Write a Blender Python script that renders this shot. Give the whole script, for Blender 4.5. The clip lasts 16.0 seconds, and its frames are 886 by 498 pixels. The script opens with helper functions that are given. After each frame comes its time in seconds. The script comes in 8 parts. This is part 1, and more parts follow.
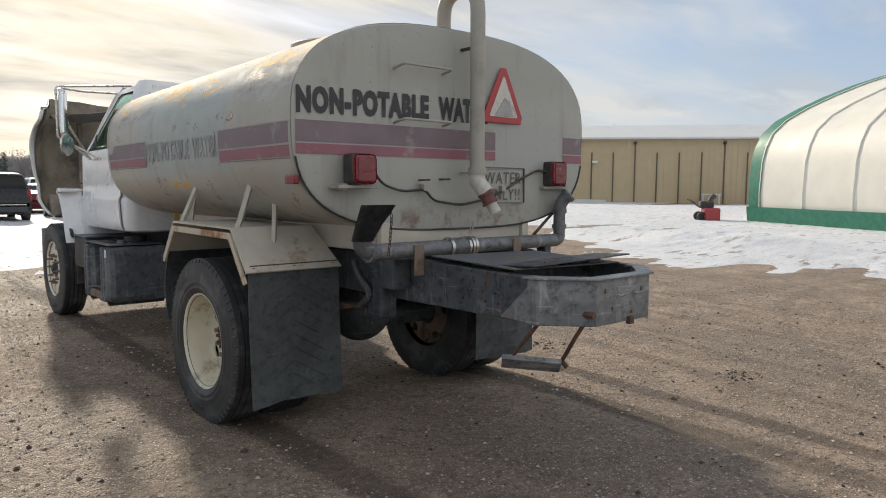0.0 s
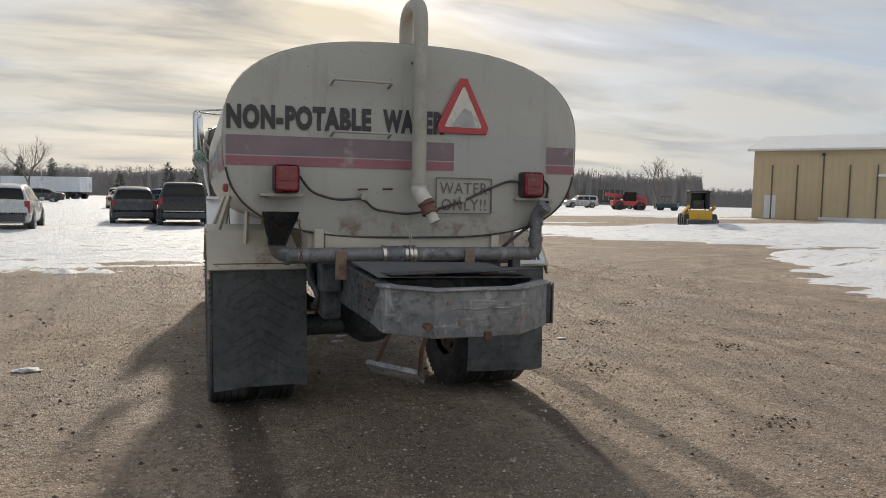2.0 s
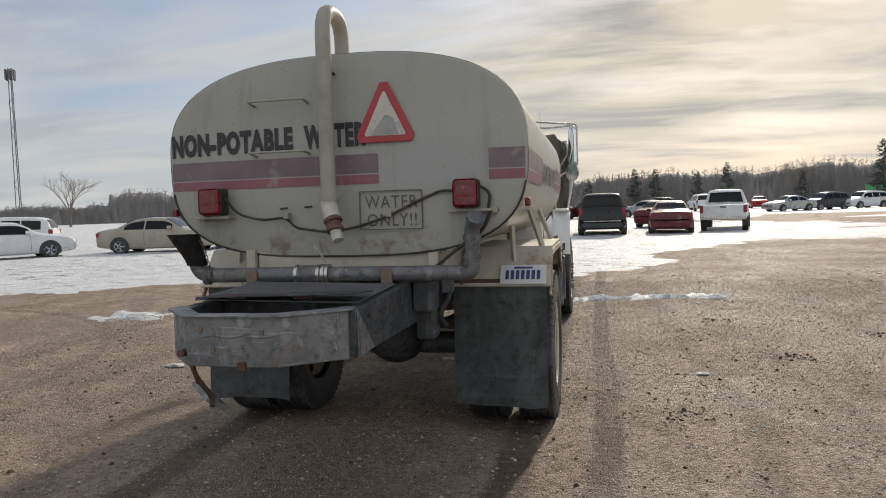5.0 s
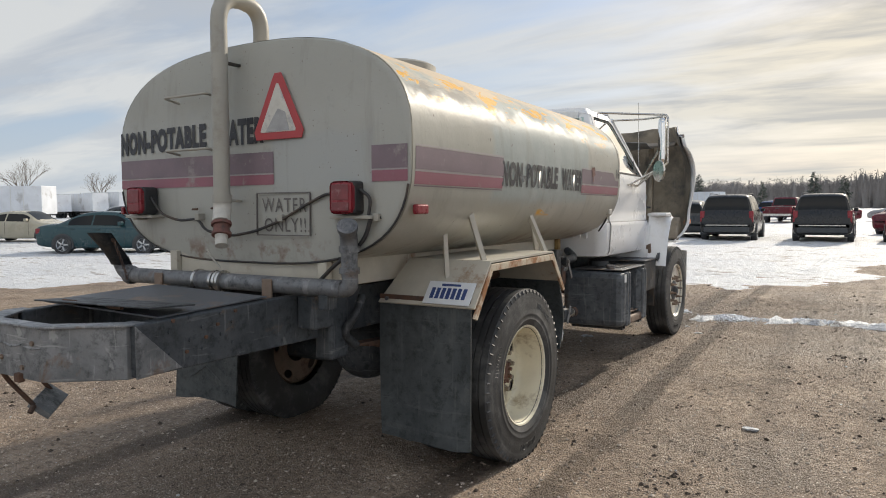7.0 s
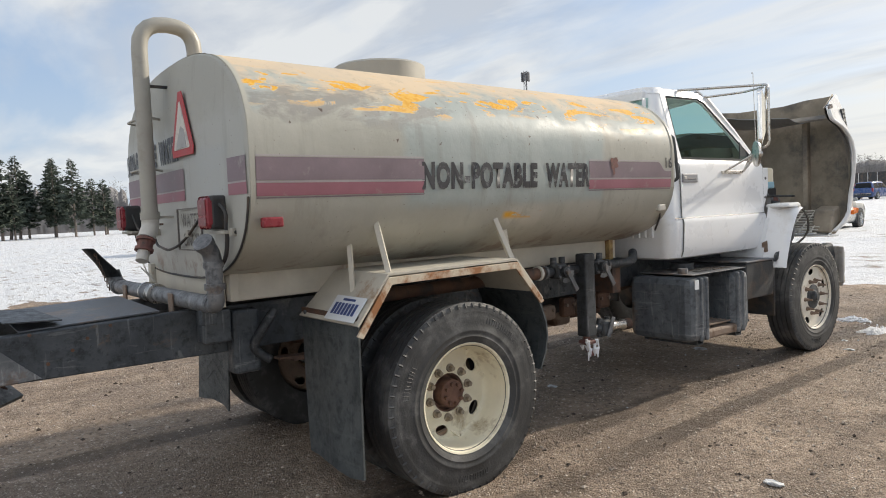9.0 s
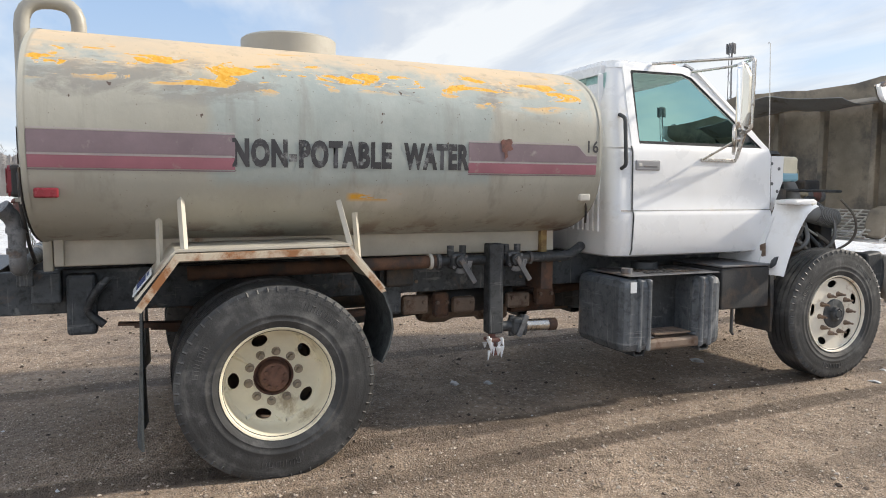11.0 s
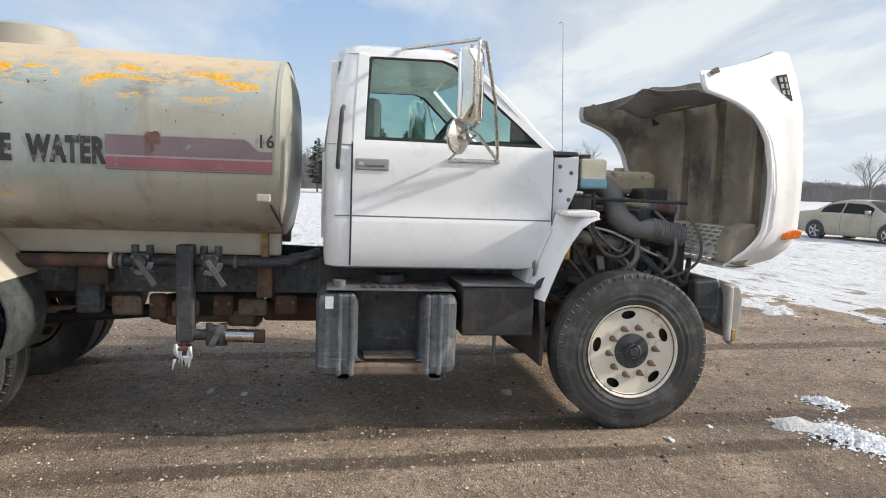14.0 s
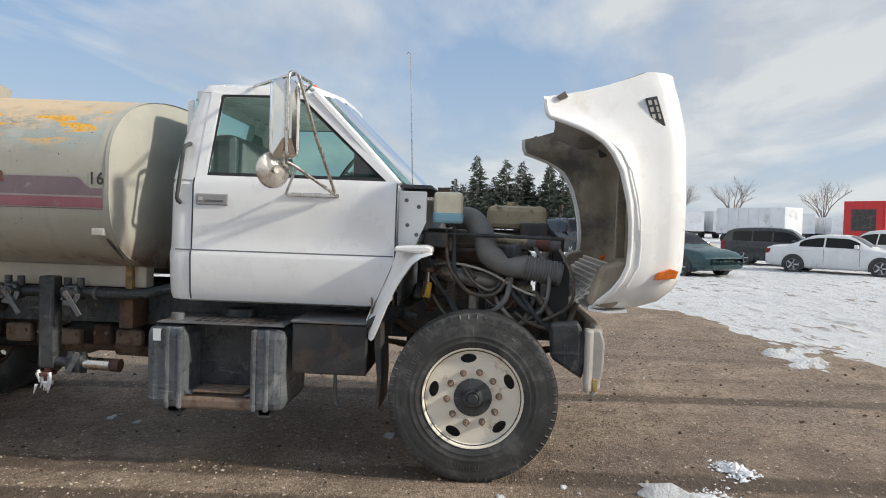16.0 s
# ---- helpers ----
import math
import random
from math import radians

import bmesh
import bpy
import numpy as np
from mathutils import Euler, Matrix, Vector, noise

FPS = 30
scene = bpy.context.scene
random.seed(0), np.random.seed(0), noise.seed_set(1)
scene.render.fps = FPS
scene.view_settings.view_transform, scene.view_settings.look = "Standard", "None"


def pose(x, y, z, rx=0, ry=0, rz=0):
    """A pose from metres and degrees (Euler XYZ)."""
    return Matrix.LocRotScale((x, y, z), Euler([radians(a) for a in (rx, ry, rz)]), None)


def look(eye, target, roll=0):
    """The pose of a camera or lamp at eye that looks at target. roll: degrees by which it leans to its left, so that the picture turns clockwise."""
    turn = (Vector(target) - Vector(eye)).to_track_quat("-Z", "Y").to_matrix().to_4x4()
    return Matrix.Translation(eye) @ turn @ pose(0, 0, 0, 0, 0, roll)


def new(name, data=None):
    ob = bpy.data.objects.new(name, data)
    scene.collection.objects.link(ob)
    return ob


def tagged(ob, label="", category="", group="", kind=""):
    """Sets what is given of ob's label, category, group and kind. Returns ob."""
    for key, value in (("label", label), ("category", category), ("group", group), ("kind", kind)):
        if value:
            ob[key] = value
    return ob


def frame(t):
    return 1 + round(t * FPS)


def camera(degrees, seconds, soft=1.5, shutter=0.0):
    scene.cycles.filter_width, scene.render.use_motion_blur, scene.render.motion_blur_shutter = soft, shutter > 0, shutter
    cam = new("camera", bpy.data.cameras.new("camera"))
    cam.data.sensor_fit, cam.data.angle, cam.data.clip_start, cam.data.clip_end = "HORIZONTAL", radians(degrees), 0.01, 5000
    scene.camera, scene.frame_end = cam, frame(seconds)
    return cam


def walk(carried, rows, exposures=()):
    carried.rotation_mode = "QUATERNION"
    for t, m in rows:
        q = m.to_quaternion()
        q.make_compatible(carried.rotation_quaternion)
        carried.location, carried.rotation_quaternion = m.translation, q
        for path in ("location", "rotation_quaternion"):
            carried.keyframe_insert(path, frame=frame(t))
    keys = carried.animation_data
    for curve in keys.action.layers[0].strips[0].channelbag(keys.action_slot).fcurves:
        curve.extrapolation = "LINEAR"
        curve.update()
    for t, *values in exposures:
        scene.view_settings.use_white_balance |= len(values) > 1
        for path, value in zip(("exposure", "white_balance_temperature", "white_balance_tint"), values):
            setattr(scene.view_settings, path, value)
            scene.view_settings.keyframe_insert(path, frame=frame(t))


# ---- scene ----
cam = camera(64.1, 16.0, soft=1.0)
EXPOSURES = [(0, 0.05, 6950, 10.5), (1.5, -0.10, 7000, 10.5), (3.5, -0.31, 7000, 10.5), (4.2, -0.31, 7000, 10.5), (6.5, -0.02, 6900, 10), (8.2, 0.09, 6850, 10), (10.5, 0.47, 6750, 10.5), (13.2, 0.45, 6700, 10), (14.5, 0.25, 6740, 9.5), (16, 0.07, 6720, 9)]
PATH = [
    (0, (-3.111, -3.383, 1.543), (-1.809, -1.876, 1.362), 0.5),
    (0.5, (-2.747, -3.659, 1.534), (-1.575, -2.044, 1.401), 0.5),
    (1, (-2.339, -3.954, 1.544), (-1.349, -2.22, 1.426), -0.0),
    (1.5, (-1.86, -4.175, 1.546), (-0.99, -2.377, 1.438), 0.0),
    (2, (-1.39, -4.468, 1.547), (-0.72, -2.589, 1.394), 1.1),
    (2.5, (-0.894, -4.588, 1.515), (-0.385, -2.658, 1.384), -0.1),
    (3, (-0.376, -4.615, 1.533), (-0.077, -2.64, 1.436), -0.4),
    (3.5, (0.142, -4.669, 1.561), (0.213, -2.674, 1.437), -0.3),
    (4, (0.631, -4.496, 1.539), (0.532, -2.504, 1.389), 0.5),
    (4.2, (0.819, -4.434, 1.549), (0.658, -2.445, 1.42), 0.2),
    (6.3, (2.692, -3.459, 1.562), (1.816, -1.667, 1.415), -0.8),
    (6.5, (2.809, -3.29, 1.536), (1.879, -1.524, 1.41), 0.4),
    (7, (3.134, -2.928, 1.59), (2.106, -1.217, 1.463), -0.5),
    (7.5, (3.524, -2.597, 1.624), (2.331, -0.999, 1.468), -0.6),
    (8, (3.758, -2.182, 1.601), (2.462, -0.668, 1.433), 0.5),
    (8.2, (3.864, -2.017, 1.602), (2.506, -0.554, 1.462), -0.7),
    (10.3, (5.077, -0.114, 1.593), (3.291, 0.767, 1.407), -0.2),
    (10.5, (5.107, 0.091, 1.575), (3.304, 0.939, 1.409), 0.3),
    (11, (5.225, 0.602, 1.589), (3.383, 1.36, 1.411), -0.3),
    (11.5, (5.43, 1.106, 1.617), (3.55, 1.761, 1.421), 0.6),
    (12, (5.454, 1.63, 1.578), (3.569, 2.271, 1.392), 2.9),
    (12.5, (5.484, 2.166, 1.58), (3.557, 2.68, 1.426), 0.4),
    (13, (5.515, 2.684, 1.614), (3.568, 3.099, 1.428), 0.4),
    (13.5, (5.482, 3.226, 1.601), (3.53, 3.623, 1.421), 0.2),
    (14, (5.568, 3.736, 1.612), (3.6, 4.047, 1.431), 1.4),
    (14.5, (5.587, 4.218, 1.619), (3.602, 4.423, 1.488), 1.2),
    (15, (5.551, 4.755, 1.633), (3.56, 4.899, 1.517), 1.1),
    (15.5, (5.585, 5.269, 1.631), (3.589, 5.268, 1.5), 0.7),
    (16, (5.515, 5.756, 1.626), (3.52, 5.65, 1.546), 1.3),
]
walk(cam, [(t, look(eye, target, roll)) for t, eye, target, roll in PATH], EXPOSURES)

# ---- light ----
SUN_AZ, SUN_EL = radians(10), radians(28)
world = bpy.data.worlds.new("sky")
scene.world = world
world.use_nodes = True


def build_sky(nt):
    n, l = nt.nodes, nt.links
    n.clear()
    out, bg = n.new("ShaderNodeOutputWorld"), n.new("ShaderNodeBackground")
    sky = n.new("ShaderNodeTexSky")
    sky.sky_type, sky.sun_disc = "NISHITA", False
    sky.sun_elevation, sky.sun_rotation = SUN_EL, SUN_AZ
    sky.air_density, sky.dust_density, sky.ozone_density = 1.0, 2.0, 1.0
    tc = n.new("ShaderNodeTexCoord")
    sep = n.new("ShaderNodeSeparateXYZ")
    l.new(tc.outputs["Generated"], sep.inputs[0])

    def m(op, a, b=None, clamp=False):
        k = n.new("ShaderNodeMath")
        k.operation, k.use_clamp = op, clamp
        for i, v in enumerate((a, b)):
            if v is None:
                continue
            if isinstance(v, (int, float)):
                k.inputs[i].default_value = v
            else:
                l.new(v, k.inputs[i])
        return k.outputs[0]

    h = m("ADD", m("MAXIMUM", sep.outputs[2], 0.0), 0.12)
    comb = n.new("ShaderNodeCombineXYZ")
    l.new(m("DIVIDE", sep.outputs[0], h), comb.inputs[0])
    l.new(m("DIVIDE", sep.outputs[1], h), comb.inputs[1])
    mp = n.new("ShaderNodeMapping")
    mp.inputs["Rotation"].default_value = (0, 0, radians(25))
    mp.inputs["Scale"].default_value = (0.55, 1.15, 1)
    l.new(comb.outputs[0], mp.inputs[0])

    def noise_tex(scale, detail, rough, dist):
        k = n.new("ShaderNodeTexNoise")
        k.inputs["Scale"].default_value, k.inputs["Detail"].default_value = scale, detail
        k.inputs["Roughness"].default_value, k.inputs["Distortion"].default_value = rough, dist
        l.new(mp.outputs[0], k.inputs["Vector"])
        return k.outputs[0]

    def ramp(v, stops):
        k = n.new("ShaderNodeValToRGB")
        e = k.color_ramp.elements
        while len(e) < len(stops):
            e.new(0.5)
        for el, (p, c) in zip(e, stops):
            el.position, el.color = p, (*c, 1)
        l.new(v, k.inputs[0])
        return k.outputs[0]

    def mix(f, a, b):
        k = n.new("ShaderNodeMix")
        k.data_type = "RGBA"
        for s, v in ((0, f), (6, a), (7, b)):
            if isinstance(v, tuple):
                k.inputs[s].default_value = (*v, 1)
            elif isinstance(v, (int, float)):
                k.inputs[s].default_value = v
            else:
                l.new(v, k.inputs[s])
        return k.outputs[2]

    cover = ramp(noise_tex(0.8, 7, 0.52, 0.4), [(0.39, (0, 0, 0)), (0.57, (1, 1, 1))])
    thick = ramp(noise_tex(1.35, 8, 0.56, 0.5), [(0.45, (0, 0, 0)), (0.60, (1, 1, 1))])
    vm = n.new("ShaderNodeVectorMath")
    vm.operation = "DOT_PRODUCT"
    vm.inputs[1].default_value = (math.sin(SUN_AZ) * math.cos(SUN_EL), math.cos(SUN_AZ) * math.cos(SUN_EL), math.sin(SUN_EL))
    l.new(tc.outputs["Generated"], vm.inputs[0])
    near = m("POWER", m("MAXIMUM", vm.outputs["Value"], 0.0), 7.0)
    # brighter sky added out of view, as fill for the truck's rear and right
    behind = m("MULTIPLY", m("SUBTRACT", m("MULTIPLY", sep.outputs[0], 0.45), m("MULTIPLY", sep.outputs[1], 0.89)), 1.1, True)
    lit = mix(near, mix(behind, CLOUD_FAR, CLOUD_FILL), CLOUD_SUN)
    shade = mix(near, CLOUD_DARK, CLOUD_DARK_SUN)
    cloud = mix(m("MULTIPLY", thick, 0.9), lit, shade)
    # low haze over the horizon
    haze = m("POWER", m("SUBTRACT", 1.0, m("MAXIMUM", sep.outputs[2], 0.0), True), 7.0)
    blue = mix(0.55, sky.outputs[0], SKY_BLUE)
    c1 = mix(m("MULTIPLY", cover, 0.92), blue, cloud)
    c2 = mix(m("MULTIPLY", haze, 0.55), c1, mix(near, HAZE_FAR, HAZE_SUN))
    l.new(c2, bg.inputs[0])
    bg.inputs[1].default_value = SKY_STRENGTH
    l.new(bg.outputs[0], out.inputs[0])


SKY_STRENGTH = 0.112
CLOUD_FAR, CLOUD_SUN = (5.9, 6.2, 6.5), (8.7, 7.9, 6.2)
CLOUD_DARK, CLOUD_DARK_SUN = (3.9, 4.4, 5.2), (3.3, 3.4, 3.5)
# colour of the added fill in the unseen part of the sky
CLOUD_FILL = (14.6, 14.1, 13.3)
SKY_BLUE = (2.6, 4.2, 7.0)
HAZE_FAR, HAZE_SUN = (6.4, 6.9, 7.3), (7.0, 6.2, 4.5)
build_sky(world.node_tree)
lamp = bpy.data.lights.new("sun", "SUN")
lamp.energy, lamp.angle, lamp.color = 3.7, radians(2.5), (1.0, 0.93, 0.82)
sun = new("sun", lamp)
sun.matrix_world = look((0, 0, 30), Vector((0, 0, 30)) - Vector((math.sin(SUN_AZ) * math.cos(SUN_EL), math.cos(SUN_AZ) * math.cos(SUN_EL), math.sin(SUN_EL))))


# ---- mesh helpers ----
def part(name, bm, material, parent=None, label="", smooth=None):
    me = bpy.data.meshes.new(name)
    bm.normal_update()
    bm.to_mesh(me)
    bm.free()
    if smooth is not None:
        for p in me.polygons:
            p.use_smooth = True
        me.set_sharp_from_angle(angle=radians(smooth))
    for mt in material if isinstance(material, (list, tuple)) else [material]:
        me.materials.append(mt)
    ob = new(name, me)
    if parent:
        ob.parent = parent
    if label:
        ob["label"] = label
    return ob


def thing(name, label, category, m=None, group="", kind=""):
    ob = new(name)
    ob.empty_display_size = 0.2
    if m is not None:
        ob.matrix_basis = m
    return tagged(ob, label, category, group, kind)


def BM():
    return bmesh.new()


def box(bm, lo, hi, bevel=0.0, m=None, seg=2):
    """A box between two corners, with rounded edges."""
    lo, hi = Vector(lo), Vector(hi)
    r = bmesh.ops.create_cube(bm, size=1.0)["verts"]
    bmesh.ops.scale(bm, vec=hi - lo, verts=r)
    bmesh.ops.translate(bm, vec=(lo + hi) / 2, verts=r)
    if bevel > 0:
        es = {e for v in r for e in v.link_edges}
        out = bmesh.ops.bevel(bm, geom=list(es), offset=bevel, segments=seg, affect="EDGES", profile=0.5)
        r = list({v for f in out["faces"] for v in f.verts} | {v for v in r if v.is_valid})
        r = [v for v in r if v.is_valid]
    if m is not None:
        bmesh.ops.transform(bm, matrix=m, verts=r)
    return bm


def basis(d):
    d = Vector(d).normalized()
    up = Vector((0, 0, 1)) if abs(d.z) < 0.95 else Vector((1, 0, 0))
    u = d.cross(up).normalized()
    return u, u.cross(d).normalized(), d


def loft(bm, rings, cap=True, closed=True, loop=False):
    """Faces between rings of equally many points."""
    vs = [[bm.verts.new(p) for p in ring] for ring in rings]
    n = len(vs[0])
    pairs = list(zip(vs, vs[1:])) + ([(vs[-1], vs[0])] if loop else [])
    for a, b in pairs:
        for i in range(n if closed else n - 1):
            j = (i + 1) % n
            bm.faces.new((a[i], a[j], b[j], b[i]))
    if cap and closed and not loop:
        bm.faces.new(vs[0][::-1])
        bm.faces.new(vs[-1])
    return vs


def cyl(bm, a, b, r, r2=None, seg=16, cap=True):
    a, b = Vector(a), Vector(b)
    u, v, _ = basis(b - a)
    r2 = r if r2 is None else r2
    ring = lambda c, q: [c + q * (math.cos(t) * u + math.sin(t) * v) for t in (2 * math.pi * i / seg for i in range(seg))]
    loft(bm, [ring(a, r), ring(b, r2)], cap)
    return bm


def tube(bm, pts, r, seg=8, cap=True, wob=0.0):
    """A round bar along a line of points."""
    pts = [Vector(p) for p in pts]
    rings, u = [], None
    for i, p in enumerate(pts):
        d = (pts[min(i + 1, len(pts) - 1)] - pts[max(i - 1, 0)]).normalized()
        if u is None:
            u = basis(d)[0]
        u = (u - u.dot(d) * d).normalized()
        v = d.cross(u)
        q = r[i] if isinstance(r, (list, tuple)) else r
        rings.append([p + q * (math.cos(t) * u + math.sin(t) * v) for t in (2 * math.pi * k / seg for k in range(seg))])
    loft(bm, rings, cap)
    return bm


def bend(pts, r=0.1, n=5):
    """A line of points with its inner corners rounded by radius r."""
    pts = [Vector(p) for p in pts]
    out = [pts[0]]
    for a, b, c in zip(pts, pts[1:], pts[2:]):
        q = min(r, (a - b).length * 0.49, (c - b).length * 0.49)
        p0, p1 = b + (a - b).normalized() * q, b + (c - b).normalized() * q
        for i in range(n + 1):
            t = i / n
            out.append((1 - t) ** 2 * p0 + 2 * t * (1 - t) * b + t * t * p1)
    return out + [pts[-1]]


def lathe(bm, profile, centre, axis=(1, 0, 0), seg=32, closed_profile=False):
    """Turns a profile of (distance along the axis, radius) about the axis."""
    u, v, d = basis(axis)
    c = Vector(centre)
    rings = []
    for k in range(seg):
        t = 2 * math.pi * k / seg
        w = math.cos(t) * u + math.sin(t) * v
        rings.append([c + d * x + w * r for x, r in profile])
    vs = [[bm.verts.new(p) for p in ring] for ring in rings]
    n = len(profile)
    for k in range(seg):
        a, b = vs[k], vs[(k + 1) % seg]
        for i in range(n if closed_profile else n - 1):
            j = (i + 1) % n
            bm.faces.new((a[i], b[i], b[j], a[j]))
    bmesh.ops.remove_doubles(bm, verts=[q for ring in vs for q in ring], dist=1e-5)
    bmesh.ops.recalc_face_normals(bm, faces=bm.faces[:])
    return bm


def prism(bm, outline, axis, lo, hi, bevel=0.0):
    """A flat outline (pairs) drawn out along an axis: x takes (y, z), y takes (x, z), z takes (x, y)."""
    def at(p, h):
        return {"x": (h, p[0], p[1]), "y": (p[0], h, p[1]), "z": (p[0], p[1], h)}[axis]

    a = [bm.verts.new(at(p, lo)) for p in outline]
    b = [bm.verts.new(at(p, hi)) for p in outline]
    n = len(outline)
    fs = [bm.faces.new(a[::-1]), bm.faces.new(b)]
    for i in range(n):
        fs.append(bm.faces.new((a[i], a[(i + 1) % n], b[(i + 1) % n], b[i])))
    bmesh.ops.recalc_face_normals(bm, faces=fs)
    if bevel > 0:
        bmesh.ops.bevel(bm, geom=list({e for f in fs for e in f.edges}), offset=bevel, segments=2, affect="EDGES", profile=0.5)
    return bm


def sheet(bm, grid, thick):
    """A curved plate from a grid of points, drawn back along its normals."""
    vs = [[bm.verts.new(p) for p in row] for row in grid]
    fs = []
    for r0, r1 in zip(vs, vs[1:]):
        for i in range(len(r0) - 1):
            fs.append(bm.faces.new((r0[i], r0[i + 1], r1[i + 1], r1[i])))
    bm.normal_update()
    if thick:
        bmesh.ops.solidify(bm, geom=fs, thickness=thick)
    return bm


# ---- materials ----
def material(name, color, rough=0.6, metal=0.0, vary=0.25, scale=6.0, fine=80.0, bump=0.15, dirt=None, dirt_amount=0.0, dirt_scale=2.5, spec=0.5, coat=0.0, scratch=0.0):
    """A painted or plain surface: a base colour varied at two sizes, dirt in blotches, fine relief."""
    mt = bpy.data.materials.new(name)
    mt.use_nodes = True
    nt = mt.node_tree
    n, l = nt.nodes, nt.links
    b = n["Principled BSDF"]
    tc = n.new("ShaderNodeTexCoord")
    co = tc.outputs["Object"]

    def noise_tex(sc, det=6, ro=0.6, stretch=None):
        k = n.new("ShaderNodeTexNoise")
        k.inputs["Scale"].default_value, k.inputs["Detail"].default_value, k.inputs["Roughness"].default_value = sc, det, ro
        src = co
        if stretch:
            mp = n.new("ShaderNodeMapping")
            mp.inputs["Scale"].default_value = stretch
            l.new(co, mp.inputs[0])
            src = mp.outputs[0]
        l.new(src, k.inputs["Vector"])
        return k.outputs[0]

    def ramp(v, lo, hi, a=0.0, c=1.0):
        k = n.new("ShaderNodeMapRange")
        k.inputs[1].default_value, k.inputs[2].default_value, k.inputs[3].default_value, k.inputs[4].default_value = lo, hi, a, c
        l.new(v, k.inputs[0])
        return k.outputs[0]

    def mix(f, a, c, mode="MIX"):
        k = n.new("ShaderNodeMix")
        k.data_type, k.blend_type = "RGBA", mode
        for s, v in ((0, f), (6, a), (7, c)):
            if isinstance(v, (tuple, list)):
                k.inputs[s].default_value = (*v[:3], 1)
            elif isinstance(v, (int, float)):
                k.inputs[s].default_value = v
            else:
                l.new(v, k.inputs[s])
        return k.outputs[2]

    big, small = noise_tex(scale), noise_tex(fine, 4)
    lo = tuple(c * (1 - vary) for c in color)
    hi = tuple(min(1.0, c * (1 + vary)) for c in color)
    col = mix(ramp(big, 0.3, 0.7), lo, hi)
    col = mix(ramp(small, 0.3, 0.7, 0.0, 0.5 * vary), col, tuple(c * 0.5 for c in color))
    rg = ramp(big, 0.3, 0.7, max(0.02, rough - 0.1), min(1, rough + 0.1))
    if dirt:
        d = ramp(noise_tex(dirt_scale, 9, 0.68), 0.62 - 0.3 * dirt_amount, 0.72 - 0.2 * dirt_amount)
        col = mix(d, col, dirt)
    if scratch:
        sc = ramp(noise_tex(14, 5, 0.7, (1, 1, 0.12)), 0.66, 0.7, 0, scratch)
        col = mix(sc, col, (0.5, 0.5, 0.5))
    l.new(col, b.inputs["Base Color"])
    l.new(rg, b.inputs["Roughness"])
    b.inputs["Metallic"].default_value = metal
    b.inputs["Specular IOR Level"].default_value = spec
    b.inputs["Coat Weight"].default_value = coat
    if bump:
        bp = n.new("ShaderNodeBump")
        bp.inputs["Strength"].default_value, bp.inputs["Distance"].default_value = bump, 0.01
        l.new(small, bp.inputs["Height"])
        l.new(bp.outputs[0], b.inputs["Normal"])
    return mt


def glass_material(name, tint, rough=0.02):
    mt = bpy.data.materials.new(name)
    mt.use_nodes = True
    b = mt.node_tree.nodes["Principled BSDF"]
    b.inputs["Base Color"].default_value = (*tint, 1)
    b.inputs["Roughness"].default_value = rough
    b.inputs["Transmission Weight"].default_value = 1.0
    b.inputs["IOR"].default_value = 1.05
    return mt


M_TANK = material("tank_paint", (0.36, 0.345, 0.30), 0.5, 0, 0.12, 2.0, 60, 0.08, (0.27, 0.25, 0.21), 0.25)
M_CREAM = material("cream_paint", (0.52, 0.485, 0.41), 0.5, 0, 0.12, 5, 70, 0.1, (0.28, 0.15, 0.07), 0.04, 3.0)
M_WHITE = material("white_cab_paint", (0.78, 0.79, 0.8), 0.3, 0, 0.04, 3, 40, 0.02, (0.68, 0.67, 0.65), 0.05, 2.0, coat=0.3)
M_BLACK = material("black_chassis", (0.035, 0.036, 0.038), 0.6, 0, 0.35, 5, 60, 0.25, (0.10, 0.075, 0.055), 0.45, 3.5)
M_STEELGREY = material("worn_grey_steel", (0.13, 0.135, 0.145), 0.5, 0.2, 0.3, 5, 70, 0.25, (0.22, 0.16, 0.12), 0.25, 4, scratch=0.35)
M_RUST = material("rusty_iron", (0.13, 0.07, 0.045), 0.8, 0, 0.4, 8, 90, 0.4, (0.06, 0.045, 0.04), 0.5, 6)
M_RUBBER = material("tyre_rubber", (0.036, 0.037, 0.039), 0.65, 0, 0.4, 6, 90, 0.2, (0.10, 0.097, 0.092), 0.28, 4.5, scratch=0.12)
M_TYRE = material("dusty_tyre_rubber", (0.044, 0.045, 0.046), 0.6, 0, 0.45, 5, 90, 0.2, (0.105, 0.105, 0.102), 0.36, 5.0, scratch=0.12)
M_RIM = material("cream_rim_paint", (0.72, 0.67, 0.52), 0.45, 0, 0.08, 6, 60, 0.06, (0.40, 0.33, 0.22), 0.2, 5)
M_CHROME = material("chrome", (0.8, 0.8, 0.8), 0.12, 1.0, 0.06, 5, 50, 0.02)
M_RED = material("red_lens", (0.23, 0.018, 0.028), 0.3, 0, 0.15, 20, 200, 0.1)
M_GLASS = glass_material("green_cab_glass", (0.33, 0.54, 0.495))
M_DARKGLASS = material("dark_glass", (0.010, 0.012, 0.014), 0.06, 0, 0.1, 3, 20, 0, spec=0.22)
M_INTERIOR = material("dark_interior", (0.06, 0.065, 0.07), 0.8, 0, 0.2)
M_HOODIN = material("bare_hood_lining", (0.32, 0.275, 0.215), 0.7, 0, 0.35, 3, 50, 0.2, (0.12, 0.11, 0.10), 0.45, 2.0, scratch=0.2)
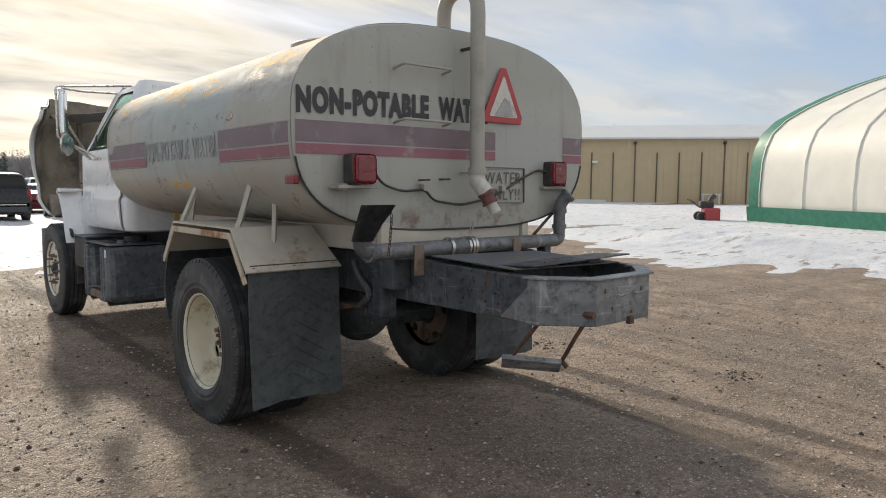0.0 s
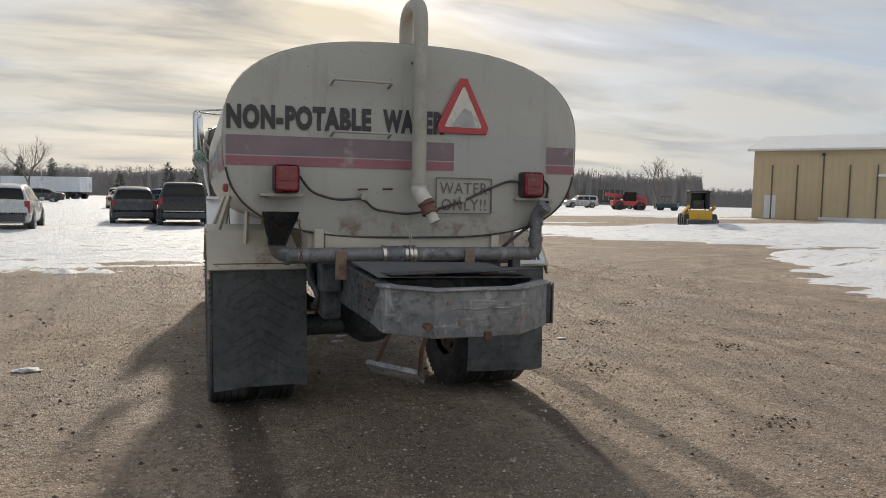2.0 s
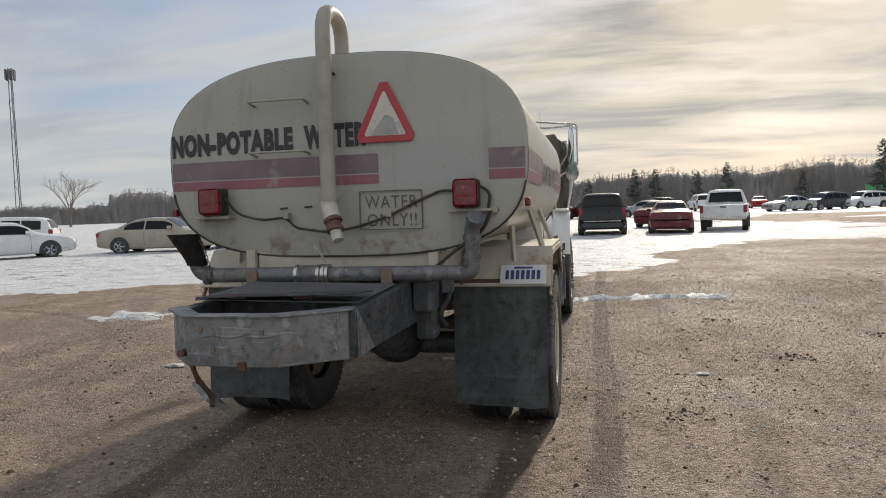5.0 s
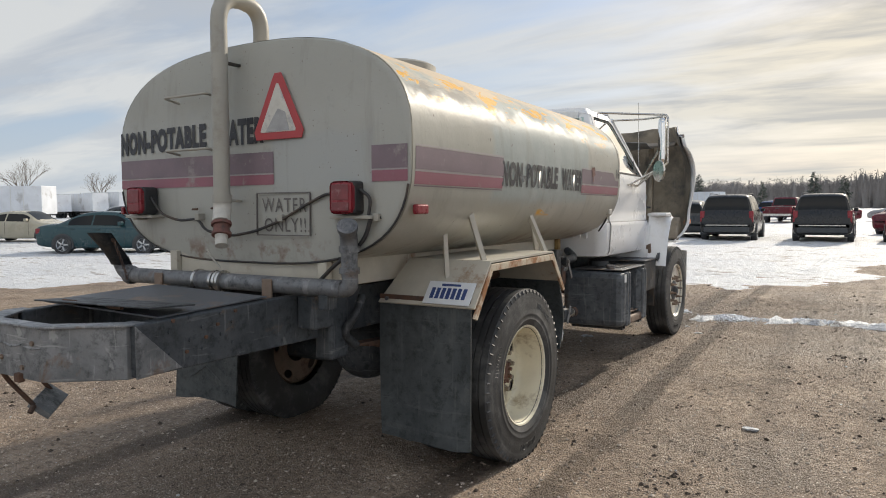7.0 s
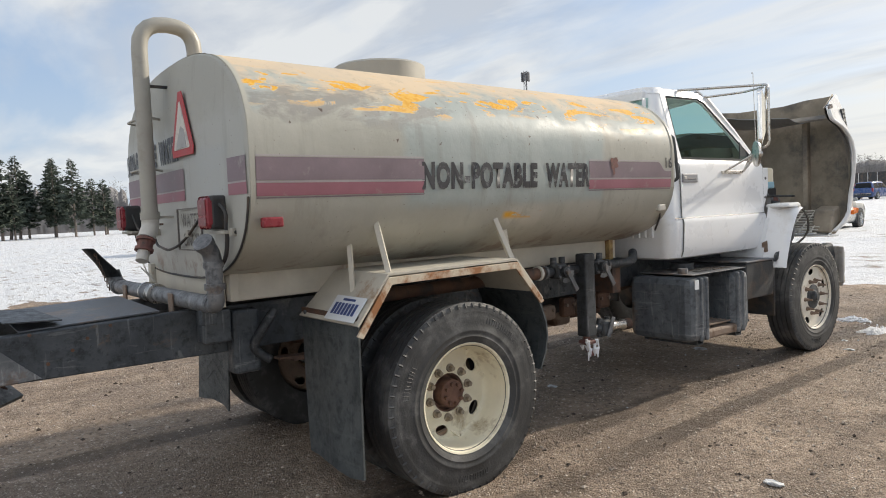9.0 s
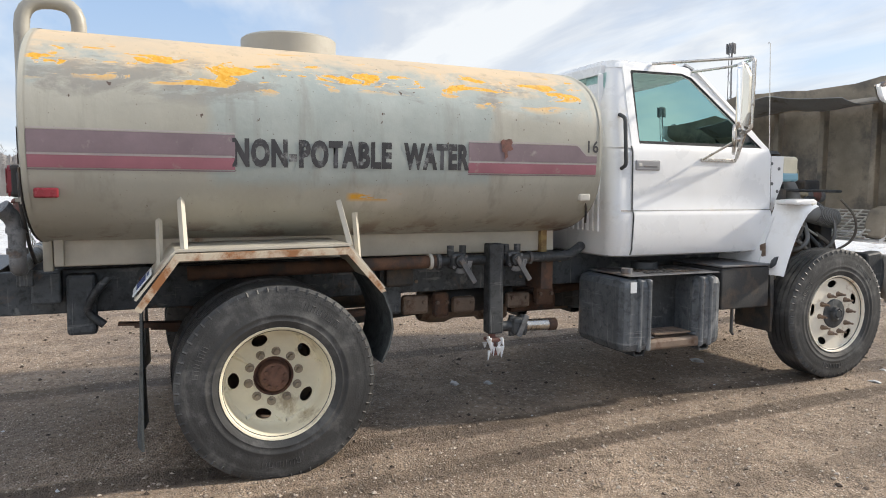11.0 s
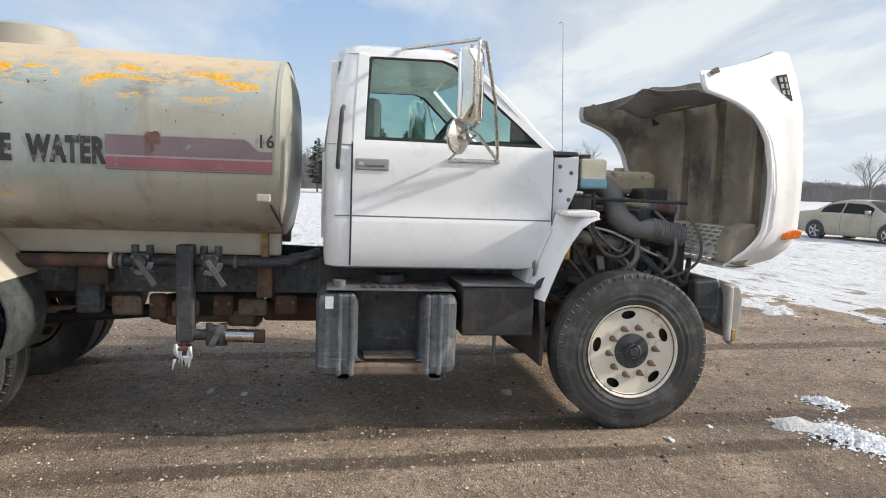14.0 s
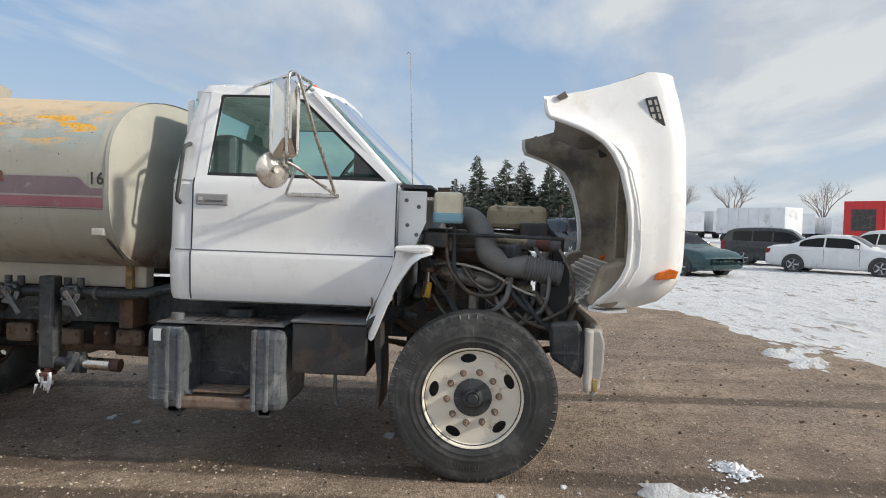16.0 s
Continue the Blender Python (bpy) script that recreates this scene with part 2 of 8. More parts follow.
M_TAN = material("tan_metal_siding", (0.50, 0.40, 0.25), 0.55, 0, 0.06, 1.0, 20, 0.05)
M_ROOF = material("pale_metal_roof", (0.62, 0.63, 0.62), 0.5, 0.2, 0.08, 1, 20, 0.05)
M_TARP = material("white_tarp", (0.78, 0.75, 0.66), 0.55, 0, 0.06, 1.2, 10, 0.2)
M_GREEN = material("green_trim", (0.03, 0.2, 0.13), 0.5)

M_PURPLE = material("purple_stripe", (0.20, 0.15, 0.17), 0.5, 0, 0.18, 4, 60, 0.05, (0.33, 0.31, 0.28), 0.16, 6)
M_MAROON = material("maroon_stripe", (0.29, 0.115, 0.145), 0.5, 0, 0.15, 4, 60, 0.05, (0.34, 0.30, 0.27), 0.16, 6)
M_PIN = material("pale_pinstripe", (0.42, 0.38, 0.38), 0.5, 0, 0.1)
M_INK = material("black_lettering", (0.035, 0.035, 0.04), 0.5, 0, 0.3, 8, 60, 0.03)
M_INKWORN = material("worn_black_lettering", (0.04, 0.04, 0.045), 0.5, 0, 0.3, 8, 60, 0.03, (0.30, 0.31, 0.31), 0.22, 11)
M_INKGONE = material("peeled_lettering", (0.33, 0.335, 0.33), 0.55, 0, 0.2, 8, 60, 0.03, (0.12, 0.10, 0.09), 0.10, 14)
M_INKFADED = material("faded_lettering", (0.13, 0.12, 0.115), 0.55, 0, 0.3, 8, 60, 0.03)
M_SIGNRED = material("faded_red_border", (0.42, 0.055, 0.06), 0.5, 0, 0.12, 10)
M_SIGNFACE = material("bleached_sign_face", (0.62, 0.60, 0.54), 0.5, 0, 0.15, 12, 80, 0.05, (0.40, 0.39, 0.38), 0.4, 12)
M_SCUFF = material("grey_scuff", (0.36, 0.36, 0.36), 0.6, 0, 0.25, 12)
M_RUSTRED = material("rust_red_iron", (0.19, 0.085, 0.07), 0.75, 0, 0.3, 18, 120, 0.3, (0.09, 0.06, 0.05), 0.35, 14)
M_SPOUT = material("pale_fitting", (0.55, 0.53, 0.48), 0.55, 0, 0.15, 20)
M_CHROMEDULL = material("dull_chrome", (0.58, 0.56, 0.53), 0.28, 1.0, 0.15, 14, 90, 0.05, (0.25, 0.2, 0.16), 0.12, 12)
M_CHROMESOFT = material("polished_steel", (0.80, 0.78, 0.72), 0.16, 1.0, 0.05, 3, 40, 0.0)
M_NUTPALE = material("dull_nut", (0.30, 0.25, 0.19), 0.6, 0.2, 0.3, 30)
M_HUBRUST = material("rusty_hub", (0.16, 0.085, 0.06), 0.85, 0, 0.35, 20, 120, 0.3)
M_RUSTEDGE = material("rust_streaked_edge", (0.60, 0.52, 0.40), 0.6, 0, 0.12, 6, 70, 0.15, (0.30, 0.13, 0.05), 0.52, 6)
M_RUSTYELLOW = material("yellowed_saddle", (0.42, 0.30, 0.12), 0.7, 0, 0.25, 6, 80, 0.2, (0.17, 0.085, 0.04), 0.5, 7)
M_STEPRUST = material("rust_stained_step", (0.23, 0.17, 0.13), 0.65, 0.1, 0.3, 8, 90, 0.25, (0.12, 0.07, 0.045), 0.4, 8)
M_PLATE = material("white_plate", (0.70, 0.72, 0.74), 0.4, 0, 0.05)
M_PLATEINK = material("blue_marks", (0.04, 0.07, 0.2), 0.5, 0, 0.1)
M_AMBER = material("amber_lens", (0.75, 0.17, 0.015), 0.25, 0, 0.15, 30, 200, 0.1)
M_SEAT = material("grey_cloth", (0.16, 0.17, 0.18), 0.9, 0, 0.15, 20)
M_ENGINE = material("oily_engine", (0.15, 0.122, 0.096), 0.55, 0.2, 0.4, 9, 70, 0.35, (0.20, 0.16, 0.12), 0.4, 7)
M_TANBOX = material("tan_cover", (0.44, 0.37, 0.25), 0.6, 0, 0.2, 8, 60, 0.1, (0.15, 0.12, 0.09), 0.3, 8)
M_DUCT = material("grey_rubber_duct", (0.19, 0.19, 0.185), 0.6, 0, 0.2, 9, 70, 0.1, (0.22, 0.19, 0.16), 0.3, 8)
M_BOTTLE = material("milky_plastic", (0.74, 0.68, 0.52), 0.4, 0, 0.1, 8)
M_BLUEFLUID = material("blue_fluid", (0.22, 0.42, 0.52), 0.3, 0, 0.1, 8)
M_YELLOW = material("yellow_paint", (0.62, 0.36, 0.03), 0.45, 0, 0.15, 10, 60, 0.05, (0.2, 0.15, 0.08), 0.2, 6)
M_BUMPER = material("scuffed_pale_bumper", (0.36, 0.35, 0.33), 0.5, 0, 0.2, 6, 60, 0.1, (0.18, 0.14, 0.11), 0.35, 6)

M_RIMWHITE = material("white_rim_paint", (0.76, 0.71, 0.61), 0.45, 0, 0.06, 6, 60, 0.05, (0.42, 0.30, 0.20), 0.16, 7)
M_DULLRED = material("worn_red_lens", (0.19, 0.045, 0.05), 0.45, 0, 0.3, 14, 90, 0.1, (0.30, 0.20, 0.19), 0.2, 12)
M_HANDLE = material("grey_handle", (0.30, 0.30, 0.31), 0.45, 0, 0.1, 12)
M_HOSE = material("brown_grey_hose", (0.11, 0.095, 0.08), 0.55, 0, 0.25, 12, 70, 0.1, (0.22, 0.19, 0.15), 0.3, 9)
M_ALUM = material("dirty_aluminium", (0.30, 0.28, 0.25), 0.5, 0.4, 0.25, 10, 80, 0.2, (0.13, 0.10, 0.08), 0.4, 8)
M_LAMPGLASS = material("headlamp_glass", (0.6, 0.62, 0.64), 0.1, 0.5, 0.1)
M_ALLOY = material("alloy_rim", (0.5, 0.51, 0.52), 0.3, 0.8, 0.1)
M_TRAILER = material("white_trailer_panel", (0.66, 0.69, 0.73), 0.45, 0.1, 0.1, 0.8, 12, 0.05, (0.4, 0.4, 0.4), 0.2, 0.6)
M_REDTRAILER = material("red_trailer_panel", (0.52, 0.02, 0.025), 0.4, 0, 0.1, 0.8)
M_GREENVAN = material("green_van_panel", (0.03, 0.3, 0.12), 0.4, 0, 0.1, 0.8)
M_TRACK = material("dark_door_track", (0.13, 0.10, 0.07), 0.6, 0, 0.2)
M_BARK = material("grey_bark", (0.17, 0.145, 0.125), 0.9, 0, 0.25, 3)
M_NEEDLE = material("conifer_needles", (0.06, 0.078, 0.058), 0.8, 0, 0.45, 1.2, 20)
# paler, greyer needles for far trees: haze put into the colour
M_NEEDLEFAR = material("haze_tinted_needles", (0.095, 0.11, 0.095), 0.85, 0, 0.45, 1.2, 20)
M_DENTED = material("dented_bare_sheet", (0.30, 0.31, 0.325), 0.45, 0.3, 0.25, 5, 60, 0.2, (0.17, 0.15, 0.13), 0.3, 5)
# distance haze is mixed into this colour
M_WOODS = material("haze_tinted_woods", (0.205, 0.195, 0.19), 0.95, 0, 0.35, 0.08, 1.5, 0)


class Net:
    """Short names for building one material's nodes."""

    def __init__(self, name):
        self.mt = bpy.data.materials.new(name)
        self.mt.use_nodes = True
        self.n, self.l = self.mt.node_tree.nodes, self.mt.node_tree.links
        self.b = self.n["Principled BSDF"]
        self.co = self.n.new("ShaderNodeTexCoord").outputs["Object"]
        sep = self.n.new("ShaderNodeSeparateXYZ")
        self.l.new(self.co, sep.inputs[0])
        self.x, self.y, self.z = sep.outputs

    def put(self, sock, v):
        if isinstance(v, (int, float)):
            sock.default_value = v
        elif isinstance(v, tuple):
            sock.default_value = (*v, 1)
        else:
            self.l.new(v, sock)

    def m(self, op, a, b=0.0, clamp=False):
        k = self.n.new("ShaderNodeMath")
        k.operation, k.use_clamp = op, clamp
        self.put(k.inputs[0], a)
        self.put(k.inputs[1], b)
        return k.outputs[0]

    def noise(self, scale, detail=6, rough=0.6, stretch=None, dist=0.0):
        k = self.n.new("ShaderNodeTexNoise")
        k.inputs["Scale"].default_value, k.inputs["Detail"].default_value = scale, detail
        k.inputs["Roughness"].default_value, k.inputs["Distortion"].default_value = rough, dist
        src = self.co
        if stretch:
            mp = self.n.new("ShaderNodeMapping")
            mp.inputs["Scale"].default_value = stretch
            self.l.new(self.co, mp.inputs[0])
            src = mp.outputs[0]
        self.l.new(src, k.inputs["Vector"])
        return k.outputs[0]

    def cells(self, scale, out="Distance", feature="F1"):
        k = self.n.new("ShaderNodeTexVoronoi")
        k.feature = feature
        k.inputs["Scale"].default_value = scale
        self.l.new(self.co, k.inputs["Vector"])
        return k.outputs[out]

    def step(self, v, lo, hi, a=0.0, c=1.0):
        k = self.n.new("ShaderNodeMapRange")
        for i, q in enumerate((lo, hi, a, c)):
            k.inputs[i + 1].default_value = q
        self.put(k.inputs[0], v)
        return k.outputs[0]

    def mix(self, f, a, c, mode="MIX"):
        k = self.n.new("ShaderNodeMix")
        k.data_type, k.blend_type = "RGBA", mode
        for s, v in ((0, f), (6, a), (7, c)):
            self.put(k.inputs[s], v)
        return k.outputs[2]

    def within(self, v, lo, hi, soft):
        return self.m("MULTIPLY", self.step(v, lo - soft, lo + soft), self.step(v, hi - soft, hi + soft, 1.0, 0.0))

    def bump(self, height, strength, distance):
        k = self.n.new("ShaderNodeBump")
        k.inputs["Strength"].default_value, k.inputs["Distance"].default_value = strength, distance
        self.put(k.inputs["Height"], height)
        self.l.new(k.outputs[0], self.b.inputs["Normal"])


def tank_paint():
    """Beige paint, bleached tan on top, patched in blue-grey, with chips down to yellow primer and bare metal."""
    g = Net("tank_side_paint")
    big, mid, fine = g.noise(1.3, 8, 0.62), g.noise(5, 7, 0.65), g.noise(45, 4)
    side = g.within(g.m("ADD", g.y, g.m("MULTIPLY", g.x, 0.03)), 0.075, 3.335, 0.012)
    wob = g.m("MULTIPLY", g.m("SUBTRACT", mid, 0.5), 0.35)
    slow = g.m("MULTIPLY", g.m("SUBTRACT", g.noise(1.8, 5, 0.6, (1, 0.5, 1)), 0.5), 0.5)
    zz = g.m("ADD", g.m("ADD", g.z, wob), g.m("MULTIPLY", slow, 0.4))
    col = g.mix(g.step(big, 0.3, 0.7), (0.345, 0.335, 0.285), (0.45, 0.44, 0.385))
    # bleached tan over the top of the barrel
    top = g.m("MULTIPLY", g.step(zz, 2.13, 2.20), side)
    col = g.mix(g.m("MULTIPLY", top, 0.95), col, g.mix(g.step(big, 0.42, 0.6), (0.62, 0.48, 0.32), (0.54, 0.44, 0.32)))
    # blue-grey repainting behind the side words and in clouds along the shoulder
    yy = g.m("ADD", g.y, g.m("MULTIPLY", wob, 0.4))
    patch = g.m("MULTIPLY", g.within(yy, 0.90, 2.56, 0.03), g.within(g.m("ADD", g.z, g.m("MULTIPLY", wob, 0.4)), 1.55, 2.10, 0.03))
    blue = g.mix(g.step(mid, 0.35, 0.65), (0.30, 0.345, 0.335), (0.38, 0.42, 0.405))
    col = g.mix(g.m("MULTIPLY", patch, 0.85), col, blue)
    band = g.m("MULTIPLY", g.within(zz, 2.02, 2.22, 0.04), side)
    cloud = g.noise(2.0, 8, 0.66, (1, 0.42, 1.5))
    col = g.mix(g.m("MULTIPLY", g.m("MULTIPLY", band, g.step(cloud, 0.48, 0.53)), 0.85), col, blue)
    wear = g.m("MULTIPLY", g.m("MULTIPLY", g.within(g.z, 1.98, 2.22, 0.05), side), g.step(g.noise(2.6, 9, 0.7, (1, 0.45, 1.6), 0.3), 0.53, 0.60))
    col = g.mix(g.m("MULTIPLY", wear, 0.75), col, (0.235, 0.225, 0.205))
    pale = g.m("MULTIPLY", g.m("MULTIPLY", g.within(g.z, 1.84, 2.14, 0.05), side), g.step(g.noise(3.4, 7, 0.65, (1, 0.5, 1)), 0.60, 0.66))
    col = g.mix(g.m("MULTIPLY", pale, 0.6), col, (0.46, 0.47, 0.435))
    # flakes down to the yellow primer, long and thin, with a pale torn edge
    fl = g.noise(8.2, 6, 0.6, (1, 0.42, 1.7), 0.7)
    zone = g.m("MULTIPLY", g.within(g.m("ADD", g.z, g.m("MULTIPLY", slow, 0.6)), 2.08, 2.26, 0.03), side)
    col = g.mix(g.m("MULTIPLY", zone, g.step(fl, 0.545, 0.56)), col, (0.55, 0.50, 0.42))
    col = g.mix(g.m("MULTIPLY", zone, g.step(fl, 0.56, 0.567)), col, g.mix(g.step(fine, 0.4, 0.6), (0.66, 0.32, 0.02), (0.72, 0.42, 0.07)))
    spot = g.m("MULTIPLY", g.within(g.z, 1.41, 1.53, 0.03), g.m("MULTIPLY", g.within(g.y, 1.66, 2.02, 0.05), g.step(mid, 0.40, 0.5)))
    col = g.mix(g.m("MULTIPLY", spot, 0.6), col, (0.50, 0.48, 0.43))
    low = g.m("MULTIPLY", g.within(g.z, 1.46, 1.50, 0.012), g.m("MULTIPLY", g.within(g.y, 1.66, 1.98, 0.02), g.step(g.noise(7, 5, 0.6, (1, 0.5, 2)), 0.46, 0.49)))
    col = g.mix(low, col, (0.66, 0.34, 0.03))
    # repainted oblong on the rear face
    back = g.step(g.m("ADD", g.y, g.m("MULTIPLY", g.x, 0.03)), 0.040, 0.046, 1.0, 0.0)
    rear = g.m("MULTIPLY", back, g.m("MULTIPLY", g.within(g.x, 0.26, 0.95, 0.012), g.within(g.m("ADD", g.z, g.m("MULTIPLY", wob, 0.25)), 1.60, 1.90, 0.02)))
    col = g.mix(g.m("MULTIPLY", rear, 0.8), col, (0.37, 0.39, 0.39))
    rear2 = g.m("MULTIPLY", back, g.step(g.m("ADD", g.z, wob), 1.50, 1.66, 0.55, 0.0))
    col = g.mix(rear2, col, (0.40, 0.39, 0.335))
    col = g.mix(g.m("MULTIPLY", back, 0.6), col, (0.365, 0.375, 0.355))
    scuff = g.m("MULTIPLY", back, g.step(g.noise(7, 9, 0.72), 0.58, 0.70, 0.0, 0.45))
    col = g.mix(scuff, col, (0.25, 0.235, 0.205))
    # peeled places on the left-hand flank
    left = g.m("MULTIPLY", g.step(g.x, -0.9, -0.8, 1.0, 0.0), side)
    peel = g.noise(7, 6, 0.62, (1, 0.8, 1.1))
    col = g.mix(g.m("MULTIPLY", left, g.step(peel, 0.635, 0.645)), col, (0.23, 0.12, 0.075))
    col = g.mix(g.m("MULTIPLY", left, g.step(peel, 0.665, 0.675)), col, (0.50, 0.47, 0.41))
    # chips, scuffs and run-down dirt
    chip = g.m("MULTIPLY", g.step(g.noise(24, 3, 0.5, (1, 1, 0.8)), 0.70, 0.71), g.m("MULTIPLY", side, g.within(g.z, 1.66, 2.16, 0.05)))
    col = g.mix(chip, col, (0.10, 0.07, 0.055))
    nick = g.m("MULTIPLY", g.step(g.noise(60, 2, 0.5), 0.73, 0.74), 0.8)
    col = g.mix(nick, col, (0.14, 0.11, 0.09))
    runs = g.step(g.noise(9, 6, 0.6, (1, 1, 0.10)), 0.56, 0.72, 0.0, 0.4)
    col = g.mix(runs, col, (0.21, 0.19, 0.155))
    rust = g.m("MULTIPLY", g.step(g.z, 1.27, 1.36, 1.0, 0.0), g.step(mid, 0.5, 0.6))
    col = g.mix(g.m("MULTIPLY", rust, 0.7), col, (0.16, 0.08, 0.045))
    dome = g.step(g.y, 3.36, 3.365)
    col = g.mix(g.m("MULTIPLY", dome, 0.65), col, g.mix(g.step(big, 0.35, 0.65), (0.27, 0.28, 0.255), (0.36, 0.365, 0.33)))
    drip = g.m("MULTIPLY", dome, g.m("MULTIPLY", g.step(g.m("ADD", g.z, wob), 1.30, 1.48, 1.0, 0.0), g.step(mid, 0.42, 0.55)))
    col = g.mix(g.m("MULTIPLY", drip, 0.85), col, (0.17, 0.085, 0.045))
    g.put(g.b.inputs["Base Color"], col)
    g.put(g.b.inputs["Roughness"], g.m("SUBTRACT", g.m("ADD", g.step(big, 0.3, 0.7, 0.34, 0.46), g.step(zz, 2.02, 2.14, 0.0, 0.38)), g.m("MULTIPLY", dome, 0.12)))
    g.b.inputs["Specular IOR Level"].default_value = 0.5
    g.bump(g.m("ADD", g.m("MULTIPLY", big, 3.0), g.m("ADD", g.m("MULTIPLY", fine, 0.15), g.m("MULTIPLY", g.m("MULTIPLY", zone, g.step(fl, 0.55, 0.56)), -0.4))), 0.25, 0.012)
    return g.mt


def gravel():
    """Damp gritty earth with small stones, wet dark areas, dry paler ones and wheel tracks."""
    g = Net("wet_gravel")
    big, mid, fine = g.noise(0.42, 7, 0.66), g.noise(1.5, 8, 0.70), g.noise(24, 6, 0.7)
    col = g.mix(g.step(mid, 0.32, 0.68), (0.235, 0.172, 0.123), (0.58, 0.443, 0.326))
    wet = g.step(big, 0.44, 0.58)
    col = g.mix(g.m("MULTIPLY", wet, 0.65), col, (0.20, 0.147, 0.105))
    blot = g.step(g.noise(4.2, 7, 0.7, None, 0.4), 0.53, 0.66)
    col = g.mix(g.m("MULTIPLY", blot, 0.65), col, (0.145, 0.108, 0.076))
    dust = g.step(g.noise(2.9, 8, 0.72, None, 0.6), 0.57, 0.70)
    col = g.mix(g.m("MULTIPLY", dust, 0.55), col, (0.60, 0.48, 0.365))
    grit = g.cells(75.0)
    tone = g.cells(75.0, "Color")
    sep = g.n.new("ShaderNodeSeparateColor")
    g.l.new(tone, sep.inputs[0])
    stone = g.mix(sep.outputs[0], (0.12, 0.09, 0.07), (0.78, 0.67, 0.56))
    col = g.mix(g.m("MULTIPLY", g.step(sep.outputs[1], 0.50, 0.62), g.step(grit, 0.45, 0.25)), col, stone)
    col = g.mix(g.step(fine, 0.46, 0.64, 0.0, 0.7), col, (0.115, 0.083, 0.06))
    speck, hue = g.cells(38.0), g.cells(38.0, "Color")
    sep2 = g.n.new("ShaderNodeSeparateColor")
    g.l.new(hue, sep2.inputs[0])
    col = g.mix(g.m("MULTIPLY", g.step(sep2.outputs[1], 0.60, 0.66), g.step(speck, 0.26, 0.18)), col, g.mix(sep2.outputs[0], (0.42, 0.34, 0.27), (0.78, 0.70, 0.60)))
    # meltwater soaked into the earth beside the snow
    mx, my = g.m("DIVIDE", g.m("SUBTRACT", g.x, 3.2), 3.0), g.m("DIVIDE", g.m("SUBTRACT", g.y, 7.9), 2.1)
    soak = g.m("ADD", g.m("SQRT", g.m("ADD", g.m("MULTIPLY", mx, mx), g.m("MULTIPLY", my, my))), g.m("MULTIPLY", g.m("SUBTRACT", mid, 0.5), 1.4))
    col = g.mix(g.step(soak, 0.65, 1.15, 0.55, 0.0), col, (0.14, 0.098, 0.068))
    # wheel tracks: dark packed bands, some with tread marks
    sway = g.m("MULTIPLY", g.m("SUBTRACT", g.noise(0.16, 3, 0.5), 0.5), 1.6)
    edge = g.m("MULTIPLY", g.m("SUBTRACT", g.noise(6, 5, 0.65), 0.5), 0.10)
    treads = g.m("ABSOLUTE", g.m("SUBTRACT", g.m("FRACT", g.m("MULTIPLY", g.y, 9.0)), 0.5))
    packed = None
    for c, w, a in ((1.06, 0.16, 0.9), (1.58, 0.12, 0.85), (-1.06, 0.16, 0.9), (-1.9, 0.12, 0.5), (-3.1, 0.14, 0.5), (2.45, 0.13, 0.6), (3.15, 0.11, 0.5), (4.5, 0.15, 0.6), (-4.6, 0.13, 0.5), (5.9, 0.14, 0.5)):
        lean = g.m("ADD", g.x, g.m("MULTIPLY", sway, 0.0 if abs(c) < 1.2 else 0.25 if abs(c) < 1.7 else 1.0))
        d = g.m("ADD", g.m("ABSOLUTE", g.m("SUBTRACT", lean, c)), edge)
        k = g.step(d, w * 0.6, w, a if abs(c) < 1.6 else a * 0.65, 0.0)
        packed = k if packed is None else g.m("MAXIMUM", packed, k)
    for cx, cy, r, w in ((9.0, -7.0, 6.2, 0.13), (9.0, -7.0, 8.1, 0.13), (-9.0, 0.5, 5.4, 0.12), (14.0, 1.0, 8.5, 0.15), (14.0, 1.0, 10.3, 0.15)):
        dx, dy = g.m("SUBTRACT", g.x, cx), g.m("SUBTRACT", g.y, cy)
        rr = g.m("SQRT", g.m("ADD", g.m("MULTIPLY", dx, dx), g.m("MULTIPLY", dy, dy)))
        packed = g.m("MAXIMUM", packed, g.step(g.m("ADD", g.m("ABSOLUTE", g.m("SUBTRACT", rr, r)), edge), w * 0.5, w, 0.32, 0.0))
    packed = g.m("MULTIPLY", packed, g.step(g.noise(0.8, 5, 0.6), 0.36, 0.52, 0.5, 1.0))
    packed = g.m("MULTIPLY", packed, g.step(treads, 0.05, 0.18, 0.84, 1.0))
    col = g.mix(packed, col, (0.105, 0.075, 0.053))
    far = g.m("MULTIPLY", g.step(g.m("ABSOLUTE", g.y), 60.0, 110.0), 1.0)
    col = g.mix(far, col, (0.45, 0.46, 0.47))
    g.put(g.b.inputs["Base Color"], col)
    g.put(g.b.inputs["Roughness"], g.m("SUBTRACT", g.step(fine, 0.3, 0.7, 0.66, 0.95), g.m("MULTIPLY", wet, 0.16)))
    g.b.inputs["Specular IOR Level"].default_value = 0.4
    h = g.m("ADD", g.m("MULTIPLY", g.step(grit, 0.0, 0.7, 1.0, 0.0), 0.5), g.m("ADD", g.m("MULTIPLY", fine, 1.0), g.m("SUBTRACT", g.m("MULTIPLY", g.noise(9, 6, 0.7), 1.7), g.m("MULTIPLY", packed, 0.9))))
    g.bump(h, 1.0, 0.028)
    return g.mt


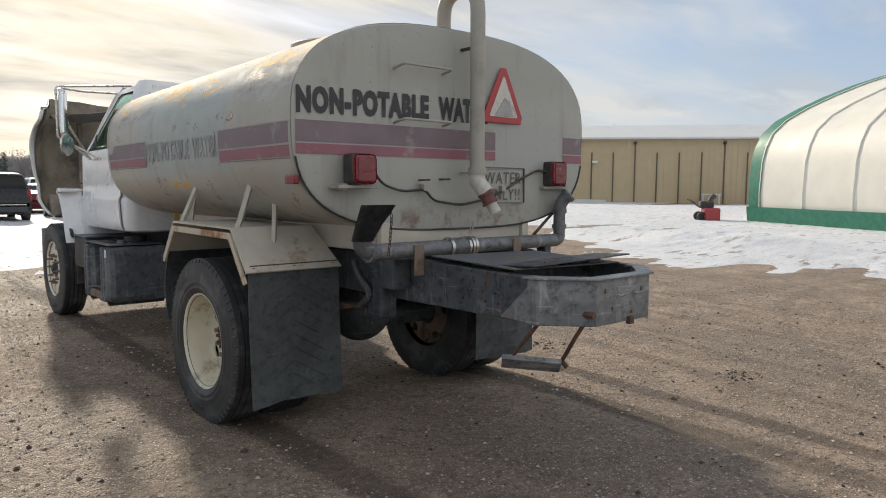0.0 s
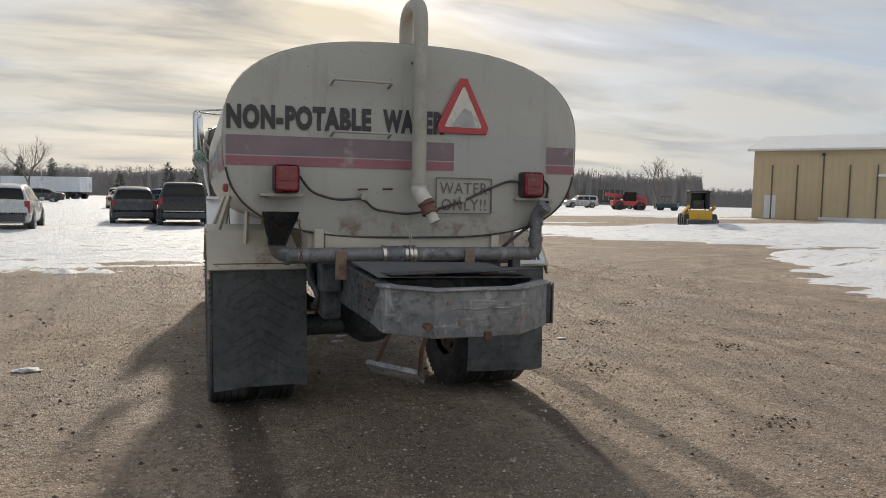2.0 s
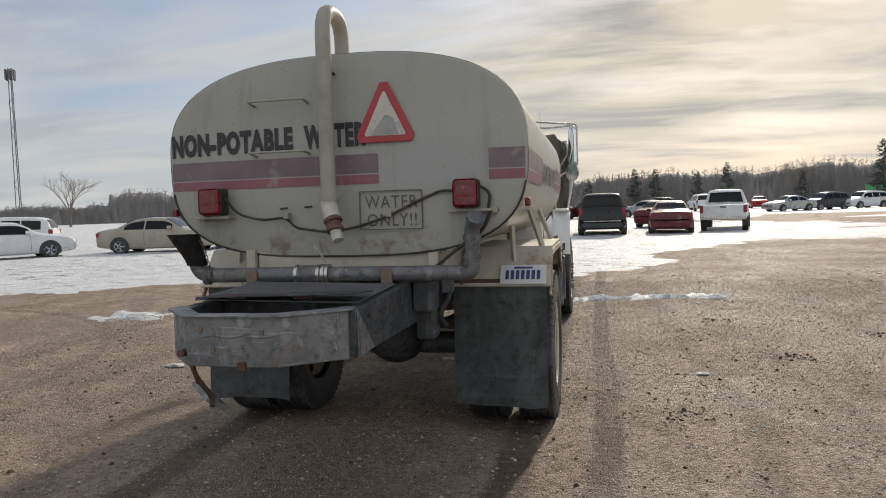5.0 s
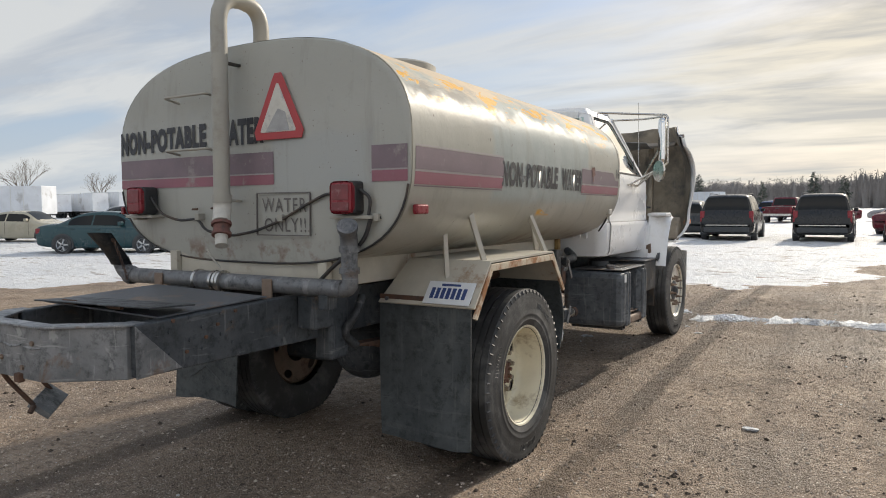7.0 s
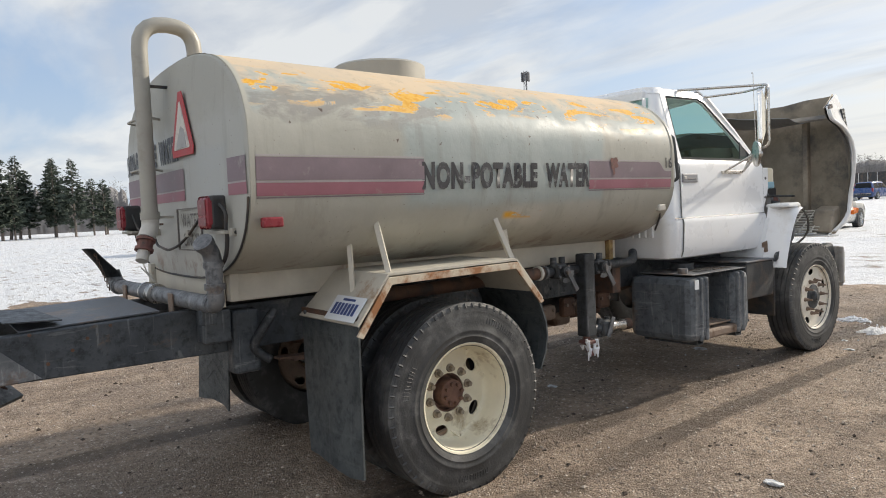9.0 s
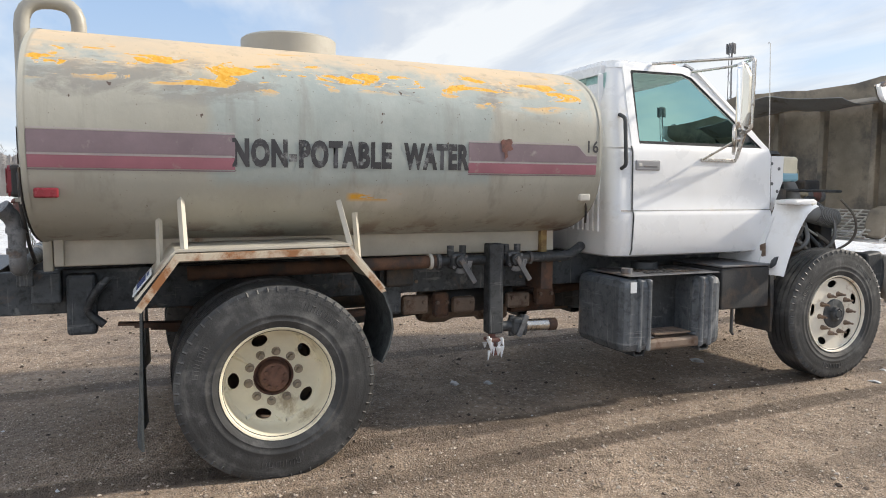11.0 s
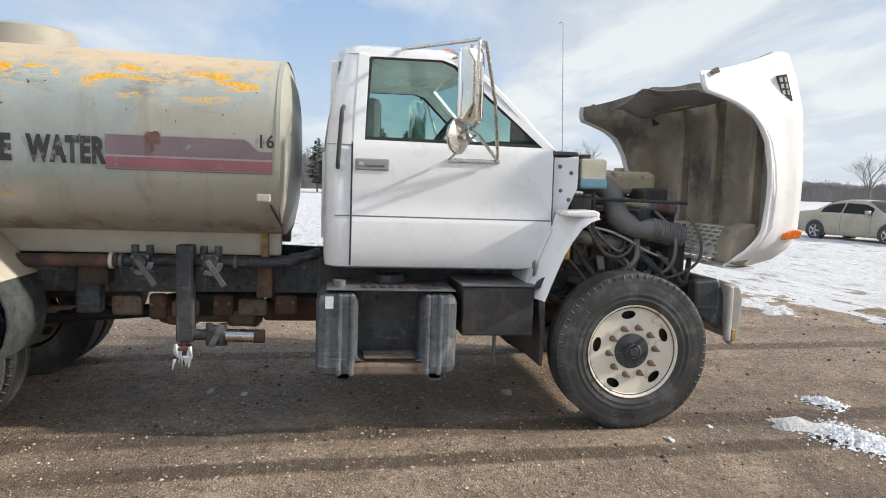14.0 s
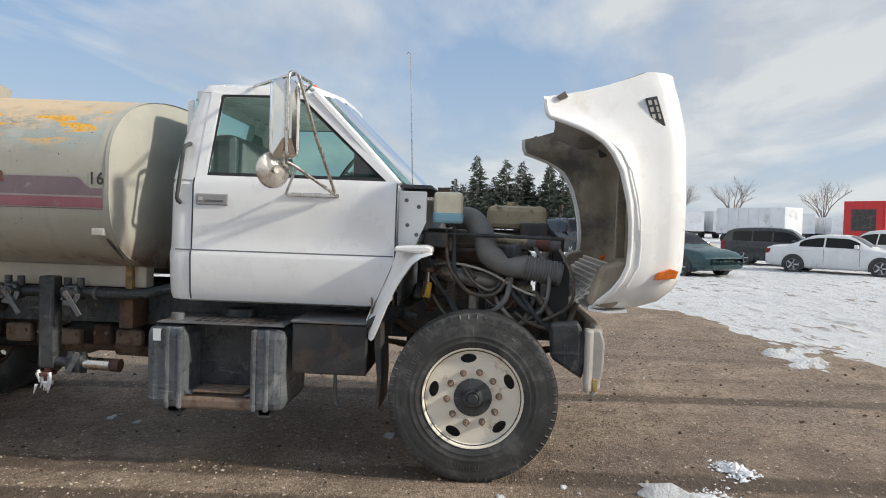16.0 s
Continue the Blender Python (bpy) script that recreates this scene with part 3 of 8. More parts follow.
def snow_cover():
    """Trodden snow: white with blue-grey hollows and soil showing through."""
    g = Net("trodden_snow")
    big, mid, fine = g.noise(0.35, 7, 0.62), g.noise(2.5, 7, 0.65, (0.5, 1.4, 1)), g.noise(30, 5, 0.65)
    col = g.mix(g.step(big, 0.3, 0.7), (0.66, 0.68, 0.71), (0.80, 0.81, 0.815))
    col = g.mix(g.step(mid, 0.52, 0.72, 0.0, 0.6), col, (0.50, 0.50, 0.51))
    col = g.mix(g.step(g.noise(9, 6, 0.7, (0.8, 1.2, 1)), 0.54, 0.68, 0.0, 0.5), col, (0.36, 0.335, 0.315))
    col = g.mix(g.m("MULTIPLY", g.step(mid, 0.56, 0.63), g.step(big, 0.42, 0.55)), col, (0.26, 0.21, 0.17))
    g.put(g.b.inputs["Base Color"], col)
    g.put(g.b.inputs["Roughness"], g.step(fine, 0.3, 0.7, 0.45, 0.75))
    g.bump(g.m("ADD", g.m("MULTIPLY", mid, 2.5), g.m("ADD", fine, g.m("MULTIPLY", g.noise(9, 6, 0.7), 1.5))), 0.9, 0.04)
    return g.mt


def worn_steel(name, lo, hi, scar, rust, amount, rough, metal=0.15):
    """Old painted or galvanised steel: clouded at two sizes, scratched both ways, with rust in blotches."""
    g = Net(name)
    a, b, c = g.noise(3.2, 9, 0.72, None, 0.4), g.noise(15, 8, 0.75), g.noise(70, 4)
    col = g.mix(g.step(a, 0.36, 0.64), lo, hi)
    col = g.mix(g.step(b, 0.50, 0.64, 0.0, 0.75), col, tuple(v * 0.45 for v in lo))
    for st, sc in (((0.07, 0.12, 1), 30), ((1, 1, 0.06), 34), ((0.5, 0.3, 0.25), 18)):
        col = g.mix(g.m("MULTIPLY", g.step(g.noise(sc, 4, 0.62, st, 0.3), 0.615, 0.65), g.step(a, 0.40, 0.55, 0.12, 0.5)), col, scar)
    col = g.mix(g.m("MULTIPLY", g.step(g.noise(2.4, 9, 0.72, None, 0.5), 0.66 - 0.16 * amount, 0.72 - 0.16 * amount), 0.8), col, g.mix(g.step(b, 0.4, 0.6), rust, tuple(v * 0.6 for v in rust)))
    g.put(g.b.inputs["Base Color"], col)
    g.put(g.b.inputs["Roughness"], g.step(b, 0.35, 0.65, rough - 0.12, rough + 0.15))
    g.b.inputs["Metallic"].default_value = metal
    g.bump(g.m("ADD", g.m("MULTIPLY", b, 1.2), g.m("MULTIPLY", c, 0.4)), 0.35, 0.006)
    return g.mt


M_BUMPERSTEEL = worn_steel("scraped_galvanised_steel", (0.12, 0.128, 0.135), (0.27, 0.275, 0.28), (0.46, 0.46, 0.45), (0.20, 0.135, 0.10), 0.55, 0.5)
M_FRAME = worn_steel("grimy_frame_paint", (0.036, 0.043, 0.05), (0.085, 0.095, 0.105), (0.22, 0.225, 0.23), (0.14, 0.10, 0.075), 0.5, 0.55, 0.1)
M_FLAP = worn_steel("scuffed_flap_rubber", (0.034, 0.041, 0.045), (0.075, 0.086, 0.09), (0.10, 0.108, 0.11), (0.105, 0.105, 0.098), 0.4, 0.55, 0.0)
M_PLASTIC = worn_steel("grey_painted_tank", (0.085, 0.097, 0.11), (0.155, 0.17, 0.185), (0.30, 0.31, 0.32), (0.19, 0.145, 0.115), 0.35, 0.42, 0.1)
M_STEELDARK = worn_steel("dark_painted_steel", (0.03, 0.034, 0.038), (0.07, 0.076, 0.082), (0.20, 0.20, 0.20), (0.13, 0.10, 0.08), 0.4, 0.5, 0.1)
M_PIPE = worn_steel("galvanised_pipe", (0.115, 0.12, 0.13), (0.215, 0.22, 0.225), (0.36, 0.36, 0.36), (0.17, 0.13, 0.105), 0.45, 0.52, 0.3)
M_TANKSIDE = tank_paint()
M_GRAVEL = gravel()
M_SNOW = snow_cover()
M_STONE = Net("gravel_stone")
isl = M_STONE.n.new("ShaderNodeNewGeometry").outputs["Random Per Island"]
M_STONE.put(M_STONE.b.inputs["Base Color"], M_STONE.mix(isl, M_STONE.mix(M_STONE.step(M_STONE.noise(200), 0.3, 0.7), (0.12, 0.09, 0.07), (0.22, 0.165, 0.125)), (0.62, 0.53, 0.44)))
M_STONE.b.inputs["Roughness"].default_value = 0.85
M_STONE = M_STONE.mt
M_CRUMB = material("broken_snow", (0.80, 0.82, 0.85), 0.6, 0, 0.08, 4, 60, 0.3, (0.48, 0.43, 0.38), 0.22, 9)
M_CLOD = material("dark_clod", (0.07, 0.052, 0.04), 0.95, 0, 0.3, 5)
HOOP = (24.8, 4.4, -24.7)

# ---- water truck: y runs forward along it, x to its own right-hand side ----
truck = thing("water_truck", "old white and beige water tanker truck with its hood tilted open", "truck")
truck.matrix_basis = Matrix.Translation((-0.008, -0.015, 0.046)) @ Matrix.Rotation(radians(-0.6), 4, "X") @ Matrix.Diagonal((1.028, 1.014, 1.013, 1))
TA, TB, TZ, TN, TL = 1.168, 0.606, 1.84, 2.6, 3.36
TB_LOW, TN_LOW, TANK_FALL = 0.645, 3.2, 0.012


def tank_section(y, s=1.0, n=72):
    pts = []
    for i in range(n):
        t = 2 * math.pi * i / n
        c, q = math.cos(t), math.sin(t)
        e = TN if q >= 0 else TN_LOW
        up = s * (TB - TANK_FALL * max(y, 0.0)) * q ** (2 / e) if q >= 0 else -s * TB_LOW * (-q) ** (2 / e)
        pts.append(Vector((s * TA * math.copysign(abs(c) ** (2 / e), c), y, TZ + up)))
    return pts


def tank_x(z):
    h, e = (TB, TN) if z >= TZ else (TB_LOW, TN_LOW)
    return TA * max(0.0, 1 - abs((z - TZ) / h) ** e) ** (1 / e)


def tank_band(y0, y1, z0, z1, side, off=0.003, nz=4):
    """A painted band that follows the tank's side."""
    b = BM()
    sheet(b, [[(side * (tank_x(z) + off), y, z) for z in (z0 + (z1 - z0) * j / nz for j in range(nz + 1))] for y in (y0, y1)], 0)
    return b


def rod(name, pts, r, mat, parent, label="", seg=8, corner=0.0):
    b = BM()
    tube(b, bend(pts, corner) if corner else pts, r, seg)
    return part(name, b, mat, parent, label, 50)


def block(name, lo, hi, mat, parent, label="", bevel=0.008, m=None):
    b = BM()
    box(b, [min(p, q) for p, q in zip(lo, hi)], [max(p, q) for p, q in zip(lo, hi)], bevel, m)
    return part(name, b, mat, parent, label)


def plate(name, outline, axis, lo, hi, mat, parent, label="", bevel=0.004):
    b = BM()
    prism(b, outline, axis, min(lo, hi), max(lo, hi), bevel)
    return part(name, b, mat, parent, label)


def letters(text, width, height, mat, parent, place, name="lettering", bold=0.055, depth=False):
    """Flat words of a given size; place turns (across, up) into the world."""
    cu = bpy.data.curves.new("words", "FONT")
    cu.body, cu.offset, cu.resolution_u, cu.space_character = text, bold, 3, 1.12
    tmp = bpy.data.objects.new("words", cu)
    scene.collection.objects.link(tmp)
    bpy.context.view_layer.update()
    me = bpy.data.meshes.new_from_object(tmp.evaluated_get(bpy.context.evaluated_depsgraph_get()))
    bpy.data.objects.remove(tmp)
    xs, ys = [v.co.x for v in me.vertices], [v.co.y for v in me.vertices]
    x0, sx, y0, sy = min(xs), width / (max(xs) - min(xs)), min(ys), height / (max(ys) - min(ys))
    for v in me.vertices:
        v.co = place((v.co.x - x0) * sx, (v.co.y - y0) * sy)
    me.materials.append(mat)
    me.name = name
    ob = new(name, me)
    ob.parent = parent
    return ob


def rear_skew(x):
    """The rear head stands a little aslant: its left-hand rim lies further forward."""
    return 0.022 - 0.03 * x


def face_y(x, z):
    """How far forward the dished rear head lies at a place on it."""
    h, e = (TB, TN) if z >= TZ else (TB_LOW, TN_LOW)
    s = (abs(x / TA) ** e + abs((z - TZ) / h) ** e) ** (1 / e)
    return rear_skew(x) + 0.025 * min(s, 1.0) ** 4 - 0.01


def rear_band(x0, x1, z0, z1, off=0.004, n=24):
    b = BM()
    sheet(b, [[(x0 + (x1 - x0) * i / n, face_y(x0 + (x1 - x0) * i / n, z) - off, z) for i in range(n + 1)] for z in (z0, (z0 + z1) / 2, z1)], 0)
    return b


b = BM()
rings = [[Vector((p.x, rear_skew(p.x) + 0.025 * s**4 - 0.01, p.z)) for p in tank_section(0, s)] for s in (0.15, 0.35, 0.5, 0.62, 0.72, 0.80, 0.87, 0.93, 0.965, 0.985)] + [[p + Vector((0, rear_skew(p.x), 0)) for p in tank_section(0.024)], tank_section(0.6), tank_section(1.2), tank_section(1.8), tank_section(2.4), tank_section(TL - 0.01), tank_section(TL)]
for q in (0.985, 0.965, 0.93, 0.87, 0.80, 0.70, 0.55, 0.35, 0.15):
    rings.append([Vector((p.x, TL + 0.072 * (1 - q ** 4), p.z)) for p in tank_section(TL, q)])
loft(b, rings)
tank = part("tank", b, M_TANKSIDE, truck, "beige steel water tank with peeling, patched paint", 35)
for y in (0.036, TL):
    b = BM()
    loft(b, [[p + Vector((0, rear_skew(p.x) if y < 1 else 0, 0)) for p in tank_section(y + e, 1.004)] for e in (-0.012, 0.012)], cap=False)
    part("weld_rim", b, M_TANKSIDE, tank, smooth=40)

# stripes along the sides and across the rear
for s in (-1, 1):
    for y0, y1 in ((0.052 + rear_skew(s * 1.16), 1.02), (2.40, 3.33)):
        dip = lambda y: 1.812 if y < 3.0 else 1.812 - 0.066 * (0.5 - 0.5 * math.cos(math.pi * min(1.0, max(0.0, (y - 3.165) / 0.095))))
        ys = [y0, (y0 + y1) / 2] + ([3.165, 3.18, 3.20, 3.215, 3.23, 3.245, 3.26] if y0 > 2 else []) + [y1]
        for lo, hi, mt, nm in ((lambda y: 1.700, dip, M_PURPLE, "stripe"), (lambda y: 1.625, lambda y: 1.688, M_MAROON, "stripe"), (lambda y: 1.690, lambda y: 1.697, M_PIN, "pinstripe"), (lambda y: dip(y) + 0.004, lambda y: dip(y) + 0.011, M_PIN, "pinstripe"), (lambda y: 1.614, lambda y: 1.620, M_PURPLE, "pinstripe")):
            b = BM()
            sheet(b, [[(s * (tank_x(z) + 0.003), y, z) for z in (lo(y) + (hi(y) - lo(y)) * j / 4 for j in range(5))] for y in ys], 0)
            part(nm, b, mt, tank)
for x0, x1 in ((-1.15, 0.27), (0.94, 1.15)):
    for z0, z1, mt in ((1.705, 1.822, M_PURPLE), (1.640, 1.696, M_MAROON)):
        part("stripe", rear_band(x0, x1, z0, z1), mt, tank)
    part("pinstripe", rear_band(x0, x1, 1.697, 1.703), M_PIN, tank)
for word, x0, w in (("NON-", -1.145, 0.328), ("POTABLE", -0.806, 0.527), ("WATER", -0.205, 0.405)):
    letters(word, w, 0.150, M_INK, tank, lambda u, v: (x0 + u, face_y(x0 + u, 1.86 + v) - 0.006, 1.856 + v + 0.012 * (x0 + 1.145 + u)), bold=0.058)
for word, y0, w in (("NON-", 1.005, 0.346), ("POTABLE", 1.363, 0.543), ("WATER", 1.980, 0.426)):
    letters(word, w, 0.158, M_INKWORN, tank, lambda u, v: (tank_x(1.640 + v) + 0.004, y0 + u, 1.640 + v), bold=0.058)
for word, y0, w in (("NON-", 2.40, 0.33), ("POTABLE", 2.05, 0.53), ("WATER", 1.45, 0.40)):
    letters(word, w, 0.142, M_INKGONE, tank, lambda u, v: (-tank_x(1.655 + v) - 0.004, y0 - u, 1.655 + v), bold=0.03)
letters("16", 0.082, 0.08, M_INK, tank, lambda u, v: (tank_x(1.768 + v) + 0.004, 3.258 + u, 1.768 + v), bold=0.02)
# a rust stain with a run below it, over the stripe
for y0, z0, r in ((2.66, 1.80, 0.040), (2.655, 1.755, 0.012)):
    b = BM()
    ring = [b.verts.new((tank_x(z0 + q * math.sin(a)) + 0.006, y0 + q * math.cos(a), z0 + q * math.sin(a) * (1.0 if r > 0.02 else 3.2))) for a, q in ((2 * math.pi * k / 14, r * (0.75 + 0.5 * abs(math.sin(k * 2.3)))) for k in range(14))]
    b.faces.new(ring)
    part("rust_stain", b, M_RUSTRED, tank, "small brown rust stain")

# the framed notice on the rear face
notice = part("notice", box(BM(), (0.150, -0.014, 1.357), (0.535, -0.004, 1.363)), M_INKFADED, tank)
for lo, hi in (((0.150, 1.590), (0.535, 1.596)), ((0.146, 1.363), (0.152, 1.590)), ((0.533, 1.363), (0.539, 1.590))):
    block("border", (lo[0], -0.014, lo[1]), (hi[0], -0.004, hi[1]), M_INKFADED, notice, bevel=0)
letters("WATER", 0.33, 0.078, M_INKFADED, notice, lambda u, v: (0.178 + u, face_y(0.178 + u, 1.487 + v) - 0.006, 1.487 + v), bold=0.004)
letters("ONLY!!", 0.31, 0.078, M_INKFADED, notice, lambda u, v: (0.190 + u, face_y(0.190 + u, 1.378 + v) - 0.006, 1.378 + v), bold=0.004)

# slow-vehicle triangle
def tri(cx, z0, w, h, cut):
    return [(cx - w / 2, z0), (cx + w / 2, z0), (cx + w / 2 + cut * 0.3, z0 + cut), (cx + cut * 0.55, z0 + h), (cx - cut * 0.55, z0 + h), (cx - w / 2 - cut * 0.3, z0 + cut)]


sign = plate("warning_triangle", tri(0.325, 1.885, 0.33, 0.36, 0.045), "y", -0.018, -0.010, M_SIGNRED, truck, "faded red-edged triangular warning sign")
plate("sign_face", tri(0.325, 1.925, 0.245, 0.262, 0.012), "y", -0.021, -0.017, M_SIGNFACE, sign, bevel=0)
plate("sign_scuff", [(0.24, 1.93), (0.41, 1.93), (0.38, 2.03), (0.33, 2.05), (0.29, 2.0)], "y", -0.024, -0.0205, M_SCUFF, sign, bevel=0)

# rungs, bolts, fill pipe, manhole
for z in (2.17, 1.855):
    rod("rung", [(-0.53, 0.05, z - 0.02), (-0.53, -0.075, z), (-0.17, -0.075, z), (-0.17, 0.05, z - 0.02)], 0.008, M_TANK, tank, corner=0.02)
for x, z in ((-0.36, 1.505), (-0.20, 1.51)):
    rod("stud", [(x, 0.01, z), (x, -0.03, z), (x + 0.05, -0.032, z + 0.002)], 0.006, M_RUST, tank, corner=0.01)
pipe = rod("fill_pipe", [(-0.005, -0.12, 1.55), (-0.005, -0.12, 2.69), (-0.005, 0.20, 2.69), (-0.005, 0.20, 2.40)], 0.046, M_TANK, truck, "beige steel fill pipe bent over the tank", 14, 0.16)
for z in (2.33, 1.56):
    block("bracket", (-0.02, -0.12, z - 0.015), (0.01, 0.03, z), M_BLACK if z > 2 else M_TANK, pipe, bevel=0.003)
rod("collar", [(-0.005, -0.12, 1.54), (-0.005, -0.12, 1.585)], 0.056, M_TANK, pipe, seg=14)
rod("elbow", [(-0.005, -0.12, 1.56), (-0.005, -0.12, 1.50), (0.03, -0.16, 1.43)], 0.05, M_SPOUT, pipe, "weathered pale pipe elbow", 14, 0.05)
for p, q, r in (((0.02, -0.15, 1.445), (0.05, -0.18, 1.37), 0.044), ((0.03, -0.16, 1.43), (0.035, -0.165, 1.415), 0.055), ((0.05, -0.178, 1.376), (0.055, -0.184, 1.36), 0.053)):
    rod("coupling", [p, q], r, M_RUSTRED, pipe, "rust-red coupling", 14)
rod("spout", [(0.05, -0.18, 1.37), (0.078, -0.205, 1.305)], 0.035, M_SPOUT, pipe, "pale threaded spout", 14)
b = BM()
lathe(b, [(0, 0.33), (0.13, 0.33), (0.145, 0.31), (0.15, 0)], (0, 1.53, 2.43), (0, 0, 1), 40)
manhole = part("manhole", b, M_TANK, tank, "raised steel manhole ring", 40)

# tail lights with their cable
for s in (-1, 1):
    light = block("tail_light", (s * 0.735, -0.085, 1.475), (s * 0.885, 0.03, 1.645), M_BLACK, truck, "square red tail light on a bracket", 0.018)
    block("lens", (s * 0.738, -0.100, 1.478), (s * 0.882, -0.066, 1.642), M_RED, light, "red plastic lens", 0.026)
    block("lens_window", (s * 0.757, -0.103, 1.548), (s * 0.863, -0.0985, 1.626), M_DULLRED, light, "", 0.002)
    block("lens_window", (s * 0.757, -0.103, 1.494), (s * 0.863, -0.0985, 1.536), M_DULLRED, light, "", 0.002)
    block("bracket", (s * 0.70, -0.05, 1.452), (s * 0.96, 0.055, 1.470), M_TANK, light, bevel=0.003)
    block("side_marker", (s * 1.135, 0.06, 1.475), (s * 1.165, 0.17, 1.525), M_RED, truck, "small red marker lamp", 0.008)
cable = [(-0.73, -0.03, 1.58), (-0.66, -0.02, 1.48), (-0.50, -0.012, 1.435), (-0.33, -0.012, 1.45), (-0.27, -0.015, 1.38), (-0.05, -0.015, 1.35), (0.14, -0.015, 1.38), (0.33, -0.015, 1.44), (0.52, -0.015, 1.53), (0.66, -0.02, 1.585), (0.74, -0.03, 1.575)]
rod("cable", cable, 0.008, M_BLACK, truck, "black lamp cable hanging in loops", corner=0.06)
rod("cable", [(0.89, -0.04, 1.60), (0.95, -0.03, 1.56), (0.93, -0.03, 1.45), (0.99, 0.0, 1.46)], 0.009, M_BLACK, truck, corner=0.05)
for x, z in ((-0.33, 1.46), (0.33, 1.455), (-0.9, 1.46), (0.97, 1.46)):
    block("cable_clip", (x - 0.018, -0.025, z - 0.02), (x + 0.018, 0.05, z + 0.02), M_TANK, truck, bevel=0.004)
rod("seam_strip", [(0.995 * p.x, 0.014 + rear_skew(p.x), TZ + 0.995 * (p.z - TZ)) for p in tank_section(0)[38:71]], 0.006, M_BLACK, tank)

# spray bar
bar = rod("spray_bar", [(-0.80, -0.125, 1.100), (0.80, -0.068, 1.094)], 0.046, M_PIPE, truck, "grey steel spray pipe across the rear", 16)
rod("coupling", [(-0.235, -0.105, 1.098), (-0.07, -0.099, 1.097)], 0.055, M_PIPE, bar, "", 16)
for x in (-0.225, -0.085, -0.055, -0.03):
    rod("clamp", [(x - 0.010, -0.101, 1.098), (x + 0.010, -0.101, 1.098)], 0.061, M_CHROMEDULL, bar, "", 16)
rod("wire_tie", [(-0.05, -0.10, 1.17), (-0.07, -0.14, 1.23), (-0.10, -0.15, 1.28)], 0.004, M_SPOUT, bar)
rod("wire_tie", [(-0.04, -0.11, 1.17), (-0.06, -0.15, 1.23), (-0.08, -0.17, 1.26)], 0.004, M_SPOUT, bar)
rod("elbow", [(-0.78, -0.125, 1.100), (-0.865, -0.13, 1.12), (-0.88, -0.15, 1.20)], [0.05] * 8, M_PIPE, bar, "", 14, 0.07)
rod("collar", [(-0.80, -0.125, 1.100), (-0.83, -0.126, 1.100)], 0.058, M_PIPE, bar, "", 14)
b = BM()
rings = []
for k, (x, y, z, hw, hd) in enumerate(((-0.875, -0.145, 1.165, 0.052, 0.052), (-0.872, -0.165, 1.20, 0.058, 0.05), (-0.872, -0.205, 1.255, 0.076, 0.038), (-0.87, -0.255, 1.315, 0.094, 0.030), (-0.87, -0.295, 1.365, 0.104, 0.028))):
    rings.append([Vector((x + hw * math.copysign(abs(math.cos(a)) ** 0.6, math.cos(a)), y + hd * math.copysign(abs(math.sin(a)) ** 0.6, math.sin(a)), z)) for a in (2 * math.pi * i / 20 for i in range(20))])
loft(b, rings, cap=False)
bmesh.ops.solidify(b, geom=b.faces[:], thickness=0.008)
part("spray_head", b, M_STEELDARK, bar, "flared fan-shaped spray head", 40)
rod("elbow", [(0.76, -0.069, 1.094), (0.845, -0.066, 1.094), (0.84, -0.068, 1.20), (0.84, -0.068, 1.33)], 0.042, M_PIPE, bar, "", 14, 0.07)
rod("upper_elbow", [(0.84, -0.068, 1.28), (0.843, -0.075, 1.36), (0.875, -0.125, 1.415)], 0.045, M_PIPE, bar, "", 14, 0.05)
rod("elbow_rim", [(0.866, -0.112, 1.400), (0.878, -0.130, 1.420)], 0.052, M_PIPE, bar, "", 14)
for z in (1.175, 1.285):
    rod("collar", [(0.84, -0.068, z), (0.84, -0.068, z + 0.03)], 0.052, M_PIPE, bar, "", 14)
for x, y in ((-0.50, -0.16), (0.34, -0.13)):
    block("hanger", (x - 0.035, y - 0.012, 0.95), (x + 0.035, y, 1.13), M_STEPRUST, bar, "flat rusty hanger", 0.004)
block("hanger", (0.66, -0.10, 0.98), (0.72, -0.02, 1.07), M_FRAME, bar, "", 0.006)
for k in range(12):
    z = 1.325 - k * 0.021
    ring = [(-0.775 + 0.010 * k ** 0.5 + (0.007 * math.cos(a) if k % 2 else 0.0), -0.27 + 0.006 * k + (0.0 if k % 2 else 0.007 * math.cos(a)), z + 0.013 * math.sin(a)) for a in (2 * math.pi * q / 8 for q in range(9))]
    rod("chain_link", ring, 0.0028, M_RUST, bar, seg=5)
rod("cable", [(0.95, -0.03, 1.46), (0.90, -0.02, 1.34), (0.70, -0.03, 1.20), (0.58, -0.02, 1.10)], 0.011, M_BLACK, truck, "thick black cable hanging to the frame", corner=0.06)
for x in (0.585, -0.60):
    block("skirt_post", (x - 0.03, 0.02, 1.05), (x + 0.03, 0.07, 1.25), M_CREAM, truck, "", 0.005)

block("tank_skirt", (-0.56, 0.05, 1.08), (0.56, 0.065, 1.27), M_CREAM, truck, "cream steel skirt below the tank", 0.004)
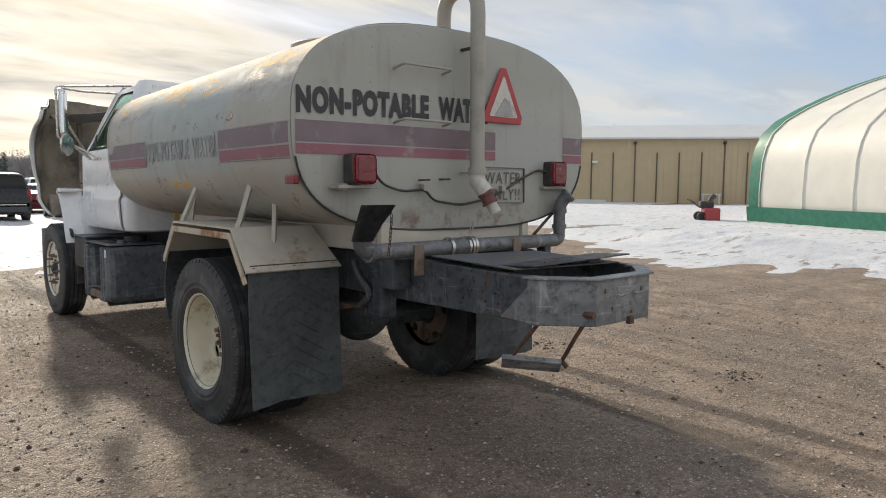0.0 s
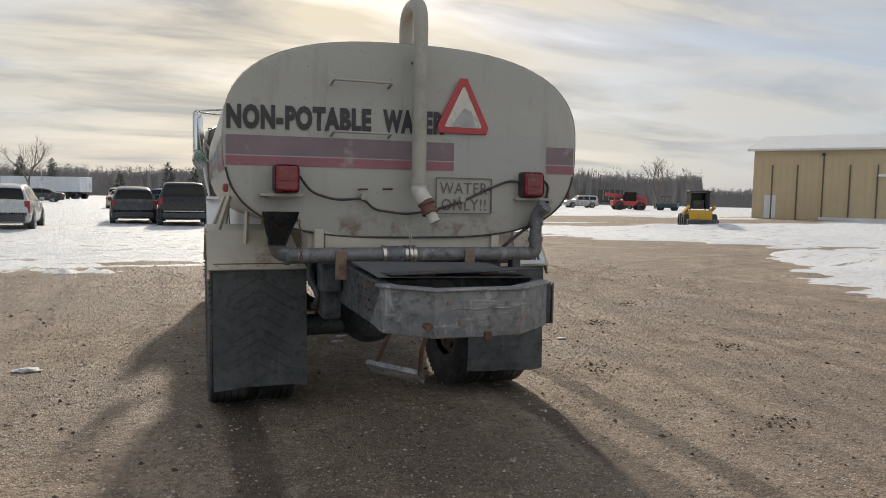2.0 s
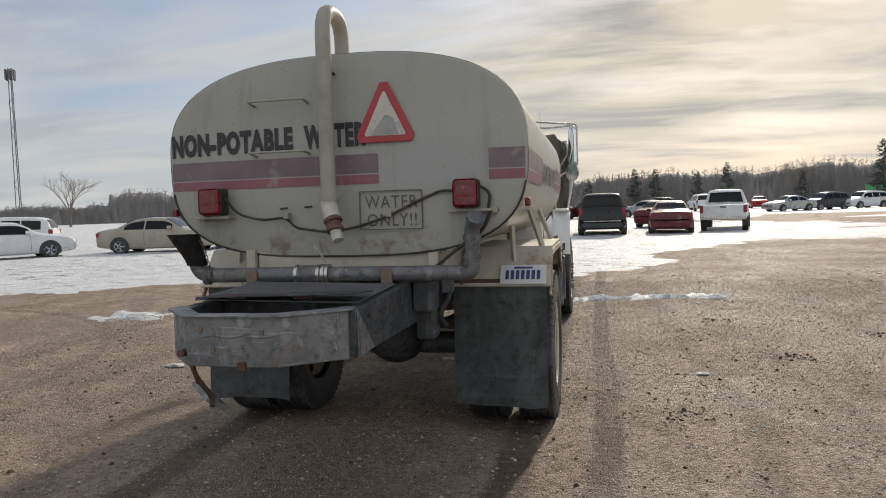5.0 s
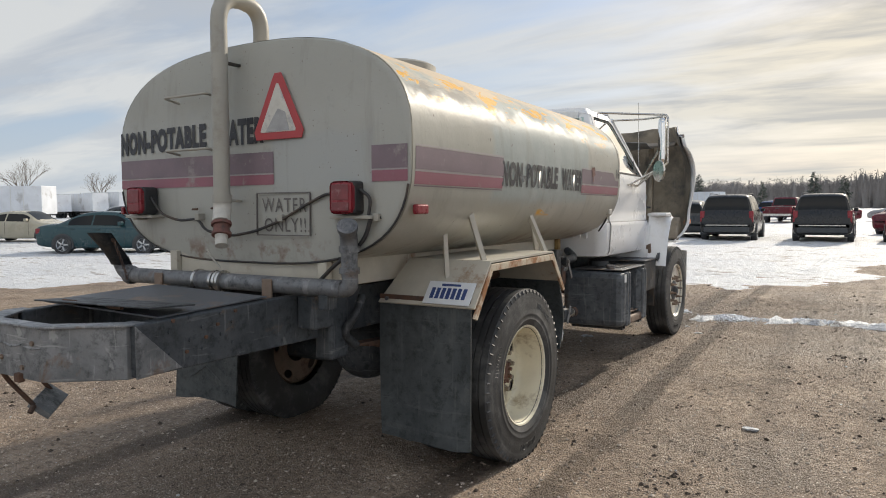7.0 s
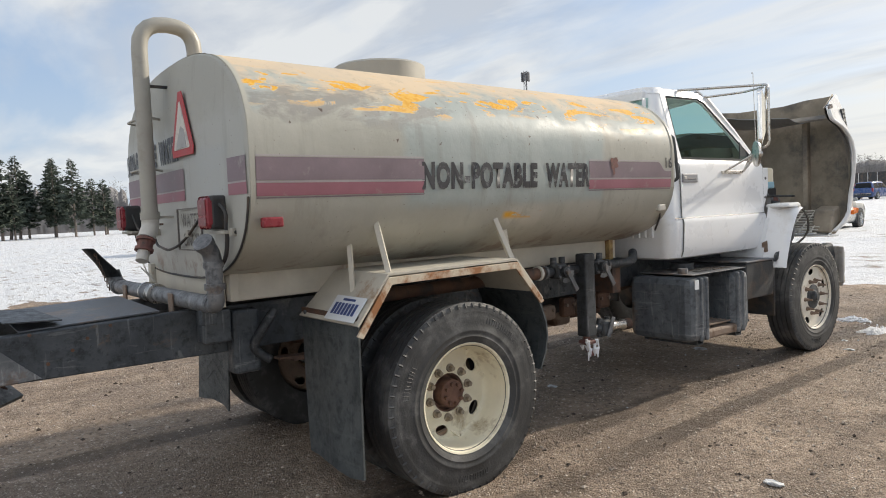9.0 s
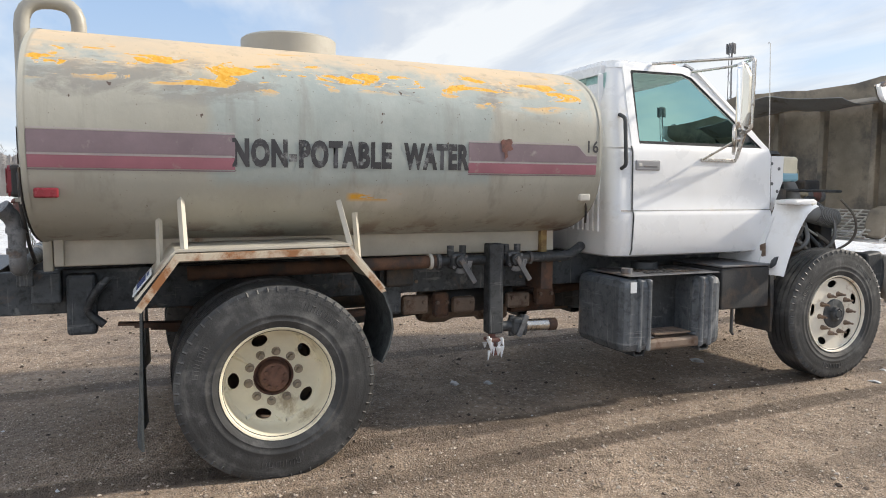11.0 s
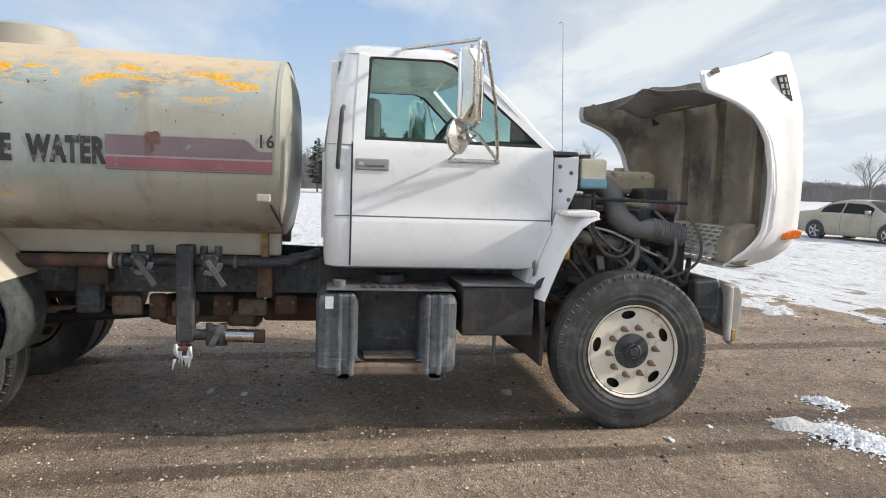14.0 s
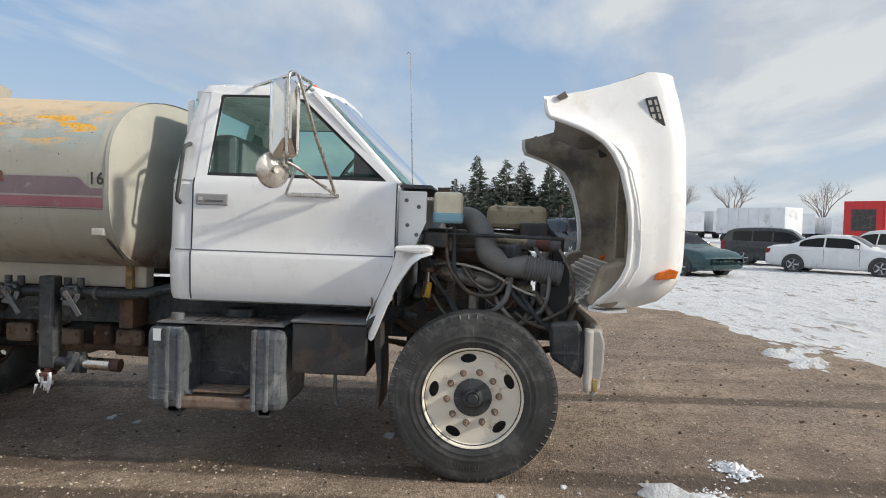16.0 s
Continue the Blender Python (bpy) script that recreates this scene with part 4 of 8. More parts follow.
# frame rails, cross members, rear extension
for s in (-1, 1):
    rail = plate("frame_rail", [(-1.02, 0.785), (-1.02, 1.015), (0.0, 1.04), (3.2, 1.06), (5.3, 1.0), (6.3, 1.0), (6.3, 0.8), (5.3, 0.78), (3.2, 0.80), (0.3, 0.78)], "x", s * 0.43 - 0.035, s * 0.43 + 0.035, M_FRAME, truck, "black steel chassis rail with bolt holes", 0.008)
    for i in range(5):
        for j in range(4):
            if (i * 3 + j) % 4 != 1:
                rod("bolt", [(s * 0.463, -0.86 + 0.09 * i + 0.02 * (j % 2), 0.86 + 0.05 * j), (s * 0.474, -0.86 + 0.09 * i + 0.02 * (j % 2), 0.86 + 0.05 * j)], 0.009, M_RUST if (i + j) % 2 else M_FRAME, rail, seg=6)
    plate("gusset", [(-1.03, 0.785), (-0.80, 0.795), (-1.03, 1.01)], "x", s * 0.466, s * 0.474, M_BUMPERSTEEL, rail, bevel=0.002)
    block("tank_sill", (s * 0.50, 0.10, 1.075), (s * 0.62, 3.35, 1.245), M_CREAM, truck, "cream painted sill under the tank", 0.01)
    block("tank_saddle", (s * 0.40, 0.08, 1.08), (s * 0.66, 0.13, 1.25), M_CREAM, truck, bevel=0.006)
    block("tank_saddle", (s * 0.40, 3.22, 1.06), (s * 0.66, 3.27, 1.25), M_RUSTYELLOW, truck, "yellowed rusty tank saddle", 0.006)
    for y in (0.2, 2.1):
        block("spring_hanger", (s * 0.44, y - 0.08, 0.66), (s * 0.56, y + 0.08, 1.02), M_FRAME, truck, "grimy spring hanger", 0.02)
    b = BM()
    for k in range(7):
        w = 0.85 - 0.09 * k
        prism(b, [(1.24 - w, 0.70 - 0.018 * k), (1.24 - w, 0.714 - 0.018 * k), (1.24, 0.674 - 0.018 * k), (1.24 + w, 0.714 - 0.018 * k), (1.24 + w, 0.70 - 0.018 * k), (1.24, 0.66 - 0.018 * k)], "x", min(s * 0.47, s * 0.55), max(s * 0.47, s * 0.55))
    part("leaf_spring", b, M_RUST, truck)
    b = BM()
    for k in range(4):
        w = 0.75 - 0.1 * k
        prism(b, [(5.66 - w, 0.76 - 0.018 * k), (5.66 - w, 0.774 - 0.018 * k), (5.66, 0.70 - 0.018 * k), (5.66 + w, 0.774 - 0.018 * k), (5.66 + w, 0.76 - 0.018 * k), (5.66, 0.685 - 0.018 * k)], "x", min(s * 0.42, s * 0.5), max(s * 0.42, s * 0.5))
    part("leaf_spring", b, M_RUST, truck)
    block("side_clutter", (s * 0.47, -0.05, 0.86), (s * 0.60, 0.10, 1.04), M_FRAME, truck, "grimy bracket", 0.012)
    rod("hook", [(s * 0.60, 0.35, 1.0), (s * 0.62, 0.28, 0.92), (s * 0.56, 0.22, 0.80), (s * 0.58, 0.32, 0.72)], 0.025, M_STEELDARK, truck, "bent steel hook", corner=0.05)
for y in (-0.6, 0.5, 2.2, 3.4, 4.6, 6.2):
    block("cross_member", (-0.40, y - 0.05, 0.83), (0.40, y + 0.05, 1.0), M_FRAME, truck, bevel=0.006)
bumper = plate("rear_bumper", [(-0.47, -0.98), (-0.47, -1.04), (-0.27, -1.25), (0.17, -1.25), (0.425, -1.04), (0.425, -0.98), (0.385, -0.98), (0.385, -1.02), (0.15, -1.205), (-0.25, -1.205), (-0.43, -1.02), (-0.43, -0.98)], "z", 0.780, 1.008, M_BUMPERSTEEL, truck, "scuffed grey steel bumper box, open on top", 0.005)
b = BM()
prism(b, [(-0.49, -0.96), (-0.49, -1.05), (-0.28, -1.27), (0.18, -1.27), (0.445, -1.05), (0.445, -0.96), (0.36, -0.96), (0.36, -1.01), (0.14, -1.19), (-0.24, -1.19), (-0.40, -1.01), (-0.40, -0.96)], "z", 1.008, 1.019, 0.003)
part("top_flange", b, M_BUMPERSTEEL, bumper)
block("cover_plate", (-0.45, -0.88, 1.040), (0.42, -0.22, 1.048), M_STEELGREY, truck, "loose sheet-steel cover plate", 0.002, pose(0, -0.55, 1.07, 2, 1.2, 0) @ pose(0, 0.55, -1.07))
block("cover_plate", (-0.40, -0.95, 1.056), (0.44, -0.70, 1.063), M_STEELDARK, truck, "", 0.002, pose(0, -0.8, 1.08, -3, -1, 1.5) @ pose(0, 0.8, -1.08))
for x in (-0.2, 0.15):
    rod("hinge", [(x - 0.05, -0.90, 1.058), (x + 0.05, -0.90, 1.058)], 0.012, M_RUST, truck)
for x, z in ((-0.14, 0.86), (0.10, 0.94), (0.02, 0.83), (-0.20, 0.95)):
    rod("bolt", [(x, -1.248, z), (x, -1.258, z)], 0.012, M_STEPRUST, bumper, seg=6)
for k in range(5):
    rod("weld_lump", [(-0.20 + 0.075 * k, -1.249, 0.915 + 0.008 * (k % 2)), (-0.135 + 0.075 * k, -1.251, 0.915 + 0.012 * ((k + 1) % 2))], 0.005, M_BUMPERSTEEL, bumper, seg=6)
block("tow_hook", (-0.02, -1.24, 0.765), (0.02, -1.27, 0.805), M_RUST, bumper, "", 0.006)
step = block("hanging_step", (-0.150, -0.055, -0.014), (0.150, 0.055, 0.014), M_BUMPERSTEEL, truck, "bent step plate hanging from rods", 0.003, pose(-0.370, -0.92, 0.555, 0, 4, -46) @ pose(0, 0, 0, -38))
rod("hanger_rod", [(-0.417, -1.02, 0.86), (-0.42, -1.02, 0.79), (-0.455, -0.86, 0.585)], 0.011, M_RUST, step, corner=0.03)
rod("hanger_rod", [(-0.29, -1.19, 0.87), (-0.285, -1.19, 0.79), (-0.30, -1.15, 0.72), (-0.277, -1.045, 0.575)], 0.011, M_RUST, step, corner=0.03)
rod("hook_end", [(-0.277, -1.045, 0.575), (-0.265, -1.07, 0.545)], 0.013, M_RUST, step)
rod("bolt", [(-0.30, -1.19, 0.84), (-0.30, -1.26, 0.84)], 0.018, M_RUST, bumper, seg=6)


# wheels
def disc_with_holes(bm, x, outer, inner, holes, seg=40):
    """A flat disc across x with round openings, as triangles."""
    es = []
    for cy, cz, ry, rz, tilt in [(0, 0, outer, outer, 0), (0, 0, inner, inner, 0)] + holes:
        n = seg if ry > 0.06 else 14
        vs = []
        for i in range(n):
            a = 2 * math.pi * i / n
            u, v = ry * math.cos(a), rz * math.sin(a)
            vs.append(bm.verts.new((x, cy + u * math.cos(tilt) - v * math.sin(tilt), cz + u * math.sin(tilt) + v * math.cos(tilt))))
        es += [bm.edges.new((vs[i], vs[(i + 1) % n])) for i in range(n)]
    bmesh.ops.triangle_fill(bm, use_beauty=True, use_dissolve=False, edges=es)


def wheel(x, y, side, front, inner=False, spin=0.0):
    w = new("wheel")
    w.parent, w.empty_display_size = truck, 0.2
    w.matrix_basis = pose(x, y, 0.54 if front else 0.439, spin, 0, 0)
    R, h = (0.520, 0.13) if front else (0.553, 0.138)
    B0 = 0.0 if front else 0.010
    prof = [(-h * 0.75, 0.29 + B0), (-h * 0.92, 0.34 + B0), (-h, 0.41), (-h * 0.97, R - 0.055), (-h * 0.86, R - 0.012)]
    grooves = 4
    for k in range(grooves + 1):
        c0 = -h * 0.86 + 2 * h * 0.86 * k / (grooves + 1) + 0.012
        c1 = -h * 0.86 + 2 * h * 0.86 * (k + 1) / (grooves + 1) - 0.004
        prof += [(c0 - 0.006, R), (c1, R)] + ([(c1 + 0.001, R - 0.012), (c1 + 0.007, R - 0.012)] if k < grooves else [])
    prof += [(h * 0.86, R - 0.010), (h * 0.90, R - 0.020), (h * 0.895, R - 0.023), (h * 0.935, R - 0.034), (h * 0.93, R - 0.037), (h * 0.965, R - 0.050), (h * 0.96, R - 0.053), (h * 0.985, R - 0.075), (h, R - 0.115), (h * 0.992, 0.392 + B0), (h * 1.004, 0.388 + B0), (h * 1.0, 0.378 + B0), (h * 0.975, 0.372 + B0), (h * 0.975, 0.352 + B0), (h * 0.985, 0.349 + B0), (h * 0.94, 0.335 + B0), (h * 0.88, 0.318 + B0), (h * 0.75, 0.29 + B0)]
    b = BM()
    lathe(b, prof, (0, 0, 0), (side, 0, 0), 72)
    tyre = part("tyre", b, M_TYRE, w, "scuffed grey-black rubber", 40)
    if not inner:
        # raised marks on the sidewall and shoulder blocks
        for a0, n in ((0.5, 7), (2.4, 5), (4.3, 6)):
            b = BM()
            for k in range(n):
                a = a0 + 0.085 * k
                c0, r0 = Vector((0, math.cos(a), math.sin(a))), R - 0.098
                t0 = Vector((0, -math.sin(a), math.cos(a)))
                for e, wd in ((-0.011, 0.0035), (0.007 if k % 2 else 0.011, 0.0035)):
                    cyl(b, c0 * (r0 - 0.018) + t0 * e + Vector((side * (h - 0.001), 0, 0)), c0 * (r0 + 0.018) + t0 * e + Vector((side * (h - 0.004), 0, 0)), wd, None, 4)
                if k % 3:
                    q = 0.016 if k % 2 else -0.016
                    cyl(b, c0 * (r0 + q) - t0 * 0.011 + Vector((side * (h - 0.002), 0, 0)), c0 * (r0 + q) + t0 * 0.010 + Vector((side * (h - 0.002), 0, 0)), 0.0035, None, 4)
            tagged(part("raised_mark", b, M_TYRE, tyre), kind="stuff")
    b = BM()
    for k in range(60):
        a = 2 * math.pi * k / 60
        c0 = Vector((0, math.cos(a), math.sin(a)))
        for e in (-1, 1):
            cyl(b, c0 * (R - 0.030) + Vector((e * h * 0.915, 0, 0)), c0 * (R - 0.006) + Vector((e * h * 0.862, 0, 0)), 0.008, 0.007, 4)
    tagged(part("shoulder_tread", b, M_TYRE, tyre), kind="stuff")
    b = BM()
    if front:
        lathe(b, [(0.10, 0.312), (0.120, 0.310), (0.118, 0.303), (0.100, 0.296), (0.084, 0.288)], (0, 0, 0), (side, 0, 0), 64)
        disc_with_holes(b, side * 0.084, 0.288, 0.112, [(0.243 * math.cos(a), 0.243 * math.sin(a), 0.029, 0.050, a) for a in (2 * math.pi * k / 5 + 1.62 for k in range(5))], 64)
        bmesh.ops.remove_doubles(b, verts=b.verts[:], dist=2e-4)
    else:
        lathe(b, [(0.10, 0.324), (0.122, 0.320), (0.118, 0.310), (0.098, 0.300), (0.02, 0.294), (-0.03, 0.289), (-0.055, 0.281), (-0.065, 0.268)], (0, 0, 0), (side, 0, 0), 64)
        disc_with_holes(b, side * -0.065, 0.268, 0.116, [(0.226 * math.cos(a), 0.226 * math.sin(a), 0.032, 0.047, a) for a in (2 * math.pi * k / 5 + 0.454 for k in range(5))], 56)
        bmesh.ops.remove_doubles(b, verts=b.verts[:], dist=2e-4)
    bmesh.ops.solidify(b, geom=b.faces[:], thickness=0.008)
    rim = part("rim", b, M_RIMWHITE if front else M_STEPRUST if inner else M_RIM, w, "dirt-caked steel rim" if inner else "cream painted steel rim", 40)
    if front:
        # black disc added for the shade inside the wheel, behind the rim's holes
        b = BM()
        lathe(b, [(0.02, 0.284), (0.015, 0.15), (0.02, 0.0)], (0, 0, 0), (side, 0, 0), 32)
        part("rim_backing", b, M_BLACK, w, "dark backing disc added behind the rim", 40)
    if inner:
        return w
    o = 0.084 if front else -0.065
    for k in range(10):
        a = 2 * math.pi * k / 10
        k_r = 0.160 if front else 0.147
        c, q = k_r * math.cos(a), k_r * math.sin(a)
        b = BM()
        cyl(b, (side * (o - 0.002), c, q), (side * (o + 0.010), c, q), 0.022 if front else 0.027, 0.020 if front else 0.025, 12)
        cyl(b, (side * (o + 0.010), c, q), (side * (o + 0.036), c, q), 0.016, 0.015, 6)
        if front:
            cyl(b, (side * (o + 0.036), c, q), (side * (o + 0.070), c, q), 0.009, 0.008, 8)
        part("lug_nut", b, M_STEPRUST if front else M_NUTPALE, w)
    b = BM()
    if front:
        lathe(b, [(o - 0.02, 0.118), (o + 0.006, 0.117), (o + 0.010, 0.108), (o + 0.008, 0.075), (o + 0.014, 0.060), (o + 0.040, 0.052), (o + 0.045, 0.042), (o + 0.040, 0.036), (o + 0.050, 0.028), (o + 0.052, 0)], (0, 0, 0), (side, 0, 0), 36)
        part("hub_cap", b, M_STEELDARK, w, "greasy black hub cap", 40)
    else:
        lathe(b, [(o - 0.06, 0.120), (o - 0.012, 0.116), (o - 0.016, 0.106), (o - 0.050, 0.100), (o - 0.050, 0.086), (o + 0.035, 0.082), (o + 0.042, 0.074), (o + 0.044, 0.03), (o + 0.05, 0)], (0, 0, 0), (side, 0, 0), 32)
        for k in range(8):
            a = 2 * math.pi * k / 8
            cyl(b, (side * (o + 0.04), 0.060 * math.cos(a), 0.060 * math.sin(a)), (side * (o + 0.062), 0.060 * math.cos(a), 0.060 * math.sin(a)), 0.012, None, 6)
        part("axle_flange", b, M_HUBRUST, w, "rust-brown axle flange", 40)
    return w


for s in (-1, 1):
    wheel(s * 1.105, 1.225, s, False, False, 12)
    wheel(s * 0.755, 1.225, s, False, True)
    wheel(s * 1.045, 5.66, s, True, False, 5)
b = BM()
cyl(b, (-0.85, 1.225, 0.439), (0.85, 1.225, 0.439), 0.085, None, 16)
bmesh.ops.create_uvsphere(b, u_segments=24, v_segments=16, radius=0.24, matrix=pose(0, 1.2, 0.52))
part("rear_axle", b, M_FRAME, truck, "black rear axle with a round differential", 40)
b = BM()
tube(b, [(-0.9, 5.66, 0.54), (-0.6, 5.66, 0.54), (-0.5, 5.66, 0.48), (0.5, 5.66, 0.48), (0.6, 5.66, 0.54), (0.9, 5.66, 0.54)], 0.06, 10)
part("front_axle", b, M_RUST, truck, "", 50)
rod("drive_shaft", [(0, 1.3, 0.50), (0, 2.60, 0.60)], 0.05, M_BLACK, truck, "black propeller shaft", seg=14)
b = BM()
lathe(b, [(0, 0.05), (0.02, 0.10), (0.10, 0.12), (0.22, 0.12), (0.30, 0.09), (0.5, 0.085), (0.52, 0.11), (0.70, 0.115), (0.74, 0.07)], (0.12, 2.45, 0.62), (0, 1, -0.03), 20)
part("shaft_brake", b, M_STEPRUST, truck, "rusty drum and bearing on the propeller shaft", 40)
for y0, y1, z0, z1, x1 in ((2.56, 2.68, 0.54, 0.72, 0.26), (2.95, 3.15, 0.52, 0.68, 0.30), (3.2, 3.62, 0.55, 0.70, 0.24)):
    block("cross_casting", (-0.2, y0, z0), (x1, y1, z1), M_STEPRUST if y0 < 3.1 else M_RUST, truck, "", 0.03)
rod("rear_shaft", [(0, 3.3, 0.66), (0, 4.9, 0.78)], 0.05, M_RUST, truck, seg=12)
for x, y, z in ((-0.15, 2.0, 0.72), (0.2, 2.9, 0.70)):
    rod("air_tank", [(x, y - 0.3, z), (x, y - 0.28, z), (x, y + 0.28, z), (x, y + 0.3, z)], [0.06, 0.12, 0.12, 0.06], M_BLACK, truck, "", 18)

# flaps and rear fenders
for s in (-1, 1):
    b = BM()
    g = []
    for i in range(9):
        z = 0.985 - 0.105 * i
        row = []
        for j in range(7):
            u = 0.600 + 0.612 * j / 6
            low = z if i < 8 else z + 0.005 * math.sin(j * 2.1 + s) - (0.006 if j > 4 else 0)
            row.append((s * u, 0.535 + 0.025 * (i / 8) ** 2 * math.sin(j * 0.9 + s) - 0.012 * i / 8, low))
        g.append(row)
    sheet(b, g, 0.012)
    flap = part("mudflap", b, M_FLAP, truck, "scuffed black rubber mudflap", 30)
    for k in range(9):
        for e in (-1, 1):
            b = BM()
            u0, z0 = 0.92, 0.90 - 0.085 * k
            u1, z1 = 0.92 + e * (0.16 + 0.11 * ((k * 7 + e) % 4) / 3), z0 - 0.10 - 0.07 * ((k * 7 + e) % 4) / 3
            if z1 < 0.2 or (k * 5 + e) % 5 == 0:
                continue
            cyl(b, (s * u0, 0.5335 - 0.012 * (0.98 - z0), z0), (s * u1, 0.5335 - 0.012 * (0.98 - z1), z1), 0.003, 0.002, 4)
            part("flap_rib", b, M_FLAP, flap)
    block("flap_strip", (s * 0.605, 0.515, 0.955), (s * 1.212, 0.53, 1.0), M_RUST, flap, "rusty clamping strip", 0.003)
    for u in (0.66, 0.93, 1.19):
        rod("bolt", [(s * u, 0.52, 0.975), (s * u, 0.505, 0.975)], 0.013, M_STEELGREY, flap, seg=6)
    # sheet-steel fender: rear slope, flat top, front slope
    b = BM()
    prof = [(0.50, 0.955), (0.70, 1.205), (1.63, 1.215), (1.84, 0.955)]
    inx = [0.605, 0.70, 0.70, 0.66]
    g = [[(s * (ix + (1.245 - ix) * k / 3), y, z) for k in range(4)] for (y, z), ix in zip(prof, inx)]
    sheet(b, g, 0.012)
    fender = part("rear_fender", b, M_CREAM, truck, "beige steel fender with rusty edges")
    b = BM()
    e = [(0.495, 0.90), (0.70, 1.185), (1.63, 1.195), (1.845, 0.935), (1.815, 0.925), (1.615, 1.155), (0.72, 1.145), (0.53, 0.885)]
    prism(b, e, "x", min(s * 1.235, s * 1.25), max(s * 1.235, s * 1.25), 0.002)
    part("edge_flange", b, M_RUSTEDGE, fender, "rust-streaked folded edge")
    b = BM()
    sheet(b, [[(s * (0.68 + 0.54 * k / 3), 1.80 + 0.10 * math.sin(i / 5 * math.pi * 0.9), 1.0 - 0.50 * i / 5) for k in range(4)] for i in range(6)], 0.012)
    part("front_flap", b, M_FLAP, fender, "black rubber splash flap", 30)
    for p, q, r in (((1.09, 0.74, 1.475), (1.18, 0.75, 1.19), 0.016), ((1.08, 1.605, 1.465), (1.18, 1.65, 1.20), 0.016), ((0.985, 0.63, 1.385), (1.0, 0.63, 1.10), 0.014), ((1.06, 1.71, 1.385), (1.1, 1.72, 1.12), 0.014)):
        b = BM()
        u = Vector((s * p[0], p[1], p[2]))
        v = Vector((s * q[0], q[1], q[2]))
        cyl(b, u, v, r * 1.25, None, 4)
        part("strut", b, M_CREAM, fender, "flat steel strut")
    if s > 0:
        m = pose(1.065, 0.540, 1.025, -38.5, 0, 0)
        lp = block("number_plate", (-0.15, -0.004, -0.075), (0.15, 0.002, 0.075), M_PLATE, fender, "white number plate with blue marks", 0.002, m)
        for k in range(7):
            block("mark", (-0.115 + 0.034 * k, -0.007, -0.04), (-0.093 + 0.034 * k, -0.003, 0.03), M_PLATEINK, lp, "", 0, m)
        block("mark", (-0.06, -0.007, 0.045), (0.06, -0.003, 0.058), M_PLATEINK, lp, "", 0, m)

# fuel tanks with a recessed step
for s in (-1, 1):
    ft = thing("fuel_tank", "dark grey fuel tank with a recessed step", "")
    del ft["label"]
    ft.parent = truck
    ft["label"] = "dark grey fuel tank with a recessed step"
    for y0, y1 in ((3.60, 3.86), (4.255, 4.485)):
        block("tank_end", (s * 0.55, y0, 0.380), (s * 1.14, y1, 0.905), M_PLASTIC, ft, "", 0.06)
        for y in ((y0 + 0.125, y0 + 0.205) if y0 < 4 else (y0 + 0.02, y0 + 0.10)):
            block("tank_rib", (s * 0.60, y, 0.385), (s * 1.150, y + 0.035, 0.90), M_PLASTIC, ft, "raised seam", 0.014)
    block("recess_wall", (s * 0.55, 3.82, 0.42), (s * 0.90, 4.30, 0.90), M_STEELDARK, ft, "dark scratched recess", 0.01)
    block("recess_floor", (s * 0.60, 3.82, 0.384), (s * 1.132, 4.30, 0.462), M_STEPRUST, ft, "rust-stained lower edge", 0.02)
    for yc, e in ((3.835, 1), (4.285, -1)):
        for zc, f in ((0.475, 1),):
            plate("recess_corner", [(yc, zc), (yc + e * 0.06, zc), (yc + e * 0.018, zc + f * 0.018), (yc, zc + f * 0.06)], "x", s * 0.9, s * 1.115, M_PLASTIC, ft, "", 0)
    for k in range(5):
        block("step_tread", (s * (0.93 + 0.04 * k), 3.90, 0.488), (s * (0.95 + 0.04 * k), 4.22, 0.50), M_STEPRUST, ft, "", 0.002)
    block("top_plate", (s * 0.62, 3.66, 0.918), (s * 1.115, 4.47, 0.926), M_STEELGREY, ft, "worn perforated top step", 0.003)
    for i in range(9):
        for j in range(3):
            block("slot", (s * (0.78 + 0.10 * j), 3.88 + 0.058 * i, 0.929), (s * (0.84 + 0.10 * j), 3.915 + 0.058 * i, 0.932), M_BLACK, ft, "", 0)
    rod("filler_cap", [(s * 0.98, 3.74, 0.92), (s * 0.98, 3.74, 0.965)], 0.04, M_STEELGREY, ft, "", 12)
    rod("vent_ring", [(s * 0.75, 4.08, 0.93), (s * 0.75, 4.08, 0.98)], 0.10, M_STEELDARK, ft, "", 18)
    for y in (3.72, 4.30):
        b = BM()
        prism(b, [(y, 0.39), (y + 0.015, 0.345), (y + 0.095, 0.345), (y + 0.11, 0.39), (y + 0.098, 0.39), (y + 0.085, 0.357), (y + 0.025, 0.357), (y + 0.012, 0.39)], "x", min(s * 0.6, s * 1.1), max(s * 0.6, s * 1.1))
        part("mount_channel", b, M_STEELDARK, ft)
    block("tag", (s * 1.138, 3.655, 0.81), (s * 1.144, 3.705, 0.885), M_PLATE, ft, "", 0)
    block("battery_box", (s * 0.55, 4.52, 0.63), (s * 1.09, 4.99, 0.945), M_BLACK, truck, "black steel battery box", 0.01)
    block("box_lid", (s * 0.54, 4.51, 0.95), (s * 1.10, 5.0, 0.965), M_STEELGREY, truck, "", 0.004)
    plate("splash_guard", [(5.02, 0.95), (5.07, 0.95), (5.085, 0.62), (5.075, 0.42), (5.055, 0.42), (5.055, 0.62)], "x", s * 0.70, s * 1.06, M_BLACK, truck, "black plastic splash guard", 0.004)
